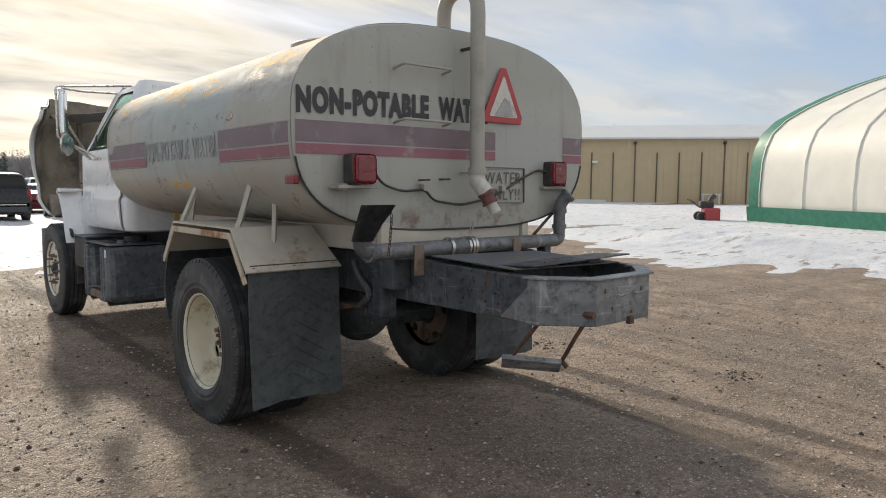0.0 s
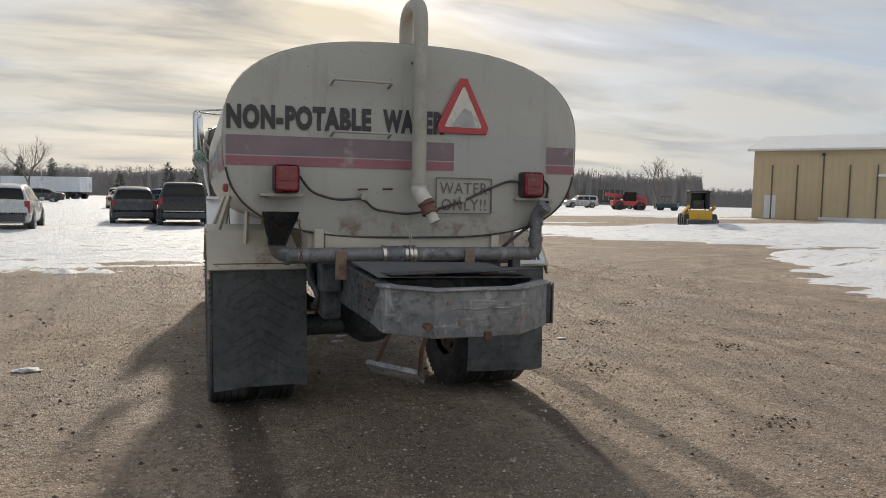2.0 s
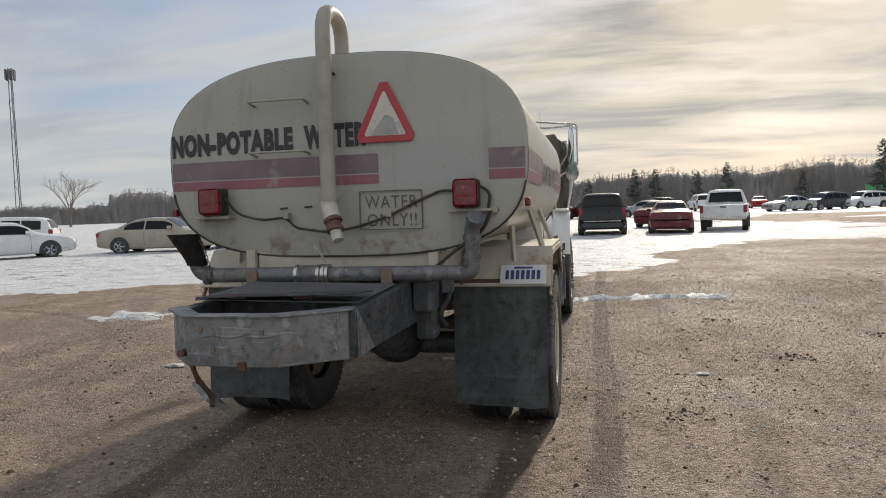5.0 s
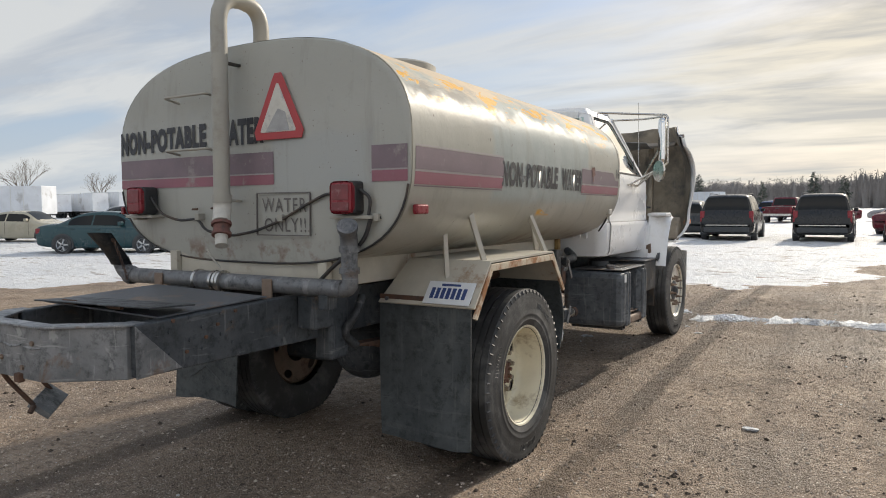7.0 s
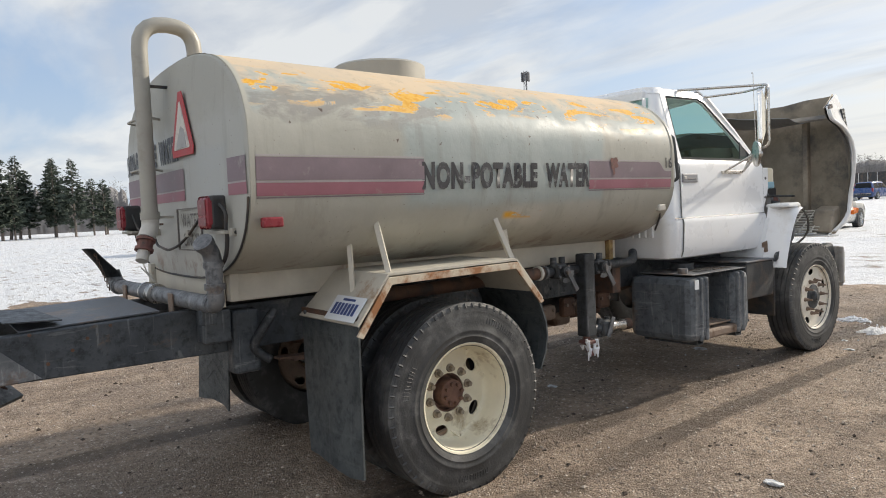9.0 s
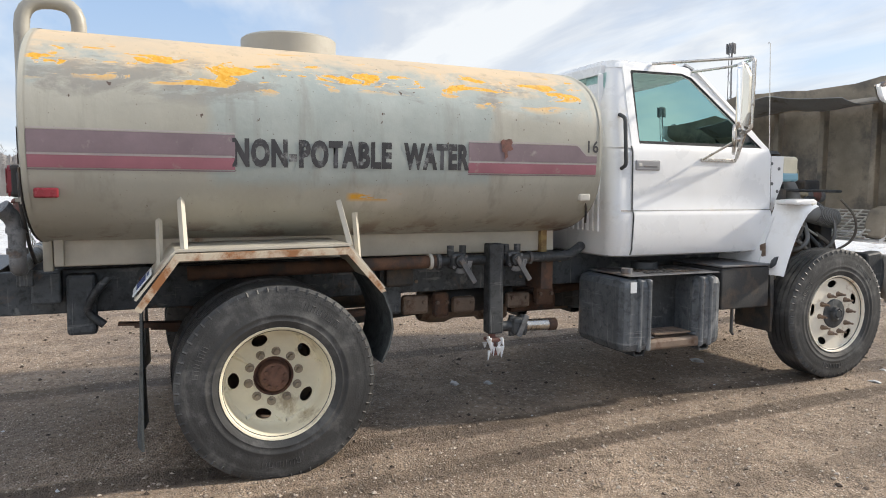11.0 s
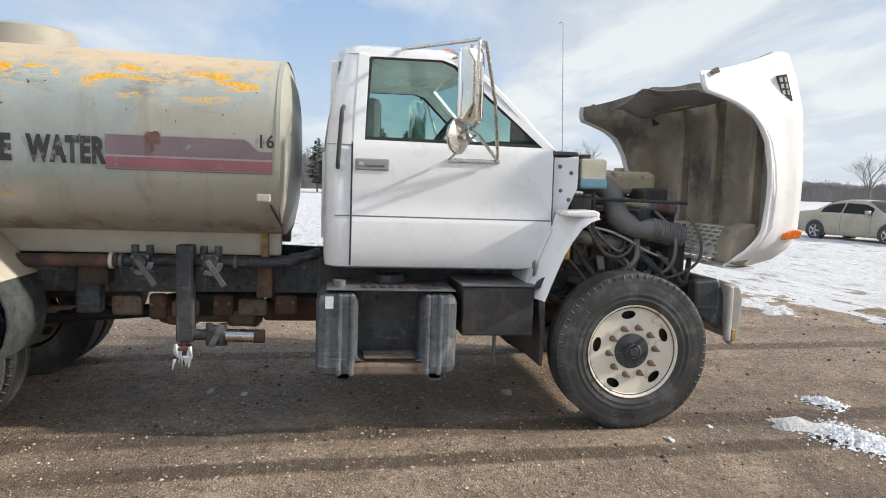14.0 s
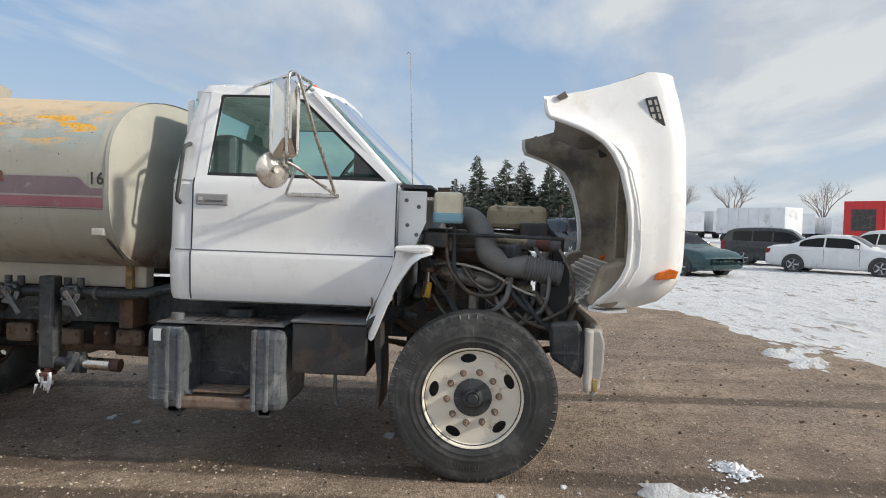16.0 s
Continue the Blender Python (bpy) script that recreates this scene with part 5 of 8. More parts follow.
rod("drain_pipe", [(0.95, 4.77, 0.62), (0.95, 4.77, 0.42), (0.95, 4.79, 0.40)], 0.012, M_STEELGREY, truck)

# valve gear on the right-hand side
rod("water_pipe", [(0.72, 0.78, 1.02), (0.74, 1.9, 1.035), (0.75, 2.35, 1.04)], 0.043, M_RUST, truck, "rusty water pipe along the frame", 14)
rod("water_pipe", [(0.75, 2.35, 1.04), (0.75, 3.05, 1.045), (0.75, 3.40, 1.045), (0.60, 3.60, 1.10)], 0.036, M_STEELDARK, truck, "dark water pipe between the valves", 14, 0.1)
for y, r in ((2.30, 0.054), (2.36, 0.050), (3.06, 0.046)):
    rod("pipe_flange", [(0.75, y, 1.042), (0.75, y + 0.022, 1.042)], r, M_SPOUT if y < 2.34 else M_PIPE, truck, "", 14)
block("manifold_post", (0.74, 2.715, 0.53), (0.84, 2.825, 1.155), M_STEELDARK, truck, "black square manifold post", 0.012)
for y in (2.50, 2.92):
    v = block("valve", (0.71, y - 0.055, 0.985), (0.82, y + 0.055, 1.10), M_STEELDARK, truck, "black cast valve with a lever", 0.025)
    for dy in (-0.045, 0.045):
        rod("cap", [(0.765, y + dy, 1.08), (0.765, y + dy, 1.145)], 0.024, M_STEELDARK, v, "", 10)
        rod("bolt", [(0.82, y + dy, 1.075), (0.835, y + dy, 1.075)], 0.011, M_STEELGREY, v, "", 6)
        rod("bolt", [(0.82, y + dy, 1.005), (0.835, y + dy, 1.005)], 0.011, M_STEELGREY, v, "", 6)
    arc = [(y + r * math.sin(a), 1.045 - r * math.cos(a)) for r, a in [(0.085, radians(-30 + 15 * q)) for q in range(9)] + [(0.050, radians(90 - 15 * q)) for q in range(9)]]
    plate("quadrant", arc, "x", 0.838, 0.844, M_PIPE, v, "worn notched quadrant", 0.001)
    rod("hub", [(0.81, y, 1.045), (0.858, y, 1.045)], 0.038, M_STEELDARK, v, "", 14)
    rod("hub_nut", [(0.858, y, 1.045), (0.876, y, 1.045)], 0.016, M_STEELGREY, v, "", 6)
    block("lever", (0.858, y - 0.018, -0.175), (0.868, y + 0.018, 0.02), M_STEELGREY, v, "bare metal lever", 0.004, pose(0, y, 1.045, 33, 0, 0) @ pose(0, -y, 0))
rod("lower_pipe", [(0.79, 2.77, 0.57), (0.79, 2.98, 0.57)], 0.036, M_STEELDARK, truck, "", 12)
lv = block("lower_valve", (0.73, 2.90, 0.505), (0.85, 3.02, 0.63), M_STEELDARK, truck, "dirty lower valve", 0.03)
block("lever", (0.852, 2.945, 0.50), (0.862, 2.985, 0.66), M_PIPE, lv, "", 0.004, pose(0, 2.96, 0.57, -24, 0, 0) @ pose(0, -2.96, -0.57))
for dy in (2.915, 3.005):
    rod("cap", [(0.79, dy, 0.50), (0.79, dy, 0.645)], 0.022, M_STEELDARK, lv, "", 10)
noz = rod("hose_nozzle", [(0.79, 3.02, 0.567), (0.79, 3.20, 0.562)], 0.043, M_CHROMEDULL, truck, "bare metal hose coupling", 16)
rod("tip", [(0.79, 3.20, 0.562), (0.79, 3.265, 0.560)], 0.045, M_RUST, noz, "", 16)
cock = rod("drain_cock", [(0.79, 2.76, 0.55), (0.80, 2.76, 0.46), (0.82, 2.78, 0.38)], 0.026, M_RUSTRED, truck, "rusty drain cock", 8)
block("flange", (0.75, 2.715, 0.475), (0.85, 2.80, 0.50), M_RUSTRED, cock, "", 0.006)
b = BM()
for k in range(16):
    x, y, z = 0.81 + random.uniform(-0.03, 0.05), 2.755 + random.uniform(-0.075, 0.06), random.uniform(0.37, 0.53)
    cyl(b, (x, y, z), (x + random.uniform(-0.01, 0.01), y + random.uniform(-0.02, 0.02), z - random.uniform(0.03, 0.09)), random.uniform(0.008, 0.022), 0.003, 7)
tagged(part("ice", b, M_CRUMB, cock, "", 40), "whitish icicles frozen on the drain", kind="stuff")
block("frame_bracket", (0.47, 3.20, 0.80), (0.70, 3.30, 1.05), M_RUST, truck, "rusty tank bracket", 0.006)
block("frame_bracket", (0.47, 2.05, 0.86), (0.62, 2.25, 1.03), M_BLACK, truck, "", 0.02)
for y, z, w, h in ((2.32, 0.70, 0.10, 0.07), (2.52, 0.69, 0.06, 0.09), (2.70, 0.68, 0.09, 0.06), (2.95, 0.70, 0.07, 0.08), (3.15, 0.69, 0.10, 0.06), (3.38, 0.71, 0.08, 0.07)):
    cast = block("casting", (0.40, y - w, z - h), (0.47, y + w, z + h), M_STEPRUST if w > 0.085 else M_RUST, truck, "", 0.025)
    for dy in (-0.6, 0.6):
        rod("bolt", [(0.465, y + dy * w, z + 0.02), (0.485, y + dy * w, z + 0.02)], 0.014, M_STEPRUST, cast, "", 6)
for k in range(12):
    rod("rail_bolt", [(0.463, 1.9 + 0.14 * k + 0.03 * (k % 3), 0.87 + 0.055 * (k % 3)), (0.477, 1.9 + 0.14 * k + 0.03 * (k % 3), 0.87 + 0.055 * (k % 3))], 0.013, M_STEPRUST if k % 2 else M_FRAME, truck, "", 6)
rod("clearance_stalk", [(1.08, 3.30, 1.47), (1.06, 3.33, 1.40), (0.98, 3.38, 1.30)], 0.008, M_BLACK, truck)
lampb = block("clearance_lamp", (1.085, 3.235, 1.45), (1.125, 3.32, 1.50), M_SPOUT, truck, "white clearance lamp", 0.01)


# ---- cab ----
def cab_x(z):
    return interp([(1.03, 0.915), (1.10, 0.945), (1.335, 0.958), (1.36, 0.952), (1.385, 0.938), (1.80, 0.928), (1.86, 0.90), (2.43, 0.732), (2.48, 0.70)], z)


def interp(tab, v):
    for (a, fa), (c, fc) in zip(tab, tab[1:]):
        if v <= c:
            return fa + (fc - fa) * max(0.0, (v - a) / (c - a))
    return tab[-1][1]


def cab_ring(z, w, yb, yf, r=0.1, n=6, bow=0.0):
    pts = []
    for cx, cy, a0 in ((w - r, yf - r, 0), (-w + r, yf - r, 90), (-w + r, yb + r, 180), (w - r, yb + r, 270)):
        for i in range(n + 1):
            a = radians(a0 + 90 * i / n)
            pts.append(Vector((cx + r * math.cos(a), cy + r * math.sin(a), z)))
    return pts


b = BM()
loft(b, [cab_ring(1.035, 0.88, 3.68, 4.98, 0.10), cab_ring(1.05, 0.925, 3.645, 5.02, 0.10), cab_ring(1.10, 0.941, 3.635, 5.08, 0.10), cab_ring(1.335, 0.954, 3.63, 5.13, 0.10), cab_ring(1.36, 0.948, 3.63, 5.13, 0.10), cab_ring(1.385, 0.933, 3.63, 5.13, 0.10), cab_ring(1.80, 0.923, 3.635, 5.16, 0.10), cab_ring(1.84, 0.89, 3.64, 5.14, 0.09)])
cab = part("cab", b, M_WHITE, truck, "white painted steel cab", 35)
for s in (-1, 1):
    # door skin, window frame, trim and pane
    b = BM()
    zs = [1.055, 1.10, 1.20, 1.335, 1.36, 1.385, 1.5, 1.65, 1.80, 1.845]
    sheet(b, [[(s * (cab_x(z) + 0.006), y, z) for y in (3.81, 3.83, 4.3, 4.8, 5.08 if z < 1.1 else 5.125)] for z in zs], 0.012)
    door = part("door", b, M_WHITE, cab, "white cab door", 30)
    for y0, y1 in ((3.798, 3.808), (5.127, 5.135)):
        b = BM()
        sheet(b, [[(s * (cab_x(z) + 0.002), y, z) for y in (y0, y1)] for z in zs], 0)
        part("door_seam", b, M_INTERIOR, cab)
    # thin grey strip that draws the shade along the body crease
    b = BM()
    sheet(b, [[(s * (cab_x(z) + 0.008), y, z) for y in (3.70, 4.4, 5.12)] for z in (1.372, 1.380)], 0)
    part("crease_shade", b, M_STEELGREY, cab)
    b = BM()
    hx = lambda z, d=0.0: s * (cab_x(z) + d)
    outer = [(3.81, 1.845), (3.84, 2.43), (3.88, 2.475), (4.44, 2.475), (4.54, 2.42), (5.135, 1.845)]
    inner = [(3.868, 1.862), (3.905, 2.402), (3.918, 2.415), (4.39, 2.418), (4.475, 2.39), (5.06, 1.855)]
    vo = [b.verts.new((hx(z, 0.004), y, z)) for y, z in outer]
    vi = [b.verts.new((hx(z, 0.004), y, z)) for y, z in inner]
    for i in range(6):
        j = (i + 1) % 6
        b.faces.new((vo[i], vo[j], vi[j], vi[i]))
    bmesh.ops.recalc_face_normals(b, faces=b.faces[:])
    bmesh.ops.solidify(b, geom=b.faces[:], thickness=0.035)
    part("window_frame", b, M_WHITE, door)
    b = BM()
    trim = [(3.892, 1.884), (3.926, 2.386), (3.938, 2.396), (4.385, 2.400), (4.462, 2.372), (5.01, 1.878)]
    vo = [b.verts.new((hx(z, 0.000), y, z)) for y, z in inner]
    vi = [b.verts.new((hx(z, -0.002), y, z)) for y, z in trim]
    for i in range(6):
        j = (i + 1) % 6
        b.faces.new((vo[i], vo[j], vi[j], vi[i]))
    bmesh.ops.solidify(b, geom=b.faces[:], thickness=0.012)
    part("window_trim", b, M_INTERIOR, door, "black rubber window trim")
    plate("corner_trim", [(4.84, 1.875), (4.84, 2.03), (5.02, 1.875)], "x", hx(1.93, -0.012), hx(1.93, -0.004), M_INTERIOR, door, bevel=0)
    b = BM()
    b.faces.new([b.verts.new((hx(z, -0.012), y, z)) for y, z in trim])
    gl = part("pane", b, M_GLASS, door, "green-tinted side window")
    gl.visible_shadow = False
    hd = block("handle", (hx(1.70, -0.002), 3.825, 1.668), (hx(1.70, 0.018), 4.04, 1.742), M_HANDLE, door, "grey pull handle", 0.008)
    block("lock", (hx(1.70, 0.016), 3.845, 1.695), (hx(1.70, 0.022), 3.875, 1.72), M_CHROMEDULL, hd, "", 0.003)
    block("handle_cup", (hx(1.70, 0.016), 3.89, 1.69), (hx(1.70, 0.021), 4.01, 1.703), M_STEELGREY, hd, "", 0.002)
    rod("grab_handle", [(hx(1.68, -0.01), 3.715, 1.68), (hx(1.70, 0.045), 3.715, 1.70), (hx(1.98, 0.06), 3.735, 2.04), (hx(2.02, -0.01), 3.745, 2.07)], 0.014, M_INTERIOR, cab, "black grab handle", 8, 0.03)
    # rear corner post and front post
    b = BM()
    g = []
    for z in (1.83, 1.95, 2.1, 2.25, 2.38, 2.45, 2.485):
        t = (z - 1.83) / 0.62
        rr = 0.06 * t * t
        g.append([(s * (cab_x(z) - 0.30), 3.635 + 0.05 * t + rr, z), (s * (cab_x(z) - 0.11), 3.635 + 0.05 * t + rr, z), (s * (cab_x(z) - 0.05), 3.645 + 0.05 * t + rr, z), (s * (cab_x(z) - 0.015), 3.675 + 0.05 * t + rr, z), (s * cab_x(z), 3.73 + 0.05 * t + rr, z), (s * cab_x(z), 3.88 + 0.03 * t, z)])
    sheet(b, g, 0.03)
    part("corner_post", b, M_WHITE, cab, "", 40)
    b = BM()
    tube(b, [(s * 0.865, 5.13, 1.83), (s * 0.80, 4.84, 2.13), (s * 0.715, 4.53, 2.44)], 0.034, 8)
    part("front_post", b, M_WHITE, cab, "", 40)
    # mirrors
    turn = pose(s * 1.26, 4.49, 2.19, 0, 0, s * 24) @ pose(-s * 1.26, -4.49, -2.19)
    oval = lambda g: [(4.49 + sy * (0.088 - g - 0.045) + (0.045 - g * 0.5) * math.cos(radians(a)), 2.19 + sz * (0.235 - g - 0.045) + (0.045 - g * 0.5) * math.sin(radians(a))) for sy, sz, a0 in ((1, 1, 0), (-1, 1, 90), (-1, -1, 180), (1, -1, 270)) for a in (a0, a0 + 30, a0 + 60, a0 + 90)]
    b = prism(BM(), oval(0.0), "x", min(s * 1.235, s * 1.275), max(s * 1.235, s * 1.275), 0.012)
    bmesh.ops.transform(b, matrix=turn, verts=b.verts[:])
    mir = part("mirror", b, M_CHROME, cab, "tall chrome-backed wing mirror", 40)
    b = BM()
    base, ridge = [(4.42, 1.975), (4.56, 1.975), (4.56, 2.405), (4.42, 2.405)], [(4.475, 2.075), (4.525, 2.075), (4.525, 2.33), (4.475, 2.33)]
    vo, vi = [b.verts.new((s * 1.274, y, z)) for y, z in base], [b.verts.new((s * 1.298, y, z)) for y, z in ridge]
    for q in range(4):
        b.faces.new((vo[q], vo[(q + 1) % 4], vi[(q + 1) % 4], vi[q]))
    b.faces.new(vi)
    bmesh.ops.recalc_face_normals(b, faces=b.faces[:])
    bmesh.ops.transform(b, matrix=turn, verts=b.verts[:])
    part("mirror_back", b, M_CHROMESOFT, mir, "hipped polished back panel")
    rod("mirror_loop", [(s * 1.23, 4.50, 1.93), (s * 1.31, 4.52, 1.95), (s * 1.31, 4.52, 2.46), (s * 1.22, 4.55, 2.47), (s * 0.72, 4.12, 2.475)], 0.011, M_CHROMEDULL, mir, "chrome tube", 8, 0.05)
    rod("mirror_arm", [(s * 1.25, 4.56, 2.45), (s * 1.05, 4.60, 2.44), (s * 0.76, 4.46, 2.43)], 0.010, M_CHROMEDULL, mir, "", 8, 0.05)
    rod("mirror_arm", [(s * 1.27, 4.57, 2.45), (s * 1.18, 4.66, 2.1), (s * 0.97, 4.74, 1.77)], 0.011, M_CHROMEDULL, mir, "", 8)
    rod("mirror_arm", [(s * 1.25, 4.50, 1.94), (s * 1.20, 4.55, 1.91), (s * 0.96, 4.74, 1.76)], 0.011, M_CHROMEDULL, mir, "", 8)
    rod("mirror_arm", [(s * 1.20, 4.55, 1.91), (s * 0.96, 4.42, 1.755)], 0.009, M_CHROMEDULL, mir, "", 8)
    block("foot", (hx(1.75, 0.0), 4.42, 1.74), (hx(1.75, 0.02), 4.76, 1.765), M_CHROMEDULL, mir, "", 0.004)
    b = BM()
    lathe(b, [(-0.008, 0.0), (-0.008, 0.104), (0.004, 0.110), (0.012, 0.104), (0.022, 0.06), (0.026, 0.02), (0.05, 0.018), (0.05, 0)], (s * 1.25, 4.42, 1.885), (0.72 * s, 0.69, 0.0), 28)
    part("convex_mirror", b, M_CHROMEDULL, mir, "round convex mirror", 40)
    # cowl side, fender tail, splash panel
    plate("cowl_side", [(5.14, 1.36), (5.14, 1.80), (5.32, 1.80), (5.32, 1.60), (5.25, 1.44), (5.22, 1.36)], "x", s * 0.86, s * 0.885, M_WHITE, cab, "white inner cowl panel", 0.004)
    for y, z in ((5.19, 1.74), (5.27, 1.70), (5.20, 1.58), (5.26, 1.52), (5.18, 1.42)):
        rod("plug", [(s * 0.884, y, z), (s * 0.889, y, z)], 0.014, M_STEELGREY, cab, seg=8)
    b = BM()
    arc = [(5.375, 1.415), (5.315, 1.395), (5.255, 1.35), (5.195, 1.265), (5.147, 1.18), (5.105, 1.08), (5.066, 0.98), (5.04, 0.91), (5.025, 0.875)]
    out = [(5.155, 1.43), (5.145, 1.38), (5.125, 1.32), (5.085, 1.225), (5.045, 1.13), (5.01, 1.05), (4.98, 0.97), (4.972, 0.905), (4.985, 0.875)]
    sheet(b, [[(s * (0.965 + 0.052 * k), o[0] + (a[0] - o[0]) * t, o[1] + (a[1] - o[1]) * t) for k, t in ((0, 0), (1.4, 0.35), (2.9, 0.7), (3.7, 0.9), (3.8, 1.0), (2.6, 1.03))] for o, a in zip(out, arc)], 0.010)
    part("fender_tail", b, M_WHITE, cab, "slim white wheel-arch tail behind the front wheel", 40)
    b = BM()
    sheet(b, [[(s * x, y - 0.004, z) for x in (0.58, 0.76, 0.94, 1.0)] for y, z in out[2:]], 0.008)
    part("fender_back", b, M_WHITE, cab, "white back panel of the wheel arch", 40)
    # flat dark plate standing for the shade of a hole in this panel
    plate("hole_shade", [(0.98, 1.0), (0.98, 1.10), (1.03, 1.12), (1.035, 1.02)], "y", 5.0, 5.006, M_STEPRUST, cab, "", 0) if s > 0 else None
    plate("fender_lip", [(5.15, 1.42), (5.155, 1.452), (5.35, 1.462), (5.385, 1.445), (5.38, 1.41)], "x", s * 0.945, s * 1.16, M_WHITE, cab, "", 0.012)
    plate("lip_stop", [(5.32, 1.40), (5.32, 1.43), (5.365, 1.43), (5.365, 1.40)], "x", s * 1.158, s * 1.166, M_SPOUT, cab, "", 0.003)
    plate("latch", [(4.98, 0.93), (5.0, 0.99), (5.06, 1.03), (5.04, 0.96)], "x", s * 1.09, s * 1.12, M_STEELDARK, cab, "black rubber hood latch", 0.004)
    block("roof_marker", (s * 0.50 - 0.05, 4.42, 2.502), (s * 0.50 + 0.05, 4.50, 2.53), M_AMBER, cab, "amber roof marker", 0.01)
# roof, back wall with window, windscreen
b = BM()
loft(b, [cab_ring(2.43, 0.732, 3.735, 4.56, 0.10), cab_ring(2.47, 0.715, 3.745, 4.55, 0.12), cab_ring(2.50, 0.65, 3.79, 4.52, 0.14), cab_ring(2.515, 0.45, 3.95, 4.4, 0.15)])
part("roof", b, M_WHITE, cab, "", 40)
b = BM()
for x0, x1, z0, z1 in ((-0.90, 0.90, 1.80, 1.90), (-0.72, 0.72, 2.38, 2.45), (-0.9, -0.70, 1.90, 2.38), (0.70, 0.9, 1.90, 2.38)):
    box(b, (max(x0, -cab_x(z1) + 0.06), 3.65 + 0.10 * (z0 - 1.83), z0), (min(x1, cab_x(z1) - 0.06), 3.675 + 0.10 * (z0 - 1.83) + 0.02, z1), 0.004)
back = part("back_wall", b, M_WHITE, cab, "")
b = BM()
b.faces.new([b.verts.new(p) for p in ((-0.71, 3.668, 1.89), (0.71, 3.668, 1.89), (0.71, 3.72, 2.39), (-0.71, 3.72, 2.39))])
part("rear_pane", b, M_GLASS, cab, "green-tinted rear window").visible_shadow = False
for k in range(9):
    block("pressed_rib", (0.25 + 0.065 * k - 0.017, 3.615, 1.22), (0.25 + 0.065 * k + 0.017, 3.640, 1.78), M_WHITE, cab, "", 0.007)
b = BM()
sheet(b, [[(u * (0.86 - 0.15 * q), 5.13 - 0.60 * q + (0.17 - 0.03 * q) * (1 - u ** 4), 1.845 + 0.60 * q) for u in (-1, -0.94, -0.85, -0.7, -0.5, -0.25, 0, 0.25, 0.5, 0.7, 0.85, 0.94, 1)] for q in (0, 0.25, 0.5, 0.75, 1.0)], 0)
part("windscreen", b, M_GLASS, cab, "green-tinted curved windscreen", 60).visible_shadow = False
b = BM()
sheet(b, [[(u * 0.71, y + 0.14 * (1 - u ** 4), z) for u in (-1, -0.85, -0.5, 0, 0.5, 0.85, 1)] for y, z in ((4.44, 2.505), (4.53, 2.47), (4.545, 2.435))], 0.012)
part("roof_brow", b, M_WHITE, cab, "", 50)
b = BM()
loft(b, [cab_ring(1.82, 0.84, 5.0, 5.36, 0.05), cab_ring(1.845, 0.83, 5.02, 5.34, 0.05)])
part("cowl_grille", b, M_INTERIOR, cab, "black cowl vent panel")
for x in (-0.35, 0.45):
    rod("wiper", [(x, 5.25, 1.86), (x + 0.2, 5.13, 1.885), (x + 0.4, 5.12, 1.88)], 0.01, M_INTERIOR, cab)
rod("antenna", [(0.83, 5.22, 1.82), (0.83, 5.20, 2.25), (0.83, 5.18, 2.69), (0.83, 5.165, 2.70), (0.83, 5.155, 2.685)], 0.0032, M_CHROMEDULL, cab, "thin whip antenna", 6)
# inside the cab
block("seat", (-0.7, 3.82, 1.84), (0.7, 4.0, 2.16), M_SEAT, cab, "grey bench seat back", 0.05)
block("dashboard", (-0.8, 4.72, 1.82), (0.8, 5.05, 1.90), M_INTERIOR, cab, "dark dashboard", 0.03)
b = BM()
lathe(b, [(0.016 * math.cos(a), 0.20 + 0.016 * math.sin(a)) for a in (2 * math.pi * k / 8 for k in range(8))], (-0.38, 4.56, 2.0), (0, -0.8, 0.55), 28, True)
cyl(b, (-0.38, 4.56, 2.0), (-0.38, 4.75, 1.86), 0.03)
box(b, (-0.57, 4.55, 1.99), (-0.19, 4.57, 2.01), 0.005)
part("steering_wheel", b, M_INTERIOR, cab, "", 40)
# dark sheet put in for the shade on the cab floor
block("floor_shade", (-0.85, 3.75, 1.80), (0.85, 5.0, 1.838), M_INTERIOR, cab, "", 0)

# ---- hood, tilted forward about its front edge ----
ARCH = [(1.10, 6.36), (1.14, 6.40), (1.22, 6.48), (1.35, 6.56), (1.55, 6.57), (1.75, 6.545), (1.98, 6.48), (2.10, 6.40), (2.18, 6.28), (2.225, 6.16), (2.26, 6.05), (2.30, 6.03), (2.45, 6.02)]
FRONT = [(1.08, 6.65), (1.15, 6.85), (1.25, 6.935), (1.4, 6.965), (1.87, 6.965), (2.2, 6.955), (2.43, 6.915), (2.57, 6.88)]
WIDE = [(1.1, 0.98), (1.2, 1.05), (1.3, 1.09), (1.7, 1.10), (2.2, 1.06), (2.45, 1.01), (2.6, 0.97)]


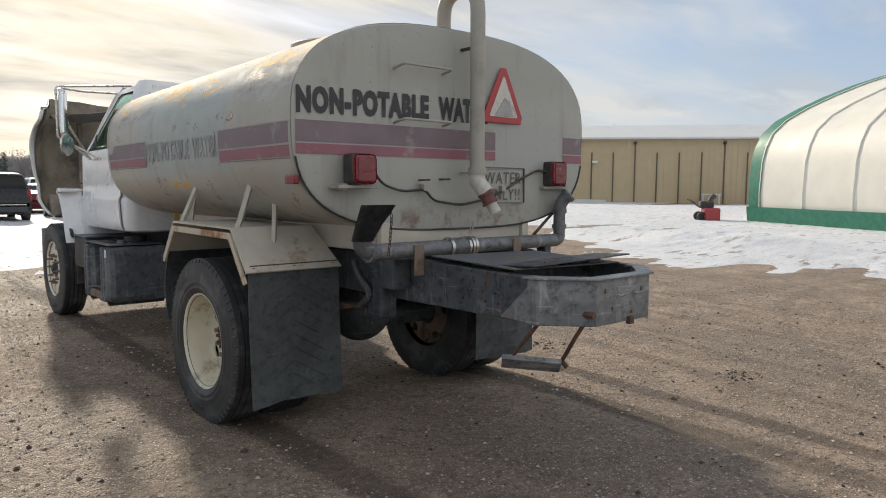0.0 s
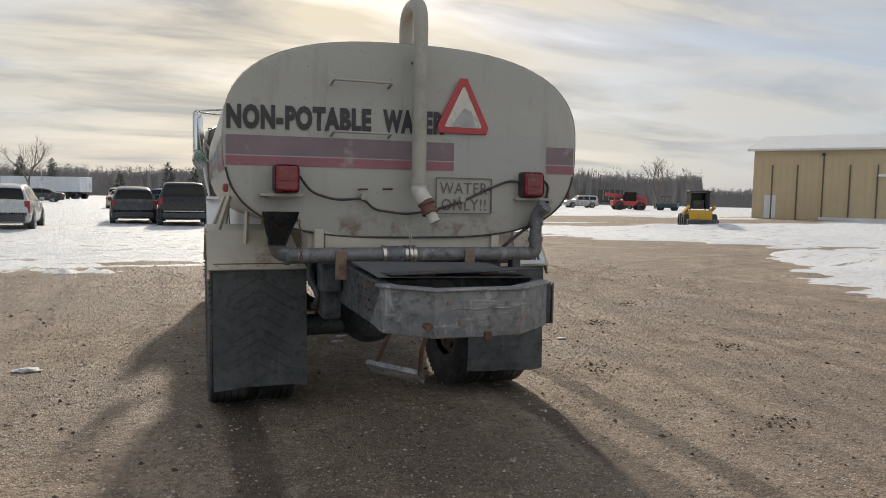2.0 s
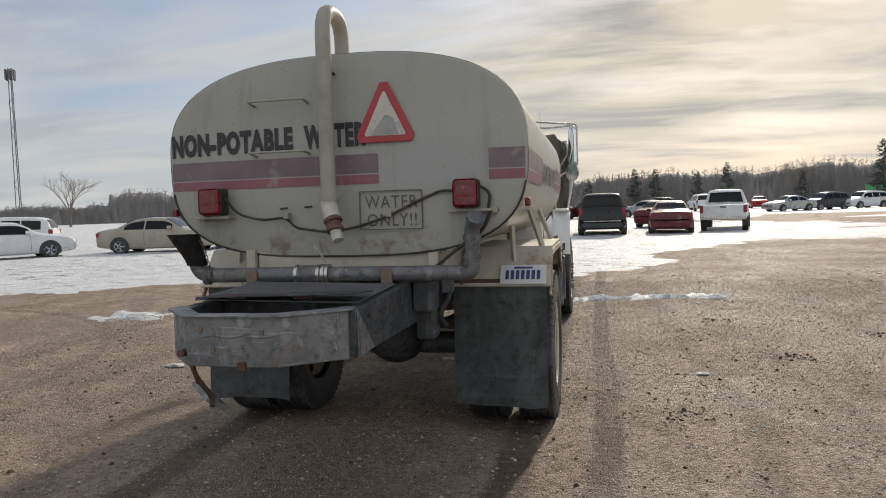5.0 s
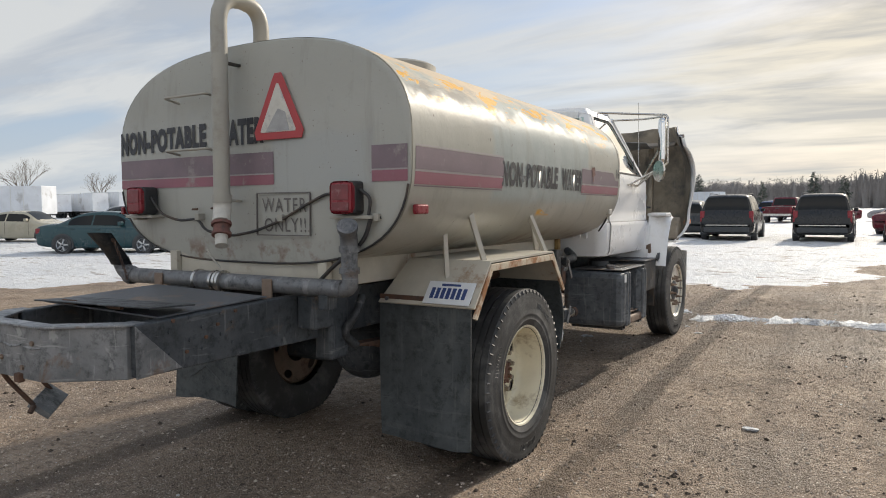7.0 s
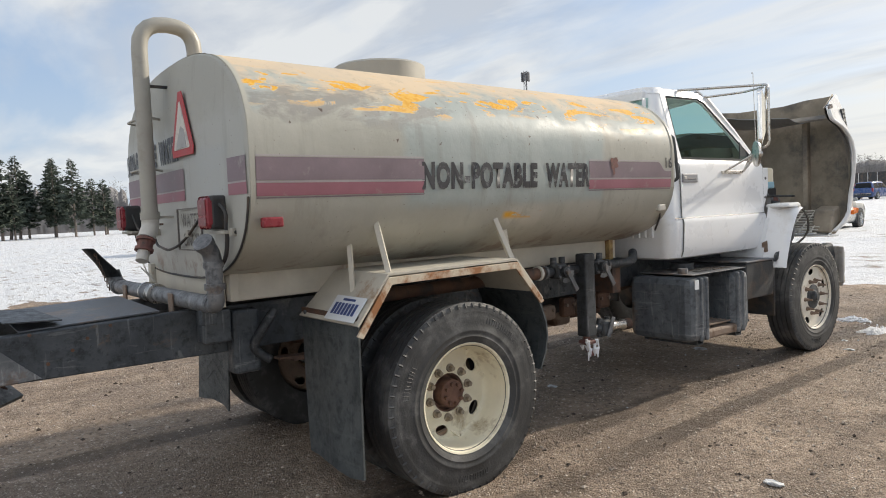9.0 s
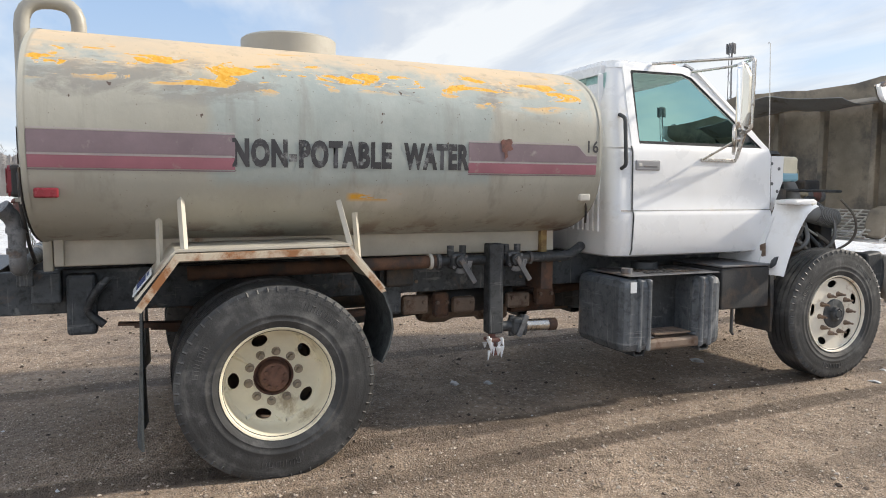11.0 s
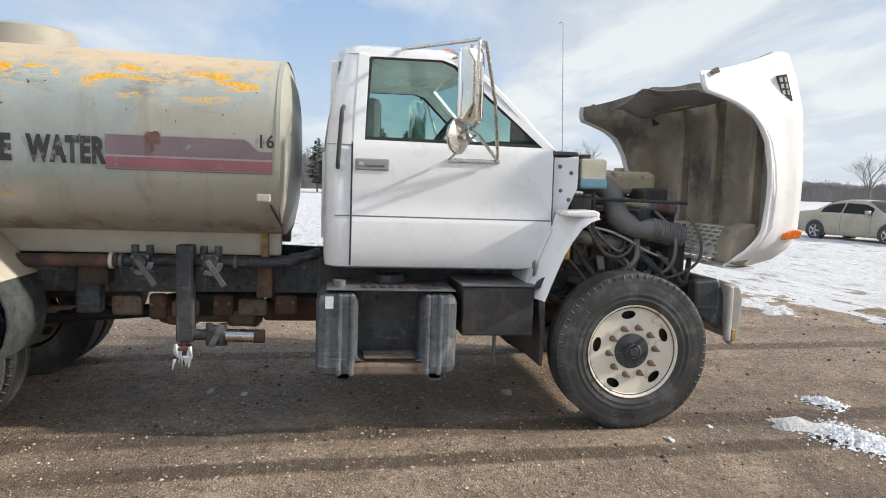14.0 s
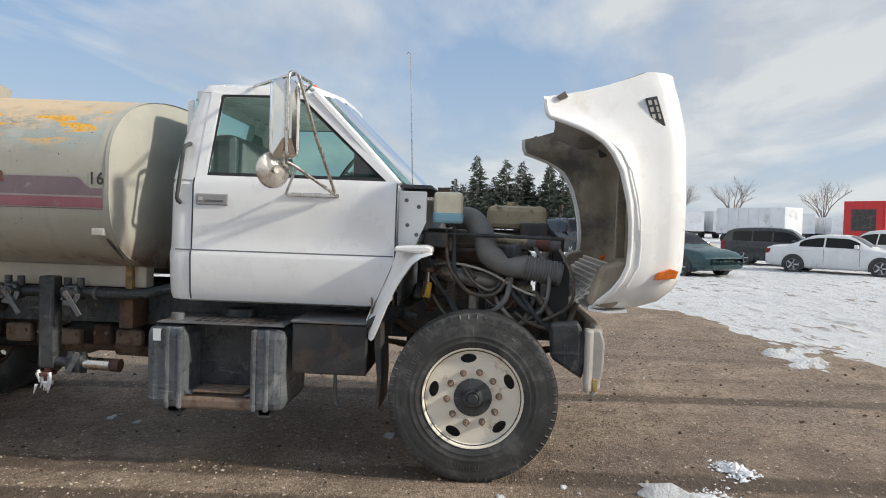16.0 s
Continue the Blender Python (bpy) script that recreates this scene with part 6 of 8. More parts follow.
def hood_rows(shrink, steps):
    rows = []
    for k in steps:
        half = []
        ts = [0, 0.04, 0.2, 0.4, 0.6, 0.8, 1.0]
        for t in ts:
            top = 2.385 + 0.20 * t ** 1.3
            z = 1.10 + (top - 1.10) * k
            f, a, w = interp(FRONT, z) - shrink, interp(ARCH, z) + shrink, interp(WIDE, z) - shrink
            lift = min(1.0, max(0.0, (z - 1.5) / 0.5)) * 0.10 * max(0.0, 1 - t / 0.62) ** 1.5
            half.append((w - 0.05 * t * t + (lift if shrink == 0 else lift * 0.8), a + (f - 0.2 - a) * t, z))
        z = 1.10 + (2.585 - 1.10) * k
        f, w = interp(FRONT, z) - shrink, interp(WIDE, z) - shrink - 0.05
        for q in range(1, 7):
            g = radians(90 * q / 6)
            half.append((w - 0.2 + 0.2 * math.cos(g), f - 0.2 + 0.2 * math.sin(g), z))
        half += [(w * 0.6, f + 0.02, z), (w * 0.3, f + 0.04, z - 0.03 * k)]
        rows.append(half + [(-x, y, zz) for x, y, zz in reversed(half)])
    return rows


steps = [0, 0.03, 0.08, 0.13, 0.19, 0.26, 0.34, 0.42, 0.5, 0.58, 0.66, 0.73, 0.78, 0.82, 0.85, 0.87, 0.89, 0.905, 0.92, 0.94, 0.96, 0.98, 1.0]
b = BM()
sheet(b, hood_rows(0.0, steps), 0)
bmesh.ops.recalc_face_normals(b, faces=b.faces[:])
bmesh.ops.solidify(b, geom=b.faces[:], thickness=0.010)
hood = part("hood", b, M_WHITE, truck, "white one-piece hood and fenders, tilted forward", 35)
b = BM()
sheet(b, hood_rows(0.024, steps), 0)
bmesh.ops.recalc_face_normals(b, faces=b.faces[:])
part("lining", b, M_HOODIN, hood, "bare grey-brown underside of the hood", 35)
for s in (-1, 1):
    b = BM()
    pts = [(s * (interp(WIDE, z) + 0.006 + 0.10 * min(1.0, max(0.0, (z - 1.5) / 0.5))), interp(ARCH, z) + 0.012, z) for z in (1.14, 1.22, 1.3, 1.38, 1.5, 1.65, 1.8, 1.95, 2.05, 2.12, 2.17, 2.20, 2.225, 2.245, 2.26, 2.29, 2.33, 2.36)]
    tube(b, pts, 0.017, 8)
    part("arch_lip", b, M_WHITE, hood, "", 50)
    b = BM()
    pts = [(s * (interp(WIDE, z) - 0.004 + 0.06 * min(1.0, max(0.0, (z - 1.5) / 0.5))), interp(ARCH, z) + 0.075, z) for z in (1.25, 1.38, 1.5, 1.65, 1.8, 1.95, 2.07, 2.17)]
    tube(b, pts, 0.007, 8)
    part("fender_crease", b, M_WHITE, hood, "", 60)
    bd = plate("badge", [(6.655, 2.41), (6.725, 2.425), (6.785, 2.245), (6.715, 2.225)], "x", s * 0.968, s * 0.998, M_INTERIOR, hood, "dark badge with pale marks", 0.004)
    for k in range(4):
        o = 0.042 * k
        plate("mark", [(6.668 + o * 0.33, 2.395 - o), (6.688 + o * 0.33, 2.40 - o), (6.697 + o * 0.33, 2.372 - o), (6.677 + o * 0.33, 2.367 - o)], "x", s * 0.998, s * 1.001, M_SPOUT, bd, bevel=0)
        if k < 3:
            plate("mark", [(6.705 + o * 0.33, 2.40 - o), (6.718 + o * 0.33, 2.403 - o), (6.728 + o * 0.33, 2.372 - o), (6.715 + o * 0.33, 2.368 - o)], "x", s * 0.998, s * 1.001, M_SPOUT, bd, bevel=0)
    plate("turn_signal", [(6.745, 1.295), (6.76, 1.34), (6.84, 1.368), (6.885, 1.355), (6.87, 1.31)], "x", s * 1.0, s * 1.066, M_AMBER, hood, "amber turn signal", 0.006)
    plate("hood_ear", [(6.10, 2.385), (6.15, 2.42), (6.17, 2.385), (6.12, 2.37)], "x", s * 1.06, s * 1.12, M_STEELGREY, hood, "", 0.003)
    plate("lamp_housing", [(6.36, 1.12), (6.44, 1.36), (6.58, 1.40), (6.62, 1.20), (6.5, 1.10)], "x", s * 0.80, s * 1.0, M_HOODIN, hood, "pale lamp housing inside the hood", 0.02)
for x in (-0.55, 0.0, 0.55):
    block("stiffener", (x - 0.03, 6.80, 1.35), (x + 0.03, 6.875, 2.35), M_HOODIN, hood, "", 0.01)
b = BM()
sheet(b, [[(x, y, z) for x in (-0.9, -0.45, 0, 0.45, 0.9)] for y, z in ((6.60, 2.33), (6.70, 2.38), (6.80, 2.36))], 0.02)
part("stiffener", b, M_HOODIN, hood, "", 40)
b = BM()
sheet(b, [[(-0.86 + 1.5 * i / 11, y + 0.02 * math.sin(0.8 * i + q), z + 0.014 * math.sin(0.9 * i + 1.3 * q) + 0.11 * math.exp(-((i - 5) / 2.2) ** 2) * (1 - q / 5)) for i in range(12)] for q, (y, z) in enumerate(((6.24, 2.355), (6.32, 2.345), (6.42, 2.31), (6.54, 2.29), (6.66, 2.31), (6.74, 2.36)))], 0.006)
part("torn_sheet", b, M_DENTED, hood, "dented bare metal sheet torn under the hood's edge", 60)
for k in range(9):
    y, z = 6.31 + 0.034 * k, 1.125 + 0.028 * k
    rod("grille_bar", [(-0.80, y, z), (0.88, y, z)], 0.009, M_SPOUT, hood, "pale grille lattice bar", 6)
for k in range(15):
    rod("grille_bar", [(-0.76 + 0.112 * k, 6.30, 1.12), (-0.70 + 0.112 * k, 6.59, 1.355)], 0.008, M_SPOUT, hood, "", 6)
b = BM()
sheet(b, [[(x, y, z) for x in (-0.98, -0.5, 0, 0.5, 0.98)] for y, z in ((6.36, 1.10), (6.48, 1.085), (6.60, 1.095))], 0.015)
part("nose_panel", b, M_WHITE, hood, "", 40)

# ---- engine bay ----
eng = thing("engine", "", "")
eng.parent = truck
eng["label"] = "greasy diesel engine with hoses"
block("engine_block", (-0.28, 5.22, 0.85), (0.30, 6.05, 1.42), M_ENGINE, eng, "oily brown-grey engine block", 0.03)
block("cylinder_head", (-0.22, 5.28, 1.42), (0.24, 6.0, 1.56), M_ENGINE, eng, "", 0.02)
block("valve_cover", (-0.15, 5.72, 1.57), (0.34, 6.15, 1.74), M_TANBOX, eng, "dull tan cover", 0.04)
rod("oil_cap", [(0.2, 5.90, 1.735), (0.2, 5.90, 1.77)], 0.04, M_TANBOX, eng, "", 14)
for k in range(5):
    block("cover_rib", (-0.11, 5.77 + 0.08 * k, 1.735), (0.30, 5.785 + 0.08 * k, 1.748), M_TANBOX, eng, "", 0.003)
block("gear_case", (0.30, 5.35, 0.95), (0.46, 5.62, 1.22), M_ENGINE, eng, "", 0.04)
rod("alternator", [(0.42, 5.86, 1.12), (0.42, 6.02, 1.12)], 0.09, M_STEELGREY, eng, "", 18)
rod("pump", [(0.40, 5.60, 1.02), (0.40, 5.85, 1.02)], 0.07, M_ENGINE, eng, "", 16)
rod("exhaust_manifold", [(0.34, 5.32, 1.34), (0.40, 5.6, 1.36), (0.42, 5.85, 1.38)], 0.05, M_RUST, eng, "", 12)
rod("turbo_pipe", [(0.46, 5.85, 1.46), (0.52, 6.02, 1.49), (0.50, 6.22, 1.47)], 0.052, M_PIPE, eng, "", 14, 0.05)
rod("hose_clamp", [(0.51, 6.05, 1.488), (0.508, 6.15, 1.482)], 0.060, M_RUSTRED, eng, "rust-red hose sleeve", 14)
duct = [(0.52, 5.50, 1.64), (0.58, 5.62, 1.64), (0.62, 5.70, 1.52), (0.63, 5.72, 1.40), (0.64, 5.85, 1.33), (0.64, 6.02, 1.32)]
rod("intake_duct", duct, 0.078, M_DUCT, eng, "fat grey rubber intake duct", 18, 0.08)
b = BM()
lathe(b, [(0.0, 0.074)] + [q for k in range(12) for q in ((0.008 + 0.021 * k, 0.077), (0.011 + 0.021 * k, 0.087), (0.019 + 0.021 * k, 0.087), (0.022 + 0.021 * k, 0.077))] + [(0.27, 0.074)], (0.64, 5.96, 1.325), (0, 1, -0.19), 22)
part("corrugated_duct", b, M_DUCT, eng, "corrugated rubber duct", 40)
block("filter_box", (0.25, 5.36, 1.60), (0.70, 5.52, 1.70), M_BLACK, eng, "", 0.03)
wb = block("washer_bottle", (0.63, 5.36, 1.605), (0.83, 5.55, 1.805), M_BOTTLE, eng, "milky plastic washer bottle half full of blue fluid", 0.025)
block("fluid", (0.625, 5.355, 1.60), (0.835, 5.555, 1.675), M_BLUEFLUID, wb, "pale blue fluid", 0.02)
rod("cap", [(0.72, 5.42, 1.80), (0.72, 5.42, 1.835)], 0.04, M_BLACK, wb, "", 14)
block("relay_box", (0.66, 5.30, 1.44), (0.80, 5.46, 1.54), M_BLACK, eng, "", 0.01)
rod("stay_rod", [(0.74, 5.22, 1.535), (0.70, 6.22, 1.52)], 0.012, M_STEELDARK, eng, "long black stay rod")
rod("stay_rod", [(-0.74, 5.22, 1.535), (-0.70, 6.22, 1.52)], 0.012, M_STEELDARK, eng)
hoses = [([(0.72, 5.50, 1.58), (0.74, 5.50, 1.25), (0.66, 5.62, 1.10), (0.6, 5.85, 1.2)], 0.016), ([(0.70, 5.44, 1.56), (0.76, 5.46, 1.3), (0.72, 5.62, 1.12), (0.66, 5.8, 1.12), (0.62, 5.9, 1.3)], 0.014), ([(0.60, 5.9, 1.28), (0.70, 5.86, 1.1), (0.68, 5.78, 1.02), (0.5, 5.7, 0.98)], 0.022), ([(0.62, 5.30, 1.46), (0.70, 5.38, 1.2), (0.62, 5.5, 1.05), (0.5, 5.55, 1.0)], 0.013), ([(0.30, 5.4, 1.5), (0.5, 5.48, 1.44), (0.6, 5.7, 1.46), (0.5, 6.1, 1.44)], 0.018), ([(0.55, 6.05, 1.45), (0.72, 6.15, 1.3), (0.74, 6.12, 1.05), (0.6, 6.0, 0.95)], 0.015), ([(0.62, 5.28, 1.36), (0.74, 5.33, 1.25), (0.73, 5.3, 1.1), (0.6, 5.32, 1.02)], 0.010), ([(0.72, 6.2, 1.45), (0.82, 6.28, 1.3), (0.80, 6.3, 1.1), (0.7, 6.15, 0.98), (0.62, 5.98, 0.93)], 0.012), ([(-0.3, 5.4, 1.58), (-0.5, 5.6, 1.62), (-0.5, 5.9, 1.6), (-0.3, 6.2, 1.5)], 0.025), ([(0.2, 6.0, 1.6), (0.34, 6.1, 1.62), (0.36, 6.22, 1.5)], 0.03), ([(0.70, 5.92, 1.02), (0.78, 6.0, 0.96), (0.70, 6.12, 0.92)], 0.012)]
for k, (pts, r) in enumerate(hoses):
    rod("hose", pts, r * 0.9, M_DUCT if k in (2, 5) else M_HOSE if k % 3 else M_INTERIOR, eng, "", 8, 0.12)
rod("loom", [(0.5, 5.3, 1.3), (0.66, 5.5, 1.34), (0.62, 5.75, 1.28), (0.66, 5.95, 1.16), (0.58, 6.15, 1.1)], 0.009, M_SPOUT, eng, "pale wiring", 6, 0.1)
rod("shock_absorber", [(0.70, 5.32, 1.10), (0.70, 5.33, 1.20)], 0.03, M_YELLOW, truck, "yellow shock absorber", 14)
rod("shock_rod", [(0.70, 5.33, 1.20), (0.70, 5.33, 1.27)], 0.012, M_CHROMEDULL, truck)
rod("shock_mount", [(0.70, 5.33, 1.27), (0.70, 5.33, 1.30)], 0.035, M_RUST, truck, seg=12)
rnd_e = random.Random(21)
for k in range(34):
    x, y, z = rnd_e.uniform(0.30, 0.66), rnd_e.uniform(5.24, 6.12), rnd_e.uniform(0.92, 1.50)
    mt = rnd_e.choice((M_ENGINE, M_ENGINE, M_RUST, M_ALUM, M_STEELDARK, M_HOSE, M_TANBOX))
    if k % 2:
        d = Vector((rnd_e.uniform(-0.2, 0.6), rnd_e.uniform(-1, 1), rnd_e.uniform(-0.7, 0.7))).normalized() * rnd_e.uniform(0.05, 0.13)
        rod("fitting", [(x, y, z), (x + d.x, y + d.y, z + d.z)], rnd_e.uniform(0.015, 0.042), mt, eng, "", 12)
    else:
        q = [rnd_e.uniform(0.02, 0.06) for _ in range(3)]
        block("casting", (x - q[0], y - q[1], z - q[2]), (x + q[0], y + q[1], z + q[2]), mt, eng, "", 0.012, pose(x, y, z, rnd_e.uniform(-25, 25), rnd_e.uniform(-20, 20), rnd_e.uniform(-30, 30)) @ pose(-x, -y, -z))
for k in range(9):
    y = 5.26 + 0.10 * k
    z = 1.08 + 0.34 * rnd_e.random()
    rod("pipe", [(0.58 + 0.06 * rnd_e.random(), y, z), (0.70, y + 0.07, z - 0.10), (0.66, y + 0.20, z - 0.16 - 0.1 * rnd_e.random()), (0.52, y + 0.30, z - 0.05)], rnd_e.choice((0.008, 0.011, 0.016, 0.02)), rnd_e.choice((M_HOSE, M_HOSE, M_ALUM, M_INTERIOR)), eng, "", 8, 0.09)
rod("charge_pipe", [(0.46, 5.30, 1.30), (0.56, 5.42, 1.26), (0.58, 5.62, 1.22), (0.50, 5.80, 1.20)], 0.055, M_ALUM, eng, "dirty bare metal pipe", 14, 0.1)
rod("coolant_pipe", [(0.44, 5.62, 1.52), (0.54, 5.78, 1.51), (0.52, 6.10, 1.48)], 0.036, M_TANBOX, eng, "pale brown pipe", 12, 0.06)
block("battery_tray", (0.28, 5.95, 1.50), (0.56, 6.14, 1.62), M_BLACK, eng, "black box by the radiator", 0.02)
radm = block("radiator", (-0.45, 6.18, 0.95), (0.45, 6.26, 1.52), M_BLACK, eng, "black radiator", 0.01)
block("radiator_frame", (0.45, 6.15, 0.90), (0.58, 6.29, 1.36), M_BLACK, eng, "", 0.01)
block("radiator_frame", (-0.58, 6.15, 0.90), (-0.45, 6.29, 1.36), M_BLACK, eng, "", 0.01)
for k in range(5):
    block("inner_part", (0.32 + 0.03 * (k % 2), 5.30 + 0.14 * k, 0.98 + 0.05 * ((k * 7) % 3)), (0.52, 5.38 + 0.14 * k, 1.10 + 0.06 * ((k * 5) % 3)), M_ENGINE if k % 2 else M_RUST, eng, "", 0.015)
for s in (-1, 1):
    plate("inner_wheel_house", [(5.16, 0.98), (5.25, 1.05), (5.45, 1.09), (5.85, 1.09), (6.1, 1.0), (6.1, 0.85), (5.16, 0.85)], "x", s * 0.46, s * 0.50, M_BLACK, truck, "", 0.004)
    rod("steering_link", [(s * 0.5, 5.1, 0.9), (s * 0.55, 5.6, 0.62)], 0.025, M_RUST, truck)
block("firewall", (-0.84, 5.14, 1.05), (0.84, 5.165, 1.80), M_STEELDARK, cab, "dirty firewall", 0.004)
fb = plate("front_bumper", [(-1.13, 6.33), (-1.13, 6.36), (-1.02, 6.45), (-0.6, 6.47), (0.6, 6.47), (1.02, 6.45), (1.13, 6.36), (1.13, 6.33), (1.09, 6.33), (1.08, 6.34), (1.0, 6.40), (0.6, 6.41), (-0.6, 6.41), (-1.0, 6.40), (-1.08, 6.34), (-1.09, 6.33)], "z", 0.60, 0.98, M_BUMPER, truck, "scuffed pale front bumper", 0.012)
for s in (-1, 1):
    plate("bumper_end", [(6.12, 1.0), (6.30, 1.02), (6.37, 0.86), (6.33, 0.66), (6.14, 0.78)], "x", s * 0.94, s * 1.05, M_STEELDARK, fb, "dark plastic bumper end", 0.02)
    plate("bumper_wrap", [(6.335, 0.985), (6.43, 0.975), (6.455, 0.90), (6.45, 0.72), (6.41, 0.575), (6.385, 0.565), (6.355, 0.68), (6.34, 0.82)], "x", s * 1.03, s * 1.10, M_BUMPER, fb, "pale rust-stained bumper wrap", 0.014)
    # small block modelling the orange-brown rust stain at the wrap's lower edge
    block("rust_blotch", (s * 1.07, 6.385, 0.60), (s * 1.108, 6.418, 0.68), M_RUSTYELLOW, fb, "orange-brown rust stain on the bumper wrap", 0.006)
    block("bumper_bracket", (s * 0.42, 6.2, 0.78), (s * 0.5, 6.44, 0.95), M_BLACK, fb, "", 0.006)

# ---- ground, snow ----
def vnoise(x, y, seed):
    """Smooth noise from 0 to 1 on arrays."""
    def h(i, j):
        n = (i.astype(np.int64) * 374761393 + j.astype(np.int64) * 668265263 + seed * 1442695041) & 0x7FFFFFFF
        n = ((n ^ (n >> 13)) * 1274126177) & 0x7FFFFFFF
        return ((n ^ (n >> 16)) & 0xFFFF) / 65535.0

    i, j = np.floor(x), np.floor(y)
    u, v = x - i, y - j
    u, v = u * u * (3 - 2 * u), v * v * (3 - 2 * v)
    a, b_, c, d = h(i, j), h(i + 1, j), h(i, j + 1), h(i + 1, j + 1)
    return (a * (1 - u) + b_ * u) * (1 - v) + (c * (1 - u) + d * u) * v


def fbm(x, y, seed, octaves=5):
    s, a, t = 0, 0.5, 0
    for k in range(octaves):
        s, t, a = s + a * vnoise(x * 2**k, y * 2**k, seed + k), t + a, a * 0.55
    return s / t


def axis_steps(lo, hi, fine, step, growth, reach):
    mid = list(np.arange(lo, hi + 1e-6, step))
    a, d = [], step
    while (a[-1] if a else 0) < reach:
        d *= growth
        a.append((a[-1] if a else 0) + d)
    return np.array([lo - v for v in reversed(a)] + mid + [hi + v for v in a])


LOT = [(-14, -40), (-12.4, 3), (-10.9, 5.5), (-9.9, 7.9), (-7.4, 9.2), (-5.6, 9.8), (-4.5, 10.3), (-2.9, 10.9), (0.2, 11.0), (1.6, 11.0), (2.4, 11.9), (3.8, 14.4), (5.5, 15.8), (9.8, 15.8), (12.7, 14.4), (12.6, 9.2), (9.7, 5.2), (9.6, 2.8), (11, 0.5), (14, -8), (14, -40)]


def lot_distance(x, y):
    """Metres outside the bare lot; below zero within it."""
    best, inside = np.full(x.shape, 1e9), np.zeros(x.shape, bool)
    for (x0, y0), (x1, y1) in zip(LOT, LOT[1:] + LOT[:1]):
        dx, dy = x1 - x0, y1 - y0
        t = np.clip(((x - x0) * dx + (y - y0) * dy) / (dx * dx + dy * dy), 0, 1)
        best = np.minimum(best, np.hypot(x - x0 - t * dx, y - y0 - t * dy))
        cross = ((y0 > y) != (y1 > y)) & (x < (x1 - x0) * (y - y0) / ((y1 - y0) or 1e-9) + x0)
        inside ^= cross
    return np.where(inside, -best, best)


GZ = -0.022


def ground_z(x, y):
    r = np.hypot(x, y)
    near = np.clip(1 - r / 60, 0, 1)
    hold = np.clip((20 - np.hypot(x - 1, y - 3)) / 12, 0, 1)
    hold = hold * hold * (3 - 2 * hold)
    lean = 0.05 * np.tanh((-0.032 + 0.007 * y) / 0.05)
    z = GZ * (1 - hold) + lean * hold + near * (0.030 * (fbm(x * 0.5, y * 0.5, 3) - 0.5) + 0.014 * (fbm(x * 3, y * 3, 9) - 0.5))
    # hollows under the rear wheels
    for cx, cy, d in ((1.0, 1.225, -0.055), (-1.0, 1.225, -0.045)):
        z = z + d * np.exp(-(((x - cx) / 0.5) ** 2) - ((y - cy) / 0.5) ** 2)
    # wheel ruts beside and behind the truck
    for c, w in ((2.05, 0.22), (2.65, 0.16), (3.9, 0.2)):
        z = z - near * 0.014 * np.exp(-(((x - c - 0.10 * np.sin(y * 0.35)) / w) ** 2))
    return z


def field_mesh(name, xs, ys, z, mat):
    me = bpy.data.meshes.new(name)
    X, Y = np.meshgrid(xs, ys)
    co = np.stack([X.ravel(), Y.ravel(), z(X, Y).ravel()], 1)
    ny, nx = X.shape
    i = np.arange(ny * nx).reshape(ny, nx)
    f = np.stack([i[:-1, :-1].ravel(), i[:-1, 1:].ravel(), i[1:, 1:].ravel(), i[1:, :-1].ravel()], 1)
    me.from_pydata(co.tolist(), [], f.tolist())
    me.polygons.foreach_set("use_smooth", [True] * len(f))
    me.materials.append(mat)
    return new(name, me)


gx, gy = axis_steps(-13, 13, 0, 0.11, 1.06, 1800), axis_steps(-9, 16, 0, 0.11, 1.06, 1800)
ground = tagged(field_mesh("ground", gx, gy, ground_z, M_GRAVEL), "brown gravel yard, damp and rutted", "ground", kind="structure")


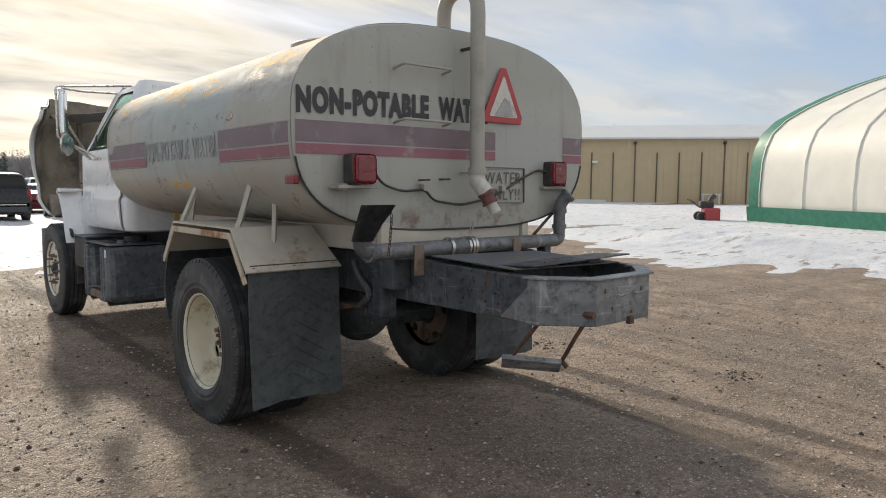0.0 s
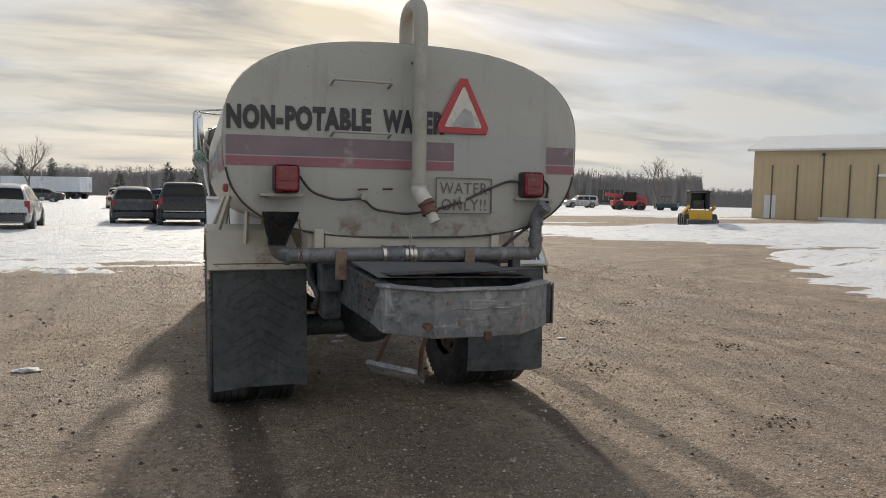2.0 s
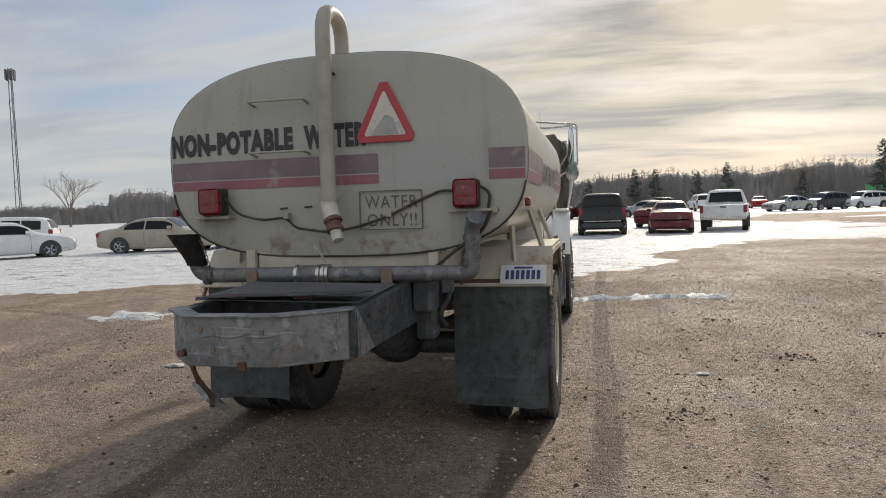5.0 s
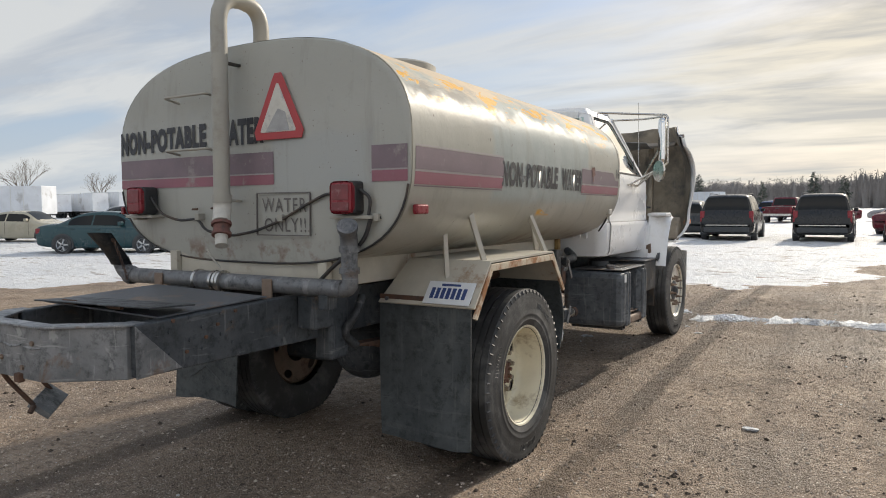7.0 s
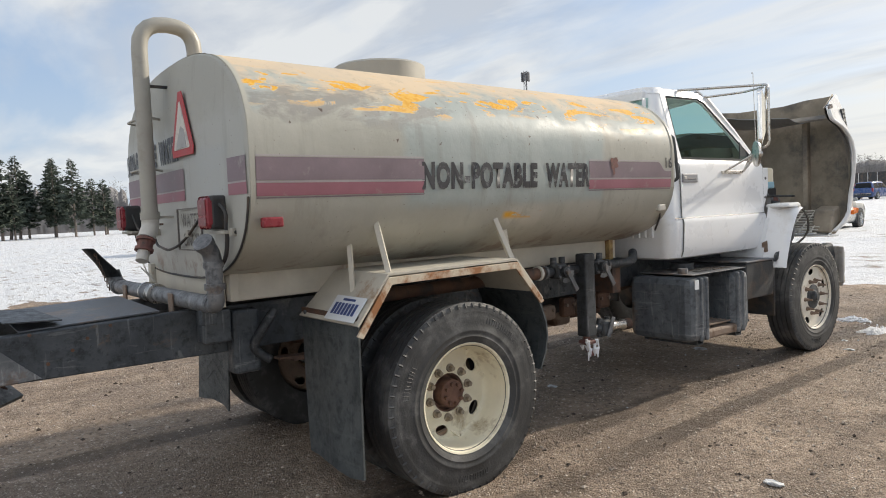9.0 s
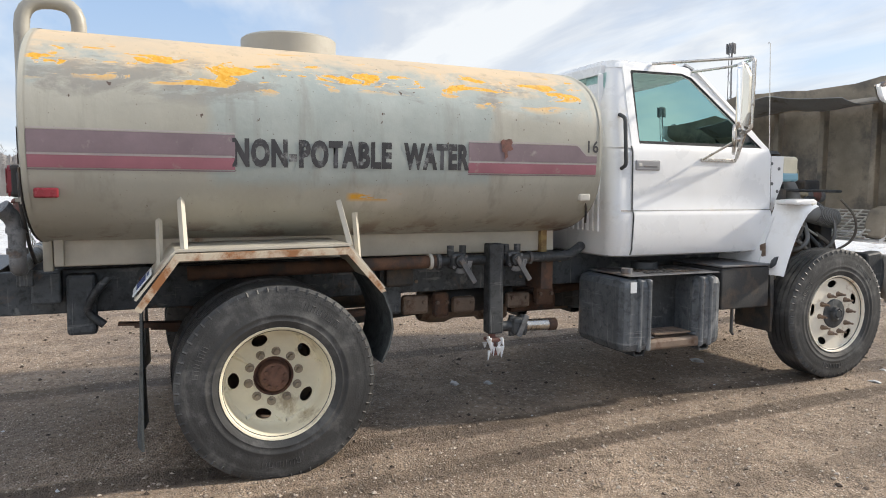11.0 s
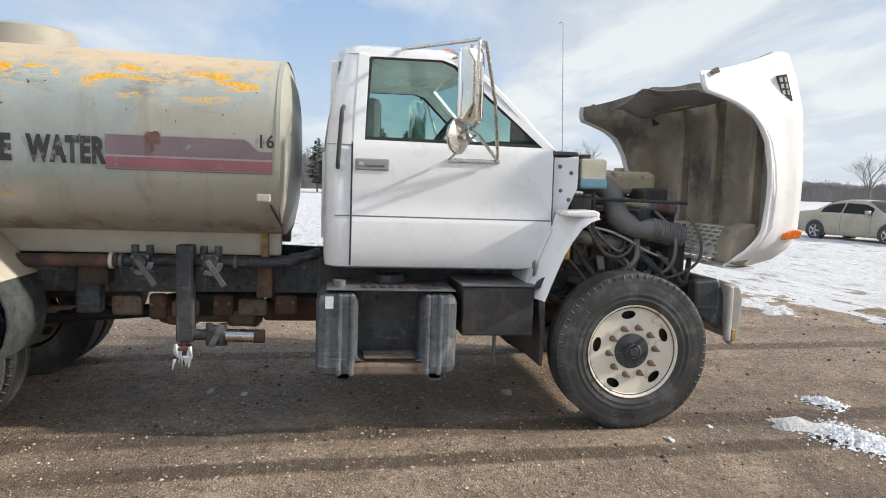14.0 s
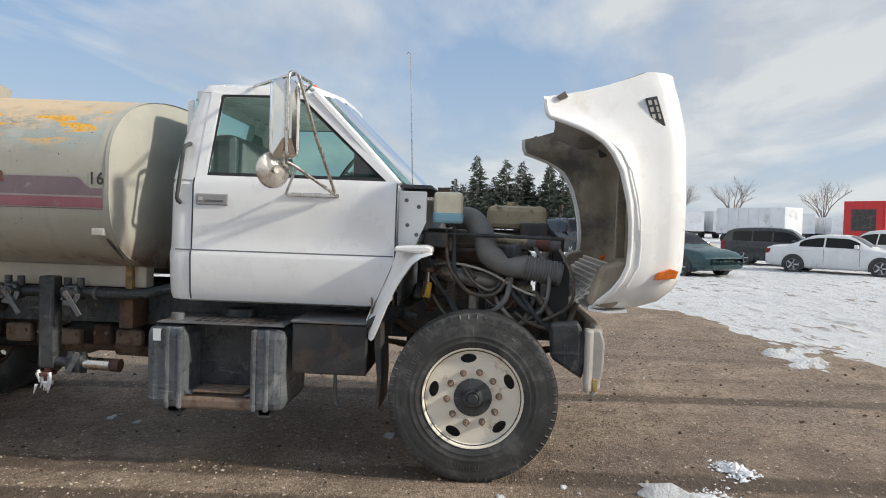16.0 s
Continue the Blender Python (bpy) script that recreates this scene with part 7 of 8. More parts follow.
def snow_z(x, y):
    n = fbm(x * 0.22, y * 0.3, 21, 6)
    m = fbm(x * 0.9, y * 1.6, 33, 5)
    calm = np.clip((np.hypot(x, y - 4) - 9) / 14, 0.18, 1)
    f = lot_distance(x, y) * 0.55 + (n - 0.5) * 5.0 * calm + (m - 0.5) * 3.0 * np.maximum(calm, 0.40)
    # worn bare ground on the open yard to the front and right
    streak = fbm(x * 0.05 + 3.0, y * 0.16, 55, 5)
    worn = np.clip((streak - 0.405) * 26, 0, 7) * np.clip((x - 2.5 + 0.02 * y) / 6, 0, 1) * np.clip((95 - np.hypot(x, y)) / 20, 0, 1)
    f = np.minimum(f, 5.0) - worn
    lump = np.full(x.shape, -5.0)
    for cx, cy, rx, ry in ((2.5, 7.25, 0.8, 0.13), (1.55, 7.12, 0.26, 0.18), (-5.3, 5.2, 0.5, 0.22), (-3.4, 9.6, 0.5, 0.14), (-0.2, 9.6, 0.4, 0.10)):
        q = 1.1 - np.hypot((x - cx) / rx, (y - cy) / ry)
        lump = np.maximum(lump, q * 1.3 - 0.1 + (m - 0.5) * 4.5 + (fbm(x * 5.5, y * 6.5, 61, 4) - 0.5) * 6.5)
    h = np.clip(f * 0.035, -0.05, 0.06) + 0.035 * (fbm(x * 1.3, y * 1.3, 77, 4) - 0.5) * np.clip(f, 0, 1) + 0.05 * (fbm(x * 4.2, y * 4.8, 78, 4) - 0.5) * np.clip(f, 0, 1)
    h = np.maximum(h, np.clip(lump * 0.05, -0.05, 0.06) + (0.05 * (fbm(x * 4.2, y * 4.8, 79, 4) - 0.5) + 0.06 * (vnoise(x * 9.5, y * 10.5, 83) - 0.55)) * np.clip(lump * 2, 0, 1))
    # tyre tracks pressed into the snow
    for off, ang in ((12.6, 0.12), (14.4, 0.12), (20.0, -0.05), (21.8, -0.05), (17, 0.3), (18.8, 0.3)):
        d = (y - off) - ang * x
        h = h - 0.022 * np.exp(-((d / 0.16) ** 2)) * (f > 0.6)
    # ploughed bank before the shelter and by the parked cars
    h = h + 0.30 * np.exp(-(((x - 14.5 - 0.2 * (y - 6)) / 1.2) ** 2)) * np.exp(-(((y - 6) / 6) ** 2)) * (0.5 + fbm(x, y, 91, 4)) * (f > 0)
    h = h + 0.5 * np.exp(-(((x - 24) / 5) ** 2)) * np.exp(-(((y - 26) / 1.5) ** 2)) * fbm(x * 0.8, y, 95, 4)
    h = h + 0.8 * np.exp(-(((x - 33) / 6) ** 2)) * np.exp(-(((y - 66) / 2.0) ** 2)) * fbm(x * 0.5, y, 97, 4)
    return ground_z(x, y) + h


sx, sy = axis_steps(-13, 13, 0, 0.085, 1.035, 420), axis_steps(1, 17, 0, 0.085, 1.035, 420)
snow = tagged(field_mesh("snow", sx, sy, snow_z, M_SNOW), "trodden white snow, thin and patchy", "snow", kind="stuff")

# loose gravel, clods and bits of snow


def scatter(name, n, size, mat, label, area, seed):
    r = np.random.RandomState(seed)
    oct_v = np.array([(1, 0, 0), (0, 1, 0), (-1, 0, 0), (0, -1, 0), (0, 0, 0.8), (0, 0, -0.8)])
    oct_f = np.array([(0, 1, 4), (1, 2, 4), (2, 3, 4), (3, 0, 4), (1, 0, 5), (2, 1, 5), (3, 2, 5), (0, 3, 5)])
    x, y = r.uniform(area[0], area[1], n), r.uniform(area[2], area[3], n)
    s = size[0] * (size[1] / size[0]) ** (r.rand(n) ** 2.2)
    z = ground_z(x, y)
    a = r.uniform(0, 6.28, n)
    v = oct_v[None] * (0.6 + 0.8 * r.rand(n, 6, 1)) * s[:, None, None]
    c, q = np.cos(a)[:, None], np.sin(a)[:, None]
    v = np.stack([v[..., 0] * c - v[..., 1] * q, v[..., 0] * q + v[..., 1] * c, v[..., 2] * 0.75], -1)
    v += np.stack([x, y, z + s * 0.25], 1)[:, None]
    f = oct_f[None] + (np.arange(n) * 6)[:, None, None]
    me = bpy.data.meshes.new(name)
    me.from_pydata(v.reshape(-1, 3).tolist(), [], f.reshape(-1, 3).tolist())
    me.materials.append(mat)
    return tagged(new(name, me), label, name.replace("_", " "), kind="stuff")


scatter("gravel", 60000, (0.003, 0.016), M_STONE, "loose grey-brown gravel stones on the yard", (-5.5, 7.5, -4.5, 9.5), 1)
scatter("dirt_clods", 2300, (0.006, 0.024), M_CLOD, "dark damp clods of earth", (-5, 8, -4, 11), 2)
scatter("ice_crumbs", 150, (0.005, 0.018), M_SNOW, "scattered crumbs of snow and ice", (-5, 6, -4, 9), 3)


def snow_pile(x, y, rx, ry, h, n, seed):
    """A low heap of broken snow: many angular crumbs, thickest in the middle."""
    r = np.random.RandomState(seed)
    vs, fs = [], []
    for k in range(n):
        u, v = r.normal(0, 0.42, 2)
        px, py = x + u * rx, y + v * ry + 0.12 * rx * math.sin(3 * u)
        q = r.uniform(0.006, 0.019) * (1.5 if r.rand() < 0.12 else 1.0) * (1.2 - 0.5 * min(1.0, math.hypot(u, v)))
        pz = float(ground_z(np.array([px]), np.array([py]))[0]) + h * math.exp(-3.0 * (u * u + v * v)) * r.uniform(0.2, 1.0) + q * 0.2
        i = len(vs)
        a = r.uniform(0, 6.28)
        for m in range(5):
            e = q * r.uniform(0.7, 1.4)
            vs.append((px + e * math.cos(a + 1.2566 * m), py + e * math.sin(a + 1.2566 * m), pz + q * r.uniform(-0.4, 0.3)))
        vs += [(px, py, pz + q * r.uniform(0.5, 0.9)), (px, py, pz - q * 0.6)]
        for m in range(5):
            fs += [(i + m, i + (m + 1) % 5, i + 5), (i + (m + 1) % 5, i + m, i + 6)]
    me = bpy.data.meshes.new("snow_pile")
    me.from_pydata(vs, [], fs)
    me.materials.append(M_CRUMB)
    return tagged(new("snow_pile", me), "low crumbly pile of broken white snow on gravel", "snow pile", "snow piles", "stuff")


for k, pile in enumerate(((1.55, 7.14, 0.36, 0.25, 0.05, 1300), (0.82, 7.46, 0.20, 0.12, 0.04, 400), (2.40, 7.35, 0.65, 0.18, 0.025, 800), (-5.3, 5.2, 0.5, 0.22, 0.05, 350))):
    snow_pile(*pile, 200 + k)
for k, (x, y) in enumerate(((3.4, 3.1), (4.1, 1.6), (2.6, -0.6), (4.6, 4.3), (-2.2, -2.4), (3.0, 5.2), (2.2, 1.2))):
    scatter("clod_cluster", 70, (0.005, 0.022), M_CLOD, "dark crumbled clods of earth", (x - 0.18, x + 0.18, y - 0.16, y + 0.16), 50 + k)
for x, y, r in ((0.05, 2.83, 0.05), (0.14, 3.09, 0.045), (1.41, 5.91, 0.04), (-2.71, 2.24, 0.09), (2.46, 2.38, 0.05), (0.3, 5.1, 0.06), (1.2, 6.3, 0.03)):
    b = BM()
    bmesh.ops.create_icosphere(b, subdivisions=2, radius=r)
    for v in b.verts:
        v.co = Vector((v.co.x * 1.6, v.co.y * 0.9, v.co.z * 0.35)) * (0.75 + 0.5 * noise.noise(v.co * 30 + Vector((x, y, 0))))
    ob = tagged(part("snow_lump", b, M_SNOW, None, "", 60), "small lump of dirty snow on the gravel", "snow lump", "snow lumps")
    ob.location = (x, y, float(ground_z(np.array([x]), np.array([y]))[0]) + r * 0.12)


# ---- parked vehicles ----
CARS = {
    "sedan": ([(-2.42, 0.74, 0.42, 0.74, 0.76, 0.66), (-2.34, 0.86, 0.30, 0.92, 0.96, 0.76), (-2.0, 0.90, 0.25, 1.00, 1.04, 0.76), (-1.62, 0.91, 0.22, 1.00, 1.07, 0.76), (-0.85, 0.92, 0.20, 0.98, 1.40, 0.60), (-0.3, 0.92, 0.20, 0.97, 1.46, 0.58), (0.3, 0.92, 0.20, 0.96, 1.44, 0.58), (1.18, 0.92, 0.20, 0.94, 1.00, 0.74), (2.0, 0.90, 0.24, 0.84, 0.88, 0.72), (2.32, 0.84, 0.30, 0.68, 0.72, 0.66), (2.42, 0.70, 0.40, 0.56, 0.58, 0.60)], 0.335, 1.40, 3, 6),
    "suv": ([(-2.56, 0.90, 0.48, 0.72, 0.74, 0.84), (-2.50, 0.98, 0.36, 1.14, 1.18, 0.92), (-2.30, 1.01, 0.32, 1.18, 1.78, 0.78), (-2.10, 1.02, 0.30, 1.18, 1.86, 0.76), (-0.8, 1.02, 0.28, 1.17, 1.89, 0.76), (0.25, 1.02, 0.28, 1.16, 1.86, 0.74), (1.10, 1.02, 0.28, 1.15, 1.22, 0.84), (2.2, 0.98, 0.34, 1.08, 1.12, 0.82), (2.48, 0.92, 0.40, 0.92, 0.96, 0.78), (2.56, 0.80, 0.48, 0.80, 0.82, 0.7)], 0.40, 1.50, 1, 5),
    "crossover": ([(-2.28, 0.82, 0.42, 0.66, 0.68, 0.76), (-2.22, 0.90, 0.32, 0.98, 1.04, 0.82), (-1.95, 0.92, 0.28, 1.04, 1.52, 0.68), (-1.60, 0.93, 0.26, 1.05, 1.62, 0.66), (-0.4, 0.93, 0.24, 1.03, 1.67, 0.65), (0.30, 0.93, 0.24, 1.01, 1.62, 0.63), (1.20, 0.93, 0.24, 1.00, 1.06, 0.76), (1.95, 0.90, 0.28, 0.92, 0.96, 0.74), (2.20, 0.84, 0.34, 0.74, 0.78, 0.68), (2.28, 0.72, 0.42, 0.62, 0.64, 0.6)], 0.36, 1.33, 1, 5),
}


def car_at(sts, y):
    """The car's cross-section numbers at a place along it, eased between the given ones."""
    k = max(i for i in range(len(sts) - 1) if sts[i][0] <= y + 1e-9)
    a, b_ = sts[k], sts[k + 1]
    p, q = sts[max(k - 1, 0)], sts[min(k + 2, len(sts) - 1)]
    d = b_[0] - a[0]
    t = (y - a[0]) / d
    out = [y]
    for i in range(1, 6):
        full = (b_[i] - a[i]) / d
        ease = lambda u, v: 0.0 if u * v <= 0 else 2 * u * v / (u + v)
        m0 = ease((a[i] - p[i]) / (a[0] - p[0]), full) if k else full
        m1 = ease(full, (q[i] - b_[i]) / (q[0] - b_[0])) if k + 2 < len(sts) else full
        out.append((2 * t**3 - 3 * t * t + 1) * a[i] + (t**3 - 2 * t * t + t) * d * m0 + (3 * t * t - 2 * t**3) * b_[i] + (t**3 - t * t) * d * m1)
    return out


def car_section(st):
    y, w, zb, zl, zr, wr = st
    half = [(w * 0.80, zb), (w * 0.96, zb + 0.05), (w, zb + 0.30), (w * 0.985, zl - 0.16), (w * 0.955, zl - 0.01), (wr + (w * 0.955 - wr) * 0.12, zr - (zr - zl) * 0.12 - 0.02), (wr * 0.93, zr - 0.01), (wr * 0.5, zr + 0.012)]
    ring = [Vector((x, y, z)) for x, z in half] + [Vector((-x, y, z)) for x, z in reversed(half)]
    for _ in range(2):
        ring = [p for a, b_ in zip(ring, ring[1:] + ring[:1]) for p in (a.lerp(b_, 0.22), a.lerp(b_, 0.78))]
    return ring


def glass_side(st, e, f, off):
    """A place on the sloping side of the glazed upper body, f of the way up."""
    y, w, zb, zl, zr, wr = st
    x0, x1 = w * 0.955, wr + (w * 0.955 - wr) * 0.12
    z0, z1 = zl - 0.01, zr - (zr - zl) * 0.12 - 0.02
    return (e * (x0 + (x1 - x0) * f + off), y, z0 + (z1 - z0) * f)


def car_body(sts, paint, c, panes, rear, front, name="body"):
    """The smooth painted shell with its side panes, rear window and windscreen."""
    ys = [a[0] + (b_[0] - a[0]) * k / 4 for a, b_ in zip(sts, sts[1:]) for k in range(4)] + [sts[-1][0]]
    b = BM()
    loft(b, [car_section(car_at(sts, y)) for y in ys])
    bmesh.ops.recalc_face_normals(b, faces=b.faces[:])
    shell = part(name, b, paint, c, "", 40)
    for e in (-1, 1):
        for y0, y1 in panes:
            g = BM()
            rows = []
            for k in range(9):
                st = car_at(sts, y0 + (y1 - y0) * k / 8)
                full = st[4] - st[3]
                rows.append([glass_side(st, e, f, 0.007) for f in ((0.10, 0.36, 0.62, 0.90) if full > 0.25 else (0.10, 0.3, 0.5, 0.7))])
            sheet(g, rows, 0)
            part("side_window", g, M_DARKGLASS, c, "", 60)
            # the shut line under each pane
            g = BM()
            sheet(g, [[(e * (v[0] + 0.004), y1 + 0.02 + o, v[1]) for o in (0.0, 0.014)] for st in [car_at(sts, y1 + 0.02)] for v in ((st[1] * 0.985, st[2] + 0.16), (st[1] * 0.997, st[2] + 0.30), (st[1] * 0.985, st[3] - 0.16), (st[1] * 0.955, st[3] - 0.02))], 0)
            part("door_seam", g, M_INTERIOR, c)
            st = car_at(sts, y0 + 0.16)
            block("door_handle", (e * (st[1] * 0.97 - 0.01), y0 + 0.08, st[3] - 0.13), (e * (st[1] * 0.985 + 0.022), y0 + 0.26, st[3] - 0.10), paint, c, "", 0.008)
    for i, nm in ((rear, "rear_window"), (front, "windscreen")):
        g = BM()
        rows = []
        for k in range(8):
            st = car_at(sts, sts[i][0] + (sts[i + 1][0] - sts[i][0]) * (0.10 + 0.78 * k / 7))
            rows.append([(u * st[5] * 0.90, st[0], st[4] + 0.012 + 0.014 * (1 - abs(u)) - 0.008 * abs(u)) for u in (-1, -0.6, -0.2, 0.2, 0.6, 1)])
        sheet(g, rows, 0)
        part(nm, g, M_DARKGLASS, c, "", 60)
    return shell


PANES = {"sedan": ((-1.22, -0.42), (-0.36, 0.72)), "suv": ((-2.12, -1.12), (-1.05, -0.28), (-0.22, 0.72)), "crossover": ((-1.78, -1.02), (-0.96, -0.22), (-0.16, 0.78))}


def car(kind, paint, label, x, y, heading, group="cars parked in the snow", name="parked_car"):
    sts, r, axle, rear, front = CARS[kind]
    c = thing(name, label, "car", pose(x, y, GZ, 0, 0, heading), group)
    car_body(sts, paint, c, PANES[kind], rear, front)
    yr, w, wide = sts[1][0], sts[1][1], max(q[1] for q in sts)
    tall = kind != "sedan"
    for e in (-1, 1):
        z0 = sts[1][3]
        lo, hi = ((e * (w - 0.16), yr - 0.03, z0 - (0.34 if tall else 0.20)), (e * (w + 0.005), yr + 0.14, z0 + (0.10 if tall else -0.02)))
        block("tail_light", lo, hi, M_RED, c, "", 0.02)
        zf = sts[-2][3]
        block("headlight", (e * 0.45, sts[-2][0] - 0.15, zf - 0.14), (e * 0.80, sts[-2][0] + 0.02, zf - 0.01), M_LAMPGLASS, c, "", 0.03)
        for yy in (-axle, axle):
            wv = new("wheel")
            wv.parent, wv.location = c, (e * (wide - 0.085), yy, r)
            g = BM()
            lathe(g, [(-0.11, r * 0.62), (-0.11, r * 0.95), (-0.07, r), (0.07, r), (0.11, r * 0.95), (0.112, r * 0.66)], (0, 0, 0), (e, 0, 0), 24)
            part("tyre", g, M_RUBBER, wv, "", 40)
            g = BM()
            lathe(g, [(0.11, r * 0.66), (0.085, r * 0.6), (0.05, r * 0.5), (0.075, r * 0.15), (0.08, 0)], (0, 0, 0), (e, 0, 0), 24)
            part("rim", g, M_ALLOY, wv, "", 40)
            g = BM()
            for k in range(5):
                a = 2 * math.pi * k / 5
                cyl(g, (e * 0.10, 0.1 * r * math.cos(a), 0.1 * r * math.sin(a)), (e * 0.10, 0.62 * r * math.cos(a), 0.62 * r * math.sin(a)), 0.035, 0.03, 6)
            part("spokes", g, M_ALLOY, wv)
            plate("wheel_arch", [(yy + r * 1.17 * math.cos(a), r + r * 1.17 * math.sin(a)) for a in (radians(-20 + 220 * q / 14) for q in range(15))], "x", e * (wide - 0.3), e * (wide + 0.004), M_INTERIOR, c, "", 0)
        block("mirror", (e * (w - 0.01), sts[front][0] + 0.28, sts[front][3] + 0.02), (e * (w + 0.16), sts[front][0] + 0.42, sts[front][3] + 0.16), paint, c, "", 0.03)
    block("rear_bumper", (-w * 0.86, yr - 0.085, sts[1][2] + 0.04), (w * 0.86, yr + 0.1, sts[1][2] + 0.26), M_INTERIOR if tall else paint, c, "", 0.04)
    block("number_plate", (-0.16, yr - 0.075, 0.66 if not tall else 0.78), (0.16, yr - 0.05, 0.75 if not tall else 0.88), M_PLATE, c, "", 0.004) if not tall else None
    if kind == "suv":
        block("bumper_chrome", (-w * 0.8, yr - 0.10, 0.66), (w * 0.8, yr - 0.05, 0.70), M_CHROMEDULL, c, "", 0.01)
        for e in (-1, 1):
            rod("roof_rail", [(e * 0.70, -2.0, 1.86), (e * 0.70, -1.9, 1.93), (e * 0.69, 0.1, 1.92), (e * 0.68, 0.25, 1.86)], 0.016, M_INTERIOR, c)
    return c


def pickup(paint, label, x, y, heading):
    c = thing("pickup_truck", label, "pickup", pose(x, y, GZ, 0, 0, heading), "cars parked in the snow")
    block("bed", (-0.98, -2.85, 0.62), (0.98, -0.75, 1.22), paint, c, "", 0.05)
    block("bed_well", (-0.86, -2.72, 1.19), (0.86, -0.85, 1.226), M_INTERIOR, c, "", 0.0)
    sts = [(-0.82, 0.97, 0.5, 1.20, 1.24, 0.86), (-0.74, 0.98, 0.47, 1.22, 1.78, 0.74), (-0.6, 0.98, 0.45, 1.22, 1.89, 0.74), (0.5, 0.98, 0.45, 1.20, 1.88, 0.72), (1.25, 0.98, 0.45, 1.18, 1.25, 0.85), (2.4, 0.96, 0.5, 1.12, 1.17, 0.85), (2.72, 0.92, 0.52, 1.02, 1.06, 0.82), (2.82, 0.84, 0.6, 0.86, 0.88, 0.76)]
    car_body(sts, paint, c, ((-0.56, 0.0), (0.06, 0.86)), 0, 3, "cab")
    for e in (-1, 1):
        block("tail_light", (e * 0.83, -2.87, 0.86), (e * 0.985, -2.80, 1.18), M_RED, c, "", 0.01)
        for yy in (-1.85, 1.75):
            g = BM()
            lathe(g, [(-0.12, 0.24), (-0.12, 0.36), (-0.08, 0.39), (0.08, 0.39), (0.12, 0.36), (0.12, 0.24), (0.06, 0.2), (0.08, 0)], (e * 0.88, yy, 0.39), (e, 0, 0), 24)
            part("wheel", g, M_RUBBER, c, "", 40)
    block("rear_bumper", (-0.95, -2.98, 0.55), (0.95, -2.82, 0.72), M_CHROMEDULL, c, "", 0.02)
    block("tailgate_handle", (-0.12, -2.87, 1.08), (0.12, -2.845, 1.14), M_INTERIOR, c, "", 0.004)
    return c


P = {k: material("car_paint_" + k, v, 0.28, 0.3 if k in ("silver", "grey") else 0.0, 0.05, 2, 60, 0.01, (0.20, 0.195, 0.19), 0.05, 1.5, spec=0.35, coat=0.25) for k, v in {"black": (0.012, 0.013, 0.015), "charcoal": (0.04, 0.045, 0.05), "white": (0.72, 0.73, 0.74), "silver": (0.42, 0.43, 0.43), "gold": (0.36, 0.33, 0.27), "red": (0.32, 0.012, 0.015), "burgundy": (0.11, 0.012, 0.02), "blue": (0.03, 0.07, 0.2), "beige": (0.5, 0.46, 0.36), "teal": (0.02, 0.06, 0.07)}.items()}
N = lambda dx, dy: math.degrees(math.atan2(-dx, dy))
# row ahead of the truck
car("crossover", P["charcoal"], "dark grey crossover parked on snow, tail to the yard", -3.9, 30.9, 5)
car("suv", P["black"], "large black sport utility car parked on snow", -1.75, 29.3, 2)
car("suv", P["black"], "large black sport utility car beside its twin", 1.66, 29.6, 0)
car("sedan", P["burgundy"], "dark red sedan parked on snow", 4.7, 29.7, -4)
car("crossover", P["silver"], "silver crossover with a scuffed tailgate parked on snow", -7.75, 25.8, 4)
car("crossover", P["charcoal"], "dark grey crossover standing aslant in the row", -10.75, 25.0, -8)
car("sedan", P["silver"], "silver sedan with a torn rear bumper", -13.9, 25.8, -18)
car("sedan", P["gold"], "pale gold sedan with a dented door", -16.2, 22.0, -78)
car("sedan", P["white"], "white sedan with a torn front corner, side-on in the snow", -21.0, 18.9, -38)
car("crossover", P["charcoal"], "dark grey crossover behind a white sedan", -25.6, 18.6, -30)
car("sedan", P["teal"], "dark green sedan parked on snow", -19.4, 12.4, -62)
car("suv", P["black"], "large black sport utility car, side-on", -28.7, 10.4, -72)
car("sedan", P["beige"], "pale yellow sedan parked on snow", -30.4, 15.3, -64)
car("crossover", P["white"], "white crossover with its front towards the row", -24.6, 22.4, 120)
car("crossover", P["charcoal"], "dark crossover at the back of the row", -26.5, 47.5, -10)
pickup(P["burgundy"], "dark red pickup truck with a ladder rack", -2.0, 55.0, -8)
car("crossover", P["blue"], "blue crossover in the second row", -3.0, 62.5, -30)
car("sedan", P["burgundy"], "dark red sedan in the second row", 0.6, 57.0, 40)
car("sedan", P["silver"], "silver sedan in the second row", 5.5, 58.0, 60)
car("sedan", P["beige"], "beige sedan in the second row", -6.5, 56.0, 0)
pickup(P["white"], "white pickup truck standing on the snow", 7.5, 32.0, -12)
car("sedan", P["burgundy"], "dark red sedan beside a pickup truck", 4.9, 36.5, -20)
for k, (kind, col, x, y) in enumerate((("sedan", "silver", 18.4, 65.9), ("crossover", "charcoal", 22.0, 68.0), ("crossover", "white", 25.6, 69.0), ("sedan", "red", 29.6, 70.0), ("crossover", "black", 33.4, 71.0))):
    car(kind, P[col], "%s car in the far row across the yard" % {"silver": "silver", "charcoal": "dark grey", "white": "white", "red": "bright red", "black": "black"}[col], x, y, 118)
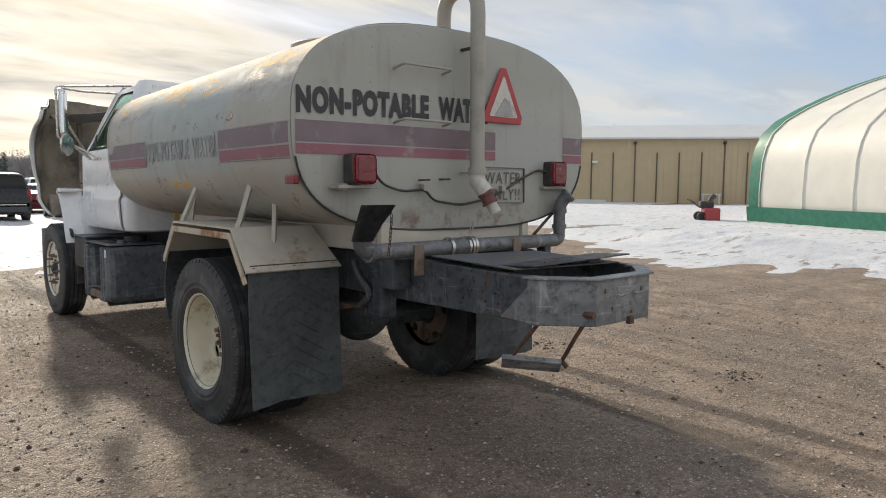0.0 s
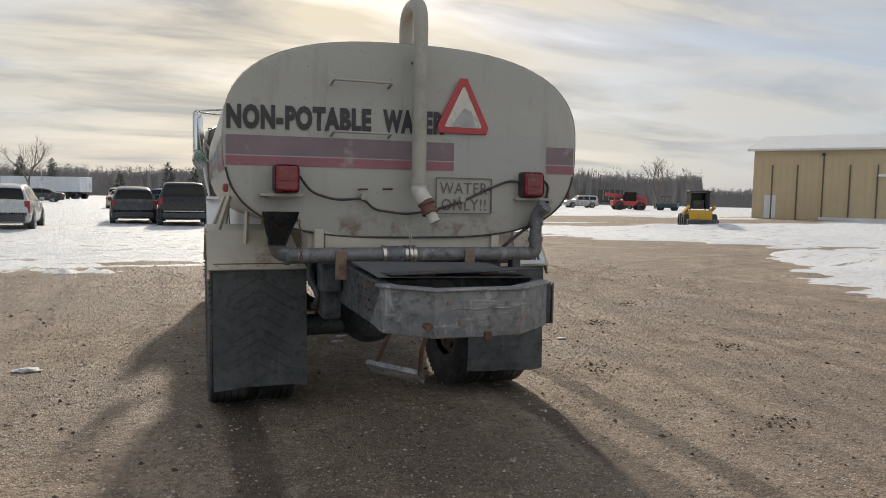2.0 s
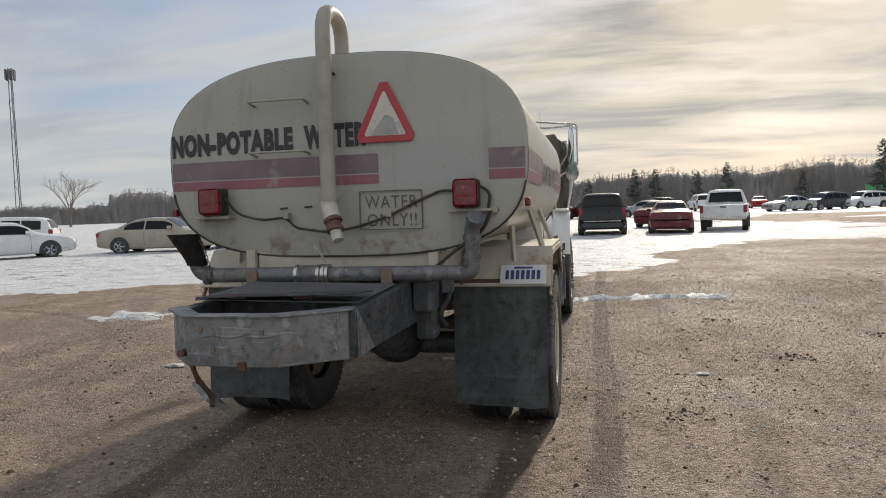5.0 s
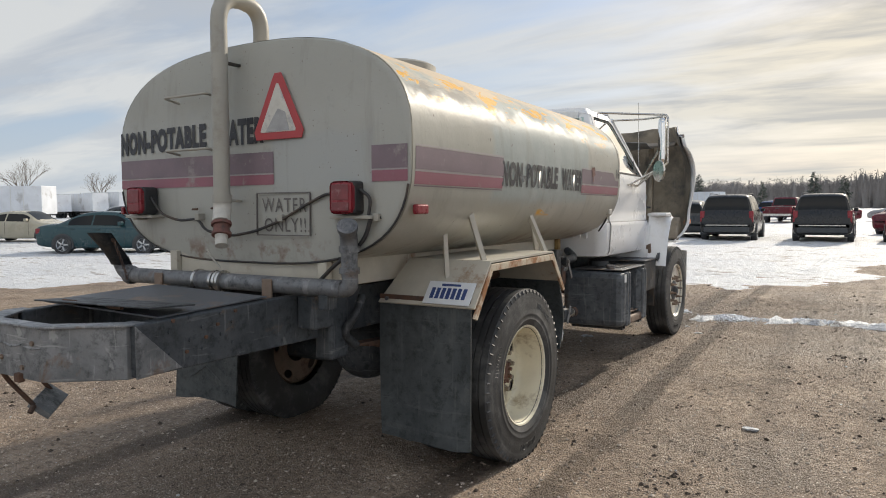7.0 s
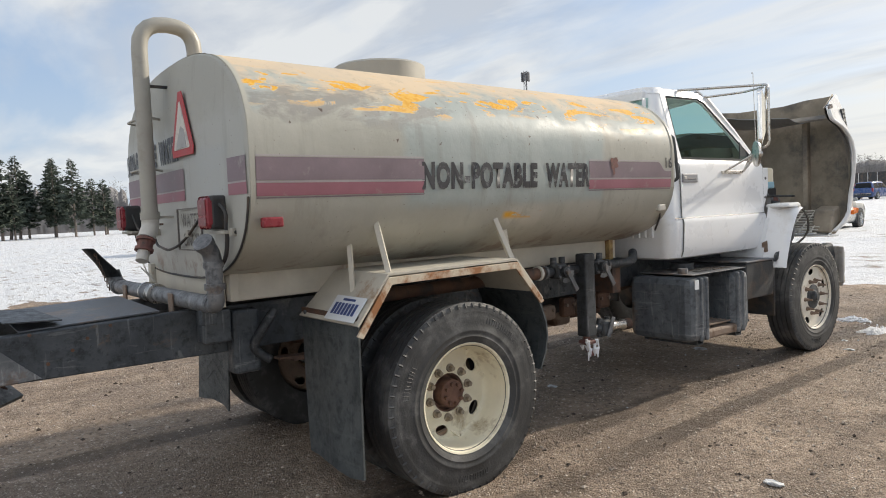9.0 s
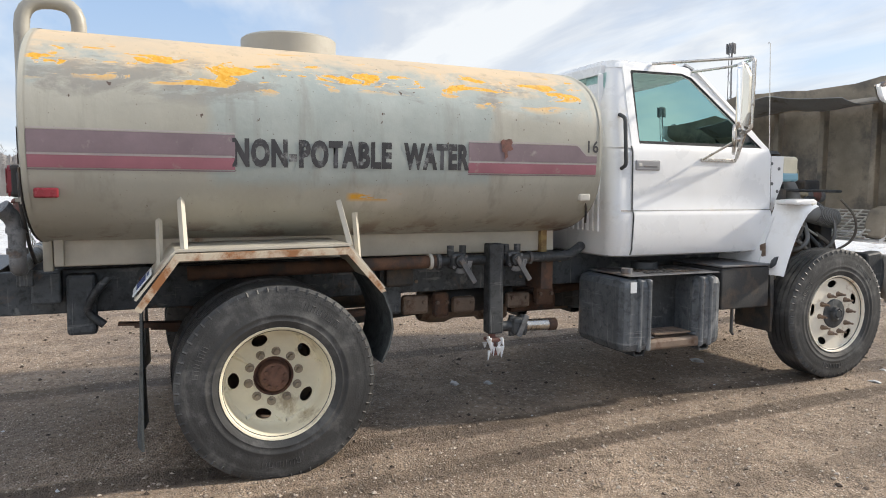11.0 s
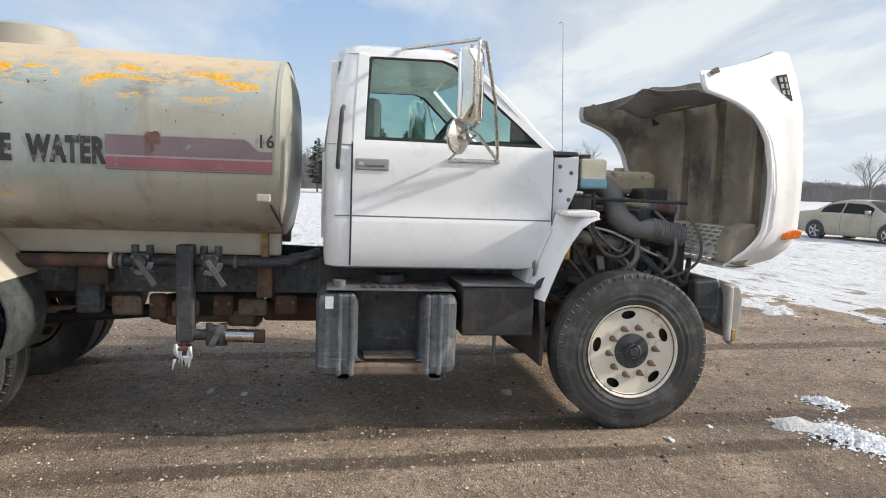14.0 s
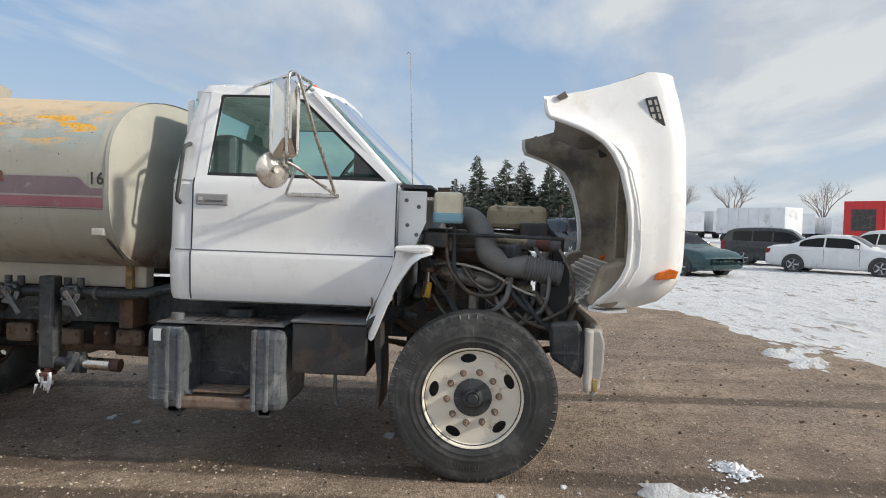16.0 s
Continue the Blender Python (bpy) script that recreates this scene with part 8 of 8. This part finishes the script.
for k in range(14):
    kind = ("sedan", "crossover", "suv", "sedan", "crossover")[k % 5]
    col = ("white", "silver", "charcoal", "red", "black", "beige", "blue")[(k * 3) % 7]
    car(kind, P[col], "%s car in the crowded rows behind" % {"white": "white", "silver": "silver", "charcoal": "dark grey", "red": "red", "black": "black", "beige": "beige", "blue": "blue"}[col], -40 + 7.6 * k + 2.0 * math.sin(k * 2.3), 82 + 5 * math.sin(k * 1.7), 20 * math.sin(k * 3.1) + (90 if k % 3 == 0 else 0))


# ---- machines, trailers ----
def wheel_part(c, x, y, z, r, w, mat=None):
    g = BM()
    lathe(g, [(-w / 2, r * 0.55), (-w / 2, r * 0.92), (-w * 0.35, r), (w * 0.35, r), (w / 2, r * 0.92), (w / 2, r * 0.55), (w * 0.3, r * 0.5), (w * 0.3, 0)], (x, y, z), (1, 0, 0), 24)
    return part("wheel", g, mat or M_RUBBER, c, "", 40)


ld = thing("skid_steer_loader", "small yellow skid-steer loader with a dark cage", "loader", pose(25.2, 28.0, GZ, 0, 0, -28))
for e in (-1, 1):
    for yy in (-0.55, 0.55):
        wheel_part(ld, e * 0.75, yy, 0.40, 0.40, 0.28)
    block("lift_arm", (e * 0.62, -1.1, 1.05), (e * 0.74, 1.0, 1.22), M_YELLOW, ld, "", 0.02, pose(0, -0.9, 1.1, -14) @ pose(0, 0.9, -1.1))
    for yy in (-0.55, 0.45):
        block("cage_post", (e * 0.50 - 0.03, yy - 0.03, 1.0), (e * 0.50 + 0.03, yy + 0.03, 2.0), M_BLACK, ld, "", 0.01)
block("body", (-0.60, -1.0, 0.40), (0.60, 0.9, 0.98), M_YELLOW, ld, "yellow painted body", 0.06)
for e in (-1, 1):
    for k in range(6):
        block("cage_bar", (e * 0.50 - 0.02, -0.50 + 0.16 * k, 1.05), (e * 0.50 + 0.02, -0.44 + 0.16 * k, 1.98), M_BLACK, ld, "", 0)
block("cage_roof", (-0.58, -0.65, 1.98), (0.58, 0.55, 2.06), M_BLACK, ld, "", 0.03)
block("cage_back", (-0.50, 0.42, 1.05), (0.50, 0.46, 1.95), M_DARKGLASS, ld, "", 0.0)
block("bucket", (-0.80, -1.70, 0.12), (0.80, -1.30, 0.50), M_STEELDARK, ld, "", 0.05)
block("seat", (-0.3, -0.2, 1.05), (0.3, 0.3, 1.55), M_BLACK, ld, "", 0.06)

tel = thing("telehandler", "red telescopic handler far across the yard", "loader", pose(52.5, 74.8, GZ, 0, 0, 70))
for e in (-1, 1):
    for yy in (-1.4, 1.4):
        wheel_part(tel, e * 1.0, yy, 0.6, 0.6, 0.4)
block("chassis", (-0.9, -2.2, 0.6), (0.9, 2.2, 1.3), M_SIGNRED, tel, "red painted chassis", 0.08)
block("cab", (-0.95, -0.8, 1.2), (-0.1, 0.8, 2.4), M_DARKGLASS, tel, "", 0.08)
block("boom", (0.1, -2.4, 1.3), (0.5, 3.0, 1.75), M_SIGNRED, tel, "", 0.05, pose(0, -2.0, 1.4, 6) @ pose(0, 2.0, -1.4))

ut = thing("utility_vehicle", "dark green utility vehicle with a roll cage", "vehicle", pose(58.0, 74.0, GZ, 0, 0, 40))
for e in (-1, 1):
    for yy in (-0.9, 0.9):
        wheel_part(ut, e * 0.65, yy, 0.33, 0.33, 0.25)
    for yy in (-0.3, 0.6):
        block("cage_post", (e * 0.62 - 0.03, yy - 0.03, 1.0), (e * 0.62 + 0.03, yy + 0.03, 1.9), M_BLACK, ut, "", 0.01)
block("body", (-0.7, -1.4, 0.4), (0.7, 1.4, 1.0), P["teal"], ut, "", 0.1)
block("roof", (-0.7, -0.4, 1.86), (0.7, 0.8, 1.94), M_BLACK, ut, "", 0.03)

blower = thing("snow_blower", "red snow blower with a dark chute, standing in snow", "snow blower", pose(27.6, 13.3, -0.03, 0, 0, 40))
block("housing", (-0.5, -0.35, 0.0), (0.5, 0.35, 0.62), M_SIGNRED, blower, "red painted housing", 0.08)
block("engine", (-0.25, -0.1, 0.6), (0.30, 0.5, 0.92), M_BLACK, blower, "", 0.06)
rod("chute", [(0.1, 0, 0.6), (0.1, 0.0, 1.0), (0.3, -0.2, 1.15)], 0.12, M_BLACK, blower, "", 10, 0.1)
for e in (-1, 1):
    wheel_part(blower, e * 0.42, 0.45, 0.22, 0.22, 0.14)
    rod("handle_bar", [(e * 0.3, 0.4, 0.6), (e * 0.32, 1.0, 1.0)], 0.02, M_BLACK, blower)


def trailer(x, y, heading, L, H, mat, label, marks=False):
    c = thing("semi_trailer", label, "trailer", pose(x, y, GZ, 0, 0, heading), "trailers along the yard's edge")
    block("box", (-1.25, -L / 2, 1.0), (1.25, L / 2, H), mat, c, "", 0.03)
    for k in range(int(L / 1.2)):
        for e in (-1, 1):
            block("side_post", (e * 1.25, -L / 2 + 0.3 + 1.2 * k, 1.05), (e * 1.275, -L / 2 + 0.36 + 1.2 * k, H - 0.05), M_ROOF if not marks else mat, c, "", 0)
    block("rear_door", (-1.15, -L / 2 - 0.03, 1.1), (1.15, -L / 2 + 0.01, H - 0.1), mat, c, "", 0.01)
    block("door_seam", (-0.02, -L / 2 - 0.036, 1.1), (0.02, -L / 2 - 0.028, H - 0.1), M_BLACK, c, "", 0)
    block("under_frame", (-0.5, -L / 2 + 0.2, 0.75), (0.5, L / 2 - 0.2, 1.0), M_BLACK, c, "", 0.01)
    for yy in (-L / 2 + 1.0, -L / 2 + 2.2):
        for e in (-1, 1):
            wheel_part(c, e * 1.0, yy, 0.5, 0.5, 0.5)
    if marks:
        for k in range(6):
            y0, z0 = -L / 2 + 1.2 + 1.2 * k, 2.1 + 0.2 * (k % 3)
            plate("dark_mark", [(y0 + (0.45 + 0.15 * math.sin(3 * q + k)) * math.cos(0.57 * q), z0 + (0.6 + 0.2 * math.sin(2 * q + 2 * k)) * math.sin(0.57 * q)) for q in range(11)], "x", 1.276, 1.282, M_BLACK, c, "", 0)
        block("rear_pane", (-0.75, -L / 2 - 0.04, 1.6), (0.75, -L / 2 - 0.032, 2.9), M_BLACK, c, "", 0)
    return c


for k in range(9):
    trailer(-97 + 2.0 * math.sin(k), 30 + 4.1 * k, -92 + 3 * math.sin(k * 2), 9.5, 3.3 + 0.25 * (k % 3), M_TRAILER, "white box trailer with its doors closed", False)
trailer(-40.6, 32.3, 32, 8.5, 3.4, M_REDTRAILER, "red box trailer with dark marks on its side", True)
trailer(-66.0, 33.0, -60, 8.0, 3.6, M_TRAILER, "white box trailer beside a red one", False)
for k, (x, y, m, H, L) in enumerate(((50, 120, M_SIGNRED, 2.7, 4), (57, 124, M_TRAILER, 2.8, 5), (62, 120, M_TRAILER, 2.5, 4.5), (70, 128, M_TRAILER, 2.8, 5), (42, 112, M_GREENVAN, 2.7, 3.6), (78, 118, M_BLACK, 3.2, 5), (-20, 105, M_TRAILER, 3.0, 12), (-34, 100, M_BLACK, 3.2, 10))):
    trailer(x, y, 60 + 25 * math.sin(k * 2.1), L, H, m, "box truck body standing far across the yard", False)

# ---- tan metal building, hoop shelter, distance ----
bld = thing("metal_building", "long tan metal shed with a pale low roof", "building", pose(46.3, 46.5, GZ, 0, 0, -52))
BX, BY, BH = 0.0, 0.0, 6.0
block("wall", (BX, BY, -0.1), (BX + 75, BY + 18, BH), M_TAN, bld, "tan corrugated metal wall", 0)
b = BM()
prism(b, [(BY - 0.5, BH - 0.04), (BY - 0.5, BH + 0.16), (BY + 9, BH + 2.0), (BY + 18.5, BH + 0.16), (BY + 18.5, BH - 0.04), (BY + 9, BH + 1.8)], "x", BX - 0.5, BX + 75.5)
part("roof", b, M_ROOF, bld, "pale metal roof")
prism_gable = BM()
prism(prism_gable, [(BY, BH - 0.1), (BY + 9, BH + 1.75), (BY + 18, BH - 0.1)], "x", BX + 0.01, BX + 75)
part("gable", prism_gable, M_TAN, bld)
block("gutter", (BX - 0.5, BY - 0.62, BH - 0.02), (BX + 75.5, BY - 0.48, BH + 0.14), M_ROOF, bld, "", 0.02)
me_rib = None
for k in range(150):
    r = block("wall_rib", (BX + 0.2 + 0.5 * k, BY - 0.03, 0.0), (BX + 0.24 + 0.5 * k, BY + 0.01, BH - 0.02), M_TAN, bld, "", 0) if me_rib is None else new("wall_rib", me_rib)
    if me_rib is None:
        me_rib, base_x = r.data, 0.0
    else:
        r.parent, r.location = bld, (0.5 * k, 0, 0)
for k in range(24):
    block("door_track", (BX + 1.5 + 2.0 * k, BY - 0.07, 0.0), (BX + 1.62 + 2.0 * k, BY - 0.02, BH - (0.25 if k % 4 == 2 else 1.25)), M_TRACK, bld, "dark sliding-door edge", 0)
for k in range(5):
    block("wall_lamp", (BX + 5.4 + 8.0 * k, BY - 0.3, BH - 0.5), (BX + 5.65 + 8.0 * k, BY - 0.03, BH - 0.25), M_BLACK, bld, "", 0.02)
block("side_door", (BX + 1.0, BY - 0.05, 0.05), (BX + 1.95, BY - 0.01, 2.1), M_ROOF, bld, "pale side door", 0.01)
block("vent_sign", (BX + 9.6, BY - 0.3, 3.75), (BX + 10.1, BY - 0.02, 3.95), M_PLATE, bld, "", 0)
block("door_sill", (BX + 5.4, BY - 0.6, 0.0), (BX + 11.0, BY - 0.03, 0.28), M_ROOF, bld, "", 0.02)
bench = thing("bench_frame", "pale metal bench frame by the shed wall", "bench", pose(57.6, 29.6, GZ, 0, 0, -52))
block("top", (-0.8, -0.3, 0.85), (0.8, 0.3, 0.95), M_ROOF, bench, "", 0.01)
for xx in (-0.7, 0.7):
    for yy in (-0.25, 0.25):
        block("leg", (xx - 0.04, yy - 0.04, 0.0), (xx + 0.04, yy + 0.04, 0.85), M_ROOF, bench, "", 0.005)

HS = [(0.0, 0.0), (-0.05, 1.0), (0.0, 2.0), (0.12, 2.5), (0.35, 2.98), (0.9, 3.45), (1.72, 3.88), (2.9, 4.38), (4.14, 4.84), (5.3, 5.2), (6.5, 5.5)]
HS = HS + [(13.0 - x, z) for x, z in reversed(HS[:-1])]
hoop = thing("hoop_shelter", "white fabric shelter on hoops with green edging", "shelter", pose(HOOP[0], HOOP[1], -0.03, 0, 0, HOOP[2]) @ Matrix.Diagonal((1.3, 1.3, 1.3, 1)))
HLEN = 6.2


def hoop_rows(ys, grow=0.0, sag=0.0):
    return [[(x + grow * (-1 if x < 6.5 else 1) * 0.5, y, z + grow * 0.5 - sag * math.sin(math.pi * ((y / 1.9) % 1)) * (0.6 + 0.4 * math.sin(7 * z + 3 * y))) for x, z in HS] for y in ys]


b = BM()
sheet(b, hoop_rows([0.19 * k for k in range(int(HLEN / 0.19) + 1)], 0.0, 0.05), 0)
part("cover", b, M_TARP, hoop, "white translucent fabric cover", 50)
for k in range(0, 4):
    b = BM()
    tube(b, [(x, 1.9 * k, z + 0.02) for x, z in HS], 0.035, 6)
    part("hoop", b, M_TARP if k else M_GREEN, hoop, "", 50)
b = BM()
sheet(b, hoop_rows([HLEN - 0.55, HLEN - 0.25, HLEN + 0.02], 0.05), 0.01)
part("green_edge", b, M_GREEN, hoop, "green edge strip", 50)
for e in (0, 1):
    b = BM()
    sheet(b, [[(x if not e else 13.0 - x, y, z) for x, z in ((-0.09, 0.0), (-0.13, 0.3), (-0.16, 0.55))] for y in (0, HLEN)], 0.01)
    part("skirt", b, M_GREEN, hoop, "green skirt strip")
b = BM()
b.faces.new([b.verts.new((x, HLEN - 0.05, z)) for x, z in HS])
part("end_wall", b, M_TARP, hoop)
b = BM()
b.faces.new([b.verts.new((x, 0.05, z)) for x, z in HS])
part("end_wall", b, M_TARP, hoop)


# ---- trees ----
def limb(vs, fs, p, d, L, r, depth, rnd, sides=4, spread=0.55):
    """Adds a tapered limb and its branches to lists of points and faces."""
    u, v, _ = basis(d)
    q = p + d * L
    bend_to = q + Vector((rnd.uniform(-1, 1), rnd.uniform(-1, 1), rnd.uniform(-0.2, 0.4))) * L * 0.08
    n0 = len(vs)
    for c, rr in ((p, r), (bend_to, r * 0.62)):
        for i in range(sides):
            a = 2 * math.pi * i / sides
            vs.append(c + rr * (math.cos(a) * u + math.sin(a) * v))
    for i in range(sides):
        j = (i + 1) % sides
        fs.append((n0 + i, n0 + j, n0 + sides + j, n0 + sides + i))
    if depth == 0:
        return
    for k in range(rnd.choice((2, 3, 3, 4)) if depth > 1 else 3):
        t = rnd.uniform(0.45, 1.0) if k else 1.0
        w = Vector((rnd.gauss(0, 1), rnd.gauss(0, 1), rnd.gauss(0.25, 0.5))).normalized()
        nd = (d + w * spread).normalized()
        if nd.z < 0.05:
            nd.z = 0.1
            nd.normalize()
        limb(vs, fs, p.lerp(bend_to, t), nd, L * rnd.uniform(0.55, 0.8), r * (0.60 if k == 0 else 0.42), depth - 1, rnd, 3 if depth < 3 else sides, spread)


def bare_tree(x, y, h, seed, depth=5):
    rnd = random.Random(seed)
    t = thing("bare_tree", "bare leafless deciduous tree with fine grey twigs", "tree", pose(x, y, -0.05), "bare trees at the yard's edge")
    vs, fs = [], []
    limb(vs, fs, Vector((0, 0, 0)), Vector((0.02, 0.02, 1)).normalized(), h * 0.30, h * 0.022, 0, rnd, 7)
    me = bpy.data.meshes.new("trunk")
    me.from_pydata([tuple(v) for v in vs], [], fs)
    me.materials.append(M_BARK)
    o = new("trunk", me)
    o.parent = t
    vs, fs = [], []
    top = Vector((0, 0, h * 0.29))
    for k in range(5):
        a = k * 1.3 + rnd.uniform(-0.3, 0.3)
        d = Vector((math.cos(a) * 0.5, math.sin(a) * 0.5, 1.0 + 0.3 * (k == 0))).normalized()
        limb(vs, fs, top * (1 - 0.06 * k), d, h * 0.24, h * 0.012, depth, rnd, 4, 0.6)
    me = bpy.data.meshes.new("crown")
    me.from_pydata([tuple(v) for v in vs], [], fs)
    me.materials.append(M_BARK)
    o = new("crown", me)
    o.parent = t
    return t


def pine(x, y, h, seed, needles=None):
    rnd = random.Random(seed)
    t = thing("pine_tree", "tall dark green conifer with ragged boughs", "tree", pose(x, y, -0.05), "conifers at the yard's edge")
    b = BM()
    cyl(b, (0, 0, 0), (0, 0, h), h * 0.018, h * 0.003, 7)
    part("trunk", b, M_BARK, t)
    vs, fs = [], []
    n = int(h * 19)
    for k in range(n):
        f = (k + 0.5) / n
        z = h * (0.16 + 0.84 * f)
        reach = h * rnd.uniform(0.10, 0.27) * (1 - f) ** 0.6 * (1.0 if f > 0.12 else 0.6) + 0.15
        a = rnd.uniform(0, 6.283)
        d = Vector((math.cos(a), math.sin(a), rnd.uniform(-0.12, 0.28)))
        side = Vector((-math.sin(a), math.cos(a), 0))
        for m in range(8):
            c = Vector((0, 0, z)) + d * reach * (0.25 + 0.75 * m / 7) + Vector((0, 0, rnd.uniform(-0.12, 0.1)))
            s = reach * 0.24 * rnd.uniform(0.6, 1.3) * (1.15 - 0.6 * m / 7) + 0.05
            w = (side * rnd.uniform(-1, 1) + d * rnd.uniform(0.2, 1) + Vector((0, 0, rnd.uniform(-0.5, 0.3)))).normalized()
            q = w.cross(Vector((rnd.uniform(-1, 1), rnd.uniform(-1, 1), rnd.uniform(-1, 1)))).normalized()
            i = len(vs)
            vs += [c - q * s * 0.45, c + w * s * 1.5, c + q * s * 0.45]
            fs.append((i, i + 1, i + 2))
    me = bpy.data.meshes.new("crown")
    me.from_pydata([tuple(v) for v in vs], [], fs)
    me.materials.append(needles or M_NEEDLE)
    o = new("crown", me)
    o.parent = t
    return t


for k, (az, D, h) in enumerate(((-29, 110, 9.5), (-24, 110, 9), (-12, 100, 8.5), (-41, 120, 9.5), (-47, 118, 8.5), (-68, 150, 13), (-62, 150, 12), (-72, 150, 12.5), (-57, 150, 10), (55, 130, 13.8), (46, 120, 9), (37, 110, 9), (28, 130, 10), (-84, 105, 10), (-88, 112, 9), (-80, 160, 12), (-95, 120, 9), (15, 140, 9), (-53, 135, 11))):
    bare_tree(D * math.sin(radians(az)), D * math.cos(radians(az)), h, 40 + k)
rnd = random.Random(31)
stand = [(37.5, 98.0, 8.4), (-95.9, 5.0, 11.0), (-96.5, 9.2, 10.6)] + [(-101 + rnd.uniform(-6, 5), 2.0 + 1.45 * k + rnd.uniform(-0.8, 0.8), rnd.uniform(6.5, 11.2)) for k in range(15)]
for az in (-21, -17, -13, -9.5, -6, -3, 0.5, 3, 5, 7.5, 11, 16, 21, 24, 27, -27, -33):
    D = rnd.uniform(138, 152)
    stand.append((D * math.sin(radians(az + rnd.uniform(-1, 1))), D * math.cos(radians(az)), rnd.uniform(5.0, 8.0)))
for k, (x, y, h) in enumerate(stand):
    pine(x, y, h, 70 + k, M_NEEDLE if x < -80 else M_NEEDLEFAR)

# the far woods: one fuzzy belt of bare stems and twigs
rnd = random.Random(9)
vs, fs = [], []


def spike(p, q, t):
    """A thin sliver from p to q, t wide at its foot, turned to lie across the view from the yard."""
    d = q - p
    n = d.cross(Vector((p.x, p.y, 0))).normalized() * t
    i = len(vs)
    vs.extend((p - n, p + n, q))
    fs.append((i, i + 1, i + 2))


WAVE = fbm(np.radians(np.arange(-130, 80, 0.1)) * 14, np.full(2100, 0.5), 5, 4)
SWELL = fbm(np.radians(np.arange(-130, 80, 0.1)) * 20, np.full(2100, 3.5), 8, 3)
at_az = lambda table, a: float(table[int((math.degrees(a) + 130) * 10)])
for k in range(7600):
    az = radians(rnd.uniform(-128, 78))
    D = rnd.uniform(150, 240)
    h = (3.5 + 2.2 * rnd.random()) * (0.70 + 0.75 * at_az(WAVE, az)) * (D / 180) * (1.75 if 0 < math.degrees(az) < 40 else 1.45 if -38 < math.degrees(az) < 1 else 2.1 if math.degrees(az) < -76 else 0.9)
    base = Vector((D * math.sin(az), D * math.cos(az), -0.3))
    tx, ty = math.cos(az), -math.sin(az)
    spike(base, base + Vector((tx * rnd.uniform(-0.5, 0.5), ty * rnd.uniform(-0.5, 0.5), h * 0.72)), 0.08)
    for m in range(30):
        z = h * rnd.uniform(0.12, 0.86)
        L = rnd.uniform(0.3, 1.25) * (1.1 - z / h * 0.5)
        e = rnd.choice((-1, 1)) * L * rnd.uniform(0.1, 1.1)
        p = base + Vector((0, 0, z))
        spike(p, p + Vector((tx * e, ty * e, L * rnd.uniform(0.35, 1.0))), rnd.uniform(0.02, 0.06))
me = bpy.data.meshes.new("far_woods")
me.from_pydata([tuple(v) for v in vs], [], fs)
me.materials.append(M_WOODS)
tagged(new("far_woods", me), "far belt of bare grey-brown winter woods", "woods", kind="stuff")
# the wooded rise behind the belt: a solid backdrop closing its gaps
azs = np.radians(np.arange(-130, 80, 0.12))
rise = []
for a in azs:
    dg = math.degrees(a)
    f = 1.75 if 0 < dg < 40 else 1.45 if -38 < dg < 1 else 2.1 if dg < -76 else 0.9
    top = 5.6 * f * (0.62 + 0.75 * at_az(WAVE, a)) * (0.84 + 0.32 * fbm(np.array([a * 190]), np.array([2.5]), 15, 4)[0])
    rise.append([((246 + o) * math.sin(a), (246 + o) * math.cos(a), z) for o, z in ((0, -1.0), (3, top * 0.55), (8, top * 0.9), (12, top), (30, -1.0))])
b = BM()
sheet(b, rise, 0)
tagged(part("wooded_rise", b, M_WOODS, None, "", 60), "grey-brown backdrop rise of winter woods, with haze in its colour", "woods", kind="stuff")
# brush at the foot of the woods
vs, fs = [], []
for k in range(24000):
    az, D = radians(rnd.uniform(-128, 78)), rnd.uniform(155, 245)
    p = Vector((D * math.sin(az), D * math.cos(az), -0.3))
    o = rnd.uniform(-1.2, 1.2)
    spike(p, p + Vector((math.cos(az) * o, -math.sin(az) * o, (1.4 if 0 < math.degrees(az) < 40 or math.degrees(az) < -76 else 1.1 if -38 < math.degrees(az) < 1 else 0.7) * rnd.uniform(1.6, 5.6) * (0.7 + 0.6 * at_az(SWELL, az)))), rnd.uniform(0.3, 0.9))
me = bpy.data.meshes.new("brush")
me.from_pydata([tuple(v) for v in vs], [], fs)
me.materials.append(M_WOODS)
tagged(new("brush", me), "dense grey-brown brush under the far woods", "brush", kind="stuff")

# radio mast and lamp posts over the rows
mast = thing("radio_mast", "tall lattice radio mast far behind the yard", "mast", pose(-95, 98, -0.1))
for k in range(3):
    a = 2 * math.pi * k / 3
    cx, cy = 0.5 * math.cos(a), 0.5 * math.sin(a)
    rod("mast_leg", [(cx, cy, 0), (cx * 0.6, cy * 0.6, 27)], 0.07, M_STEELGREY, mast, "", 5)
for k in range(18):
    z = 1.5 * k
    rod("brace", [(0.5 * math.cos(k * 2.1), 0.5 * math.sin(k * 2.1), z), (0.45 * math.cos(k * 2.1 + 2.1), 0.45 * math.sin(k * 2.1 + 2.1), z + 1.5)], 0.04, M_STEELGREY, mast, "", 4)
for k in range(6):
    a = k * 1.05
    block("aerial", (0.7 * math.cos(a) - 0.12, 0.7 * math.sin(a) - 0.12, 25.0), (0.7 * math.cos(a) + 0.12, 0.7 * math.sin(a) + 0.12, 26.8), M_STEELGREY, mast, "", 0.02)
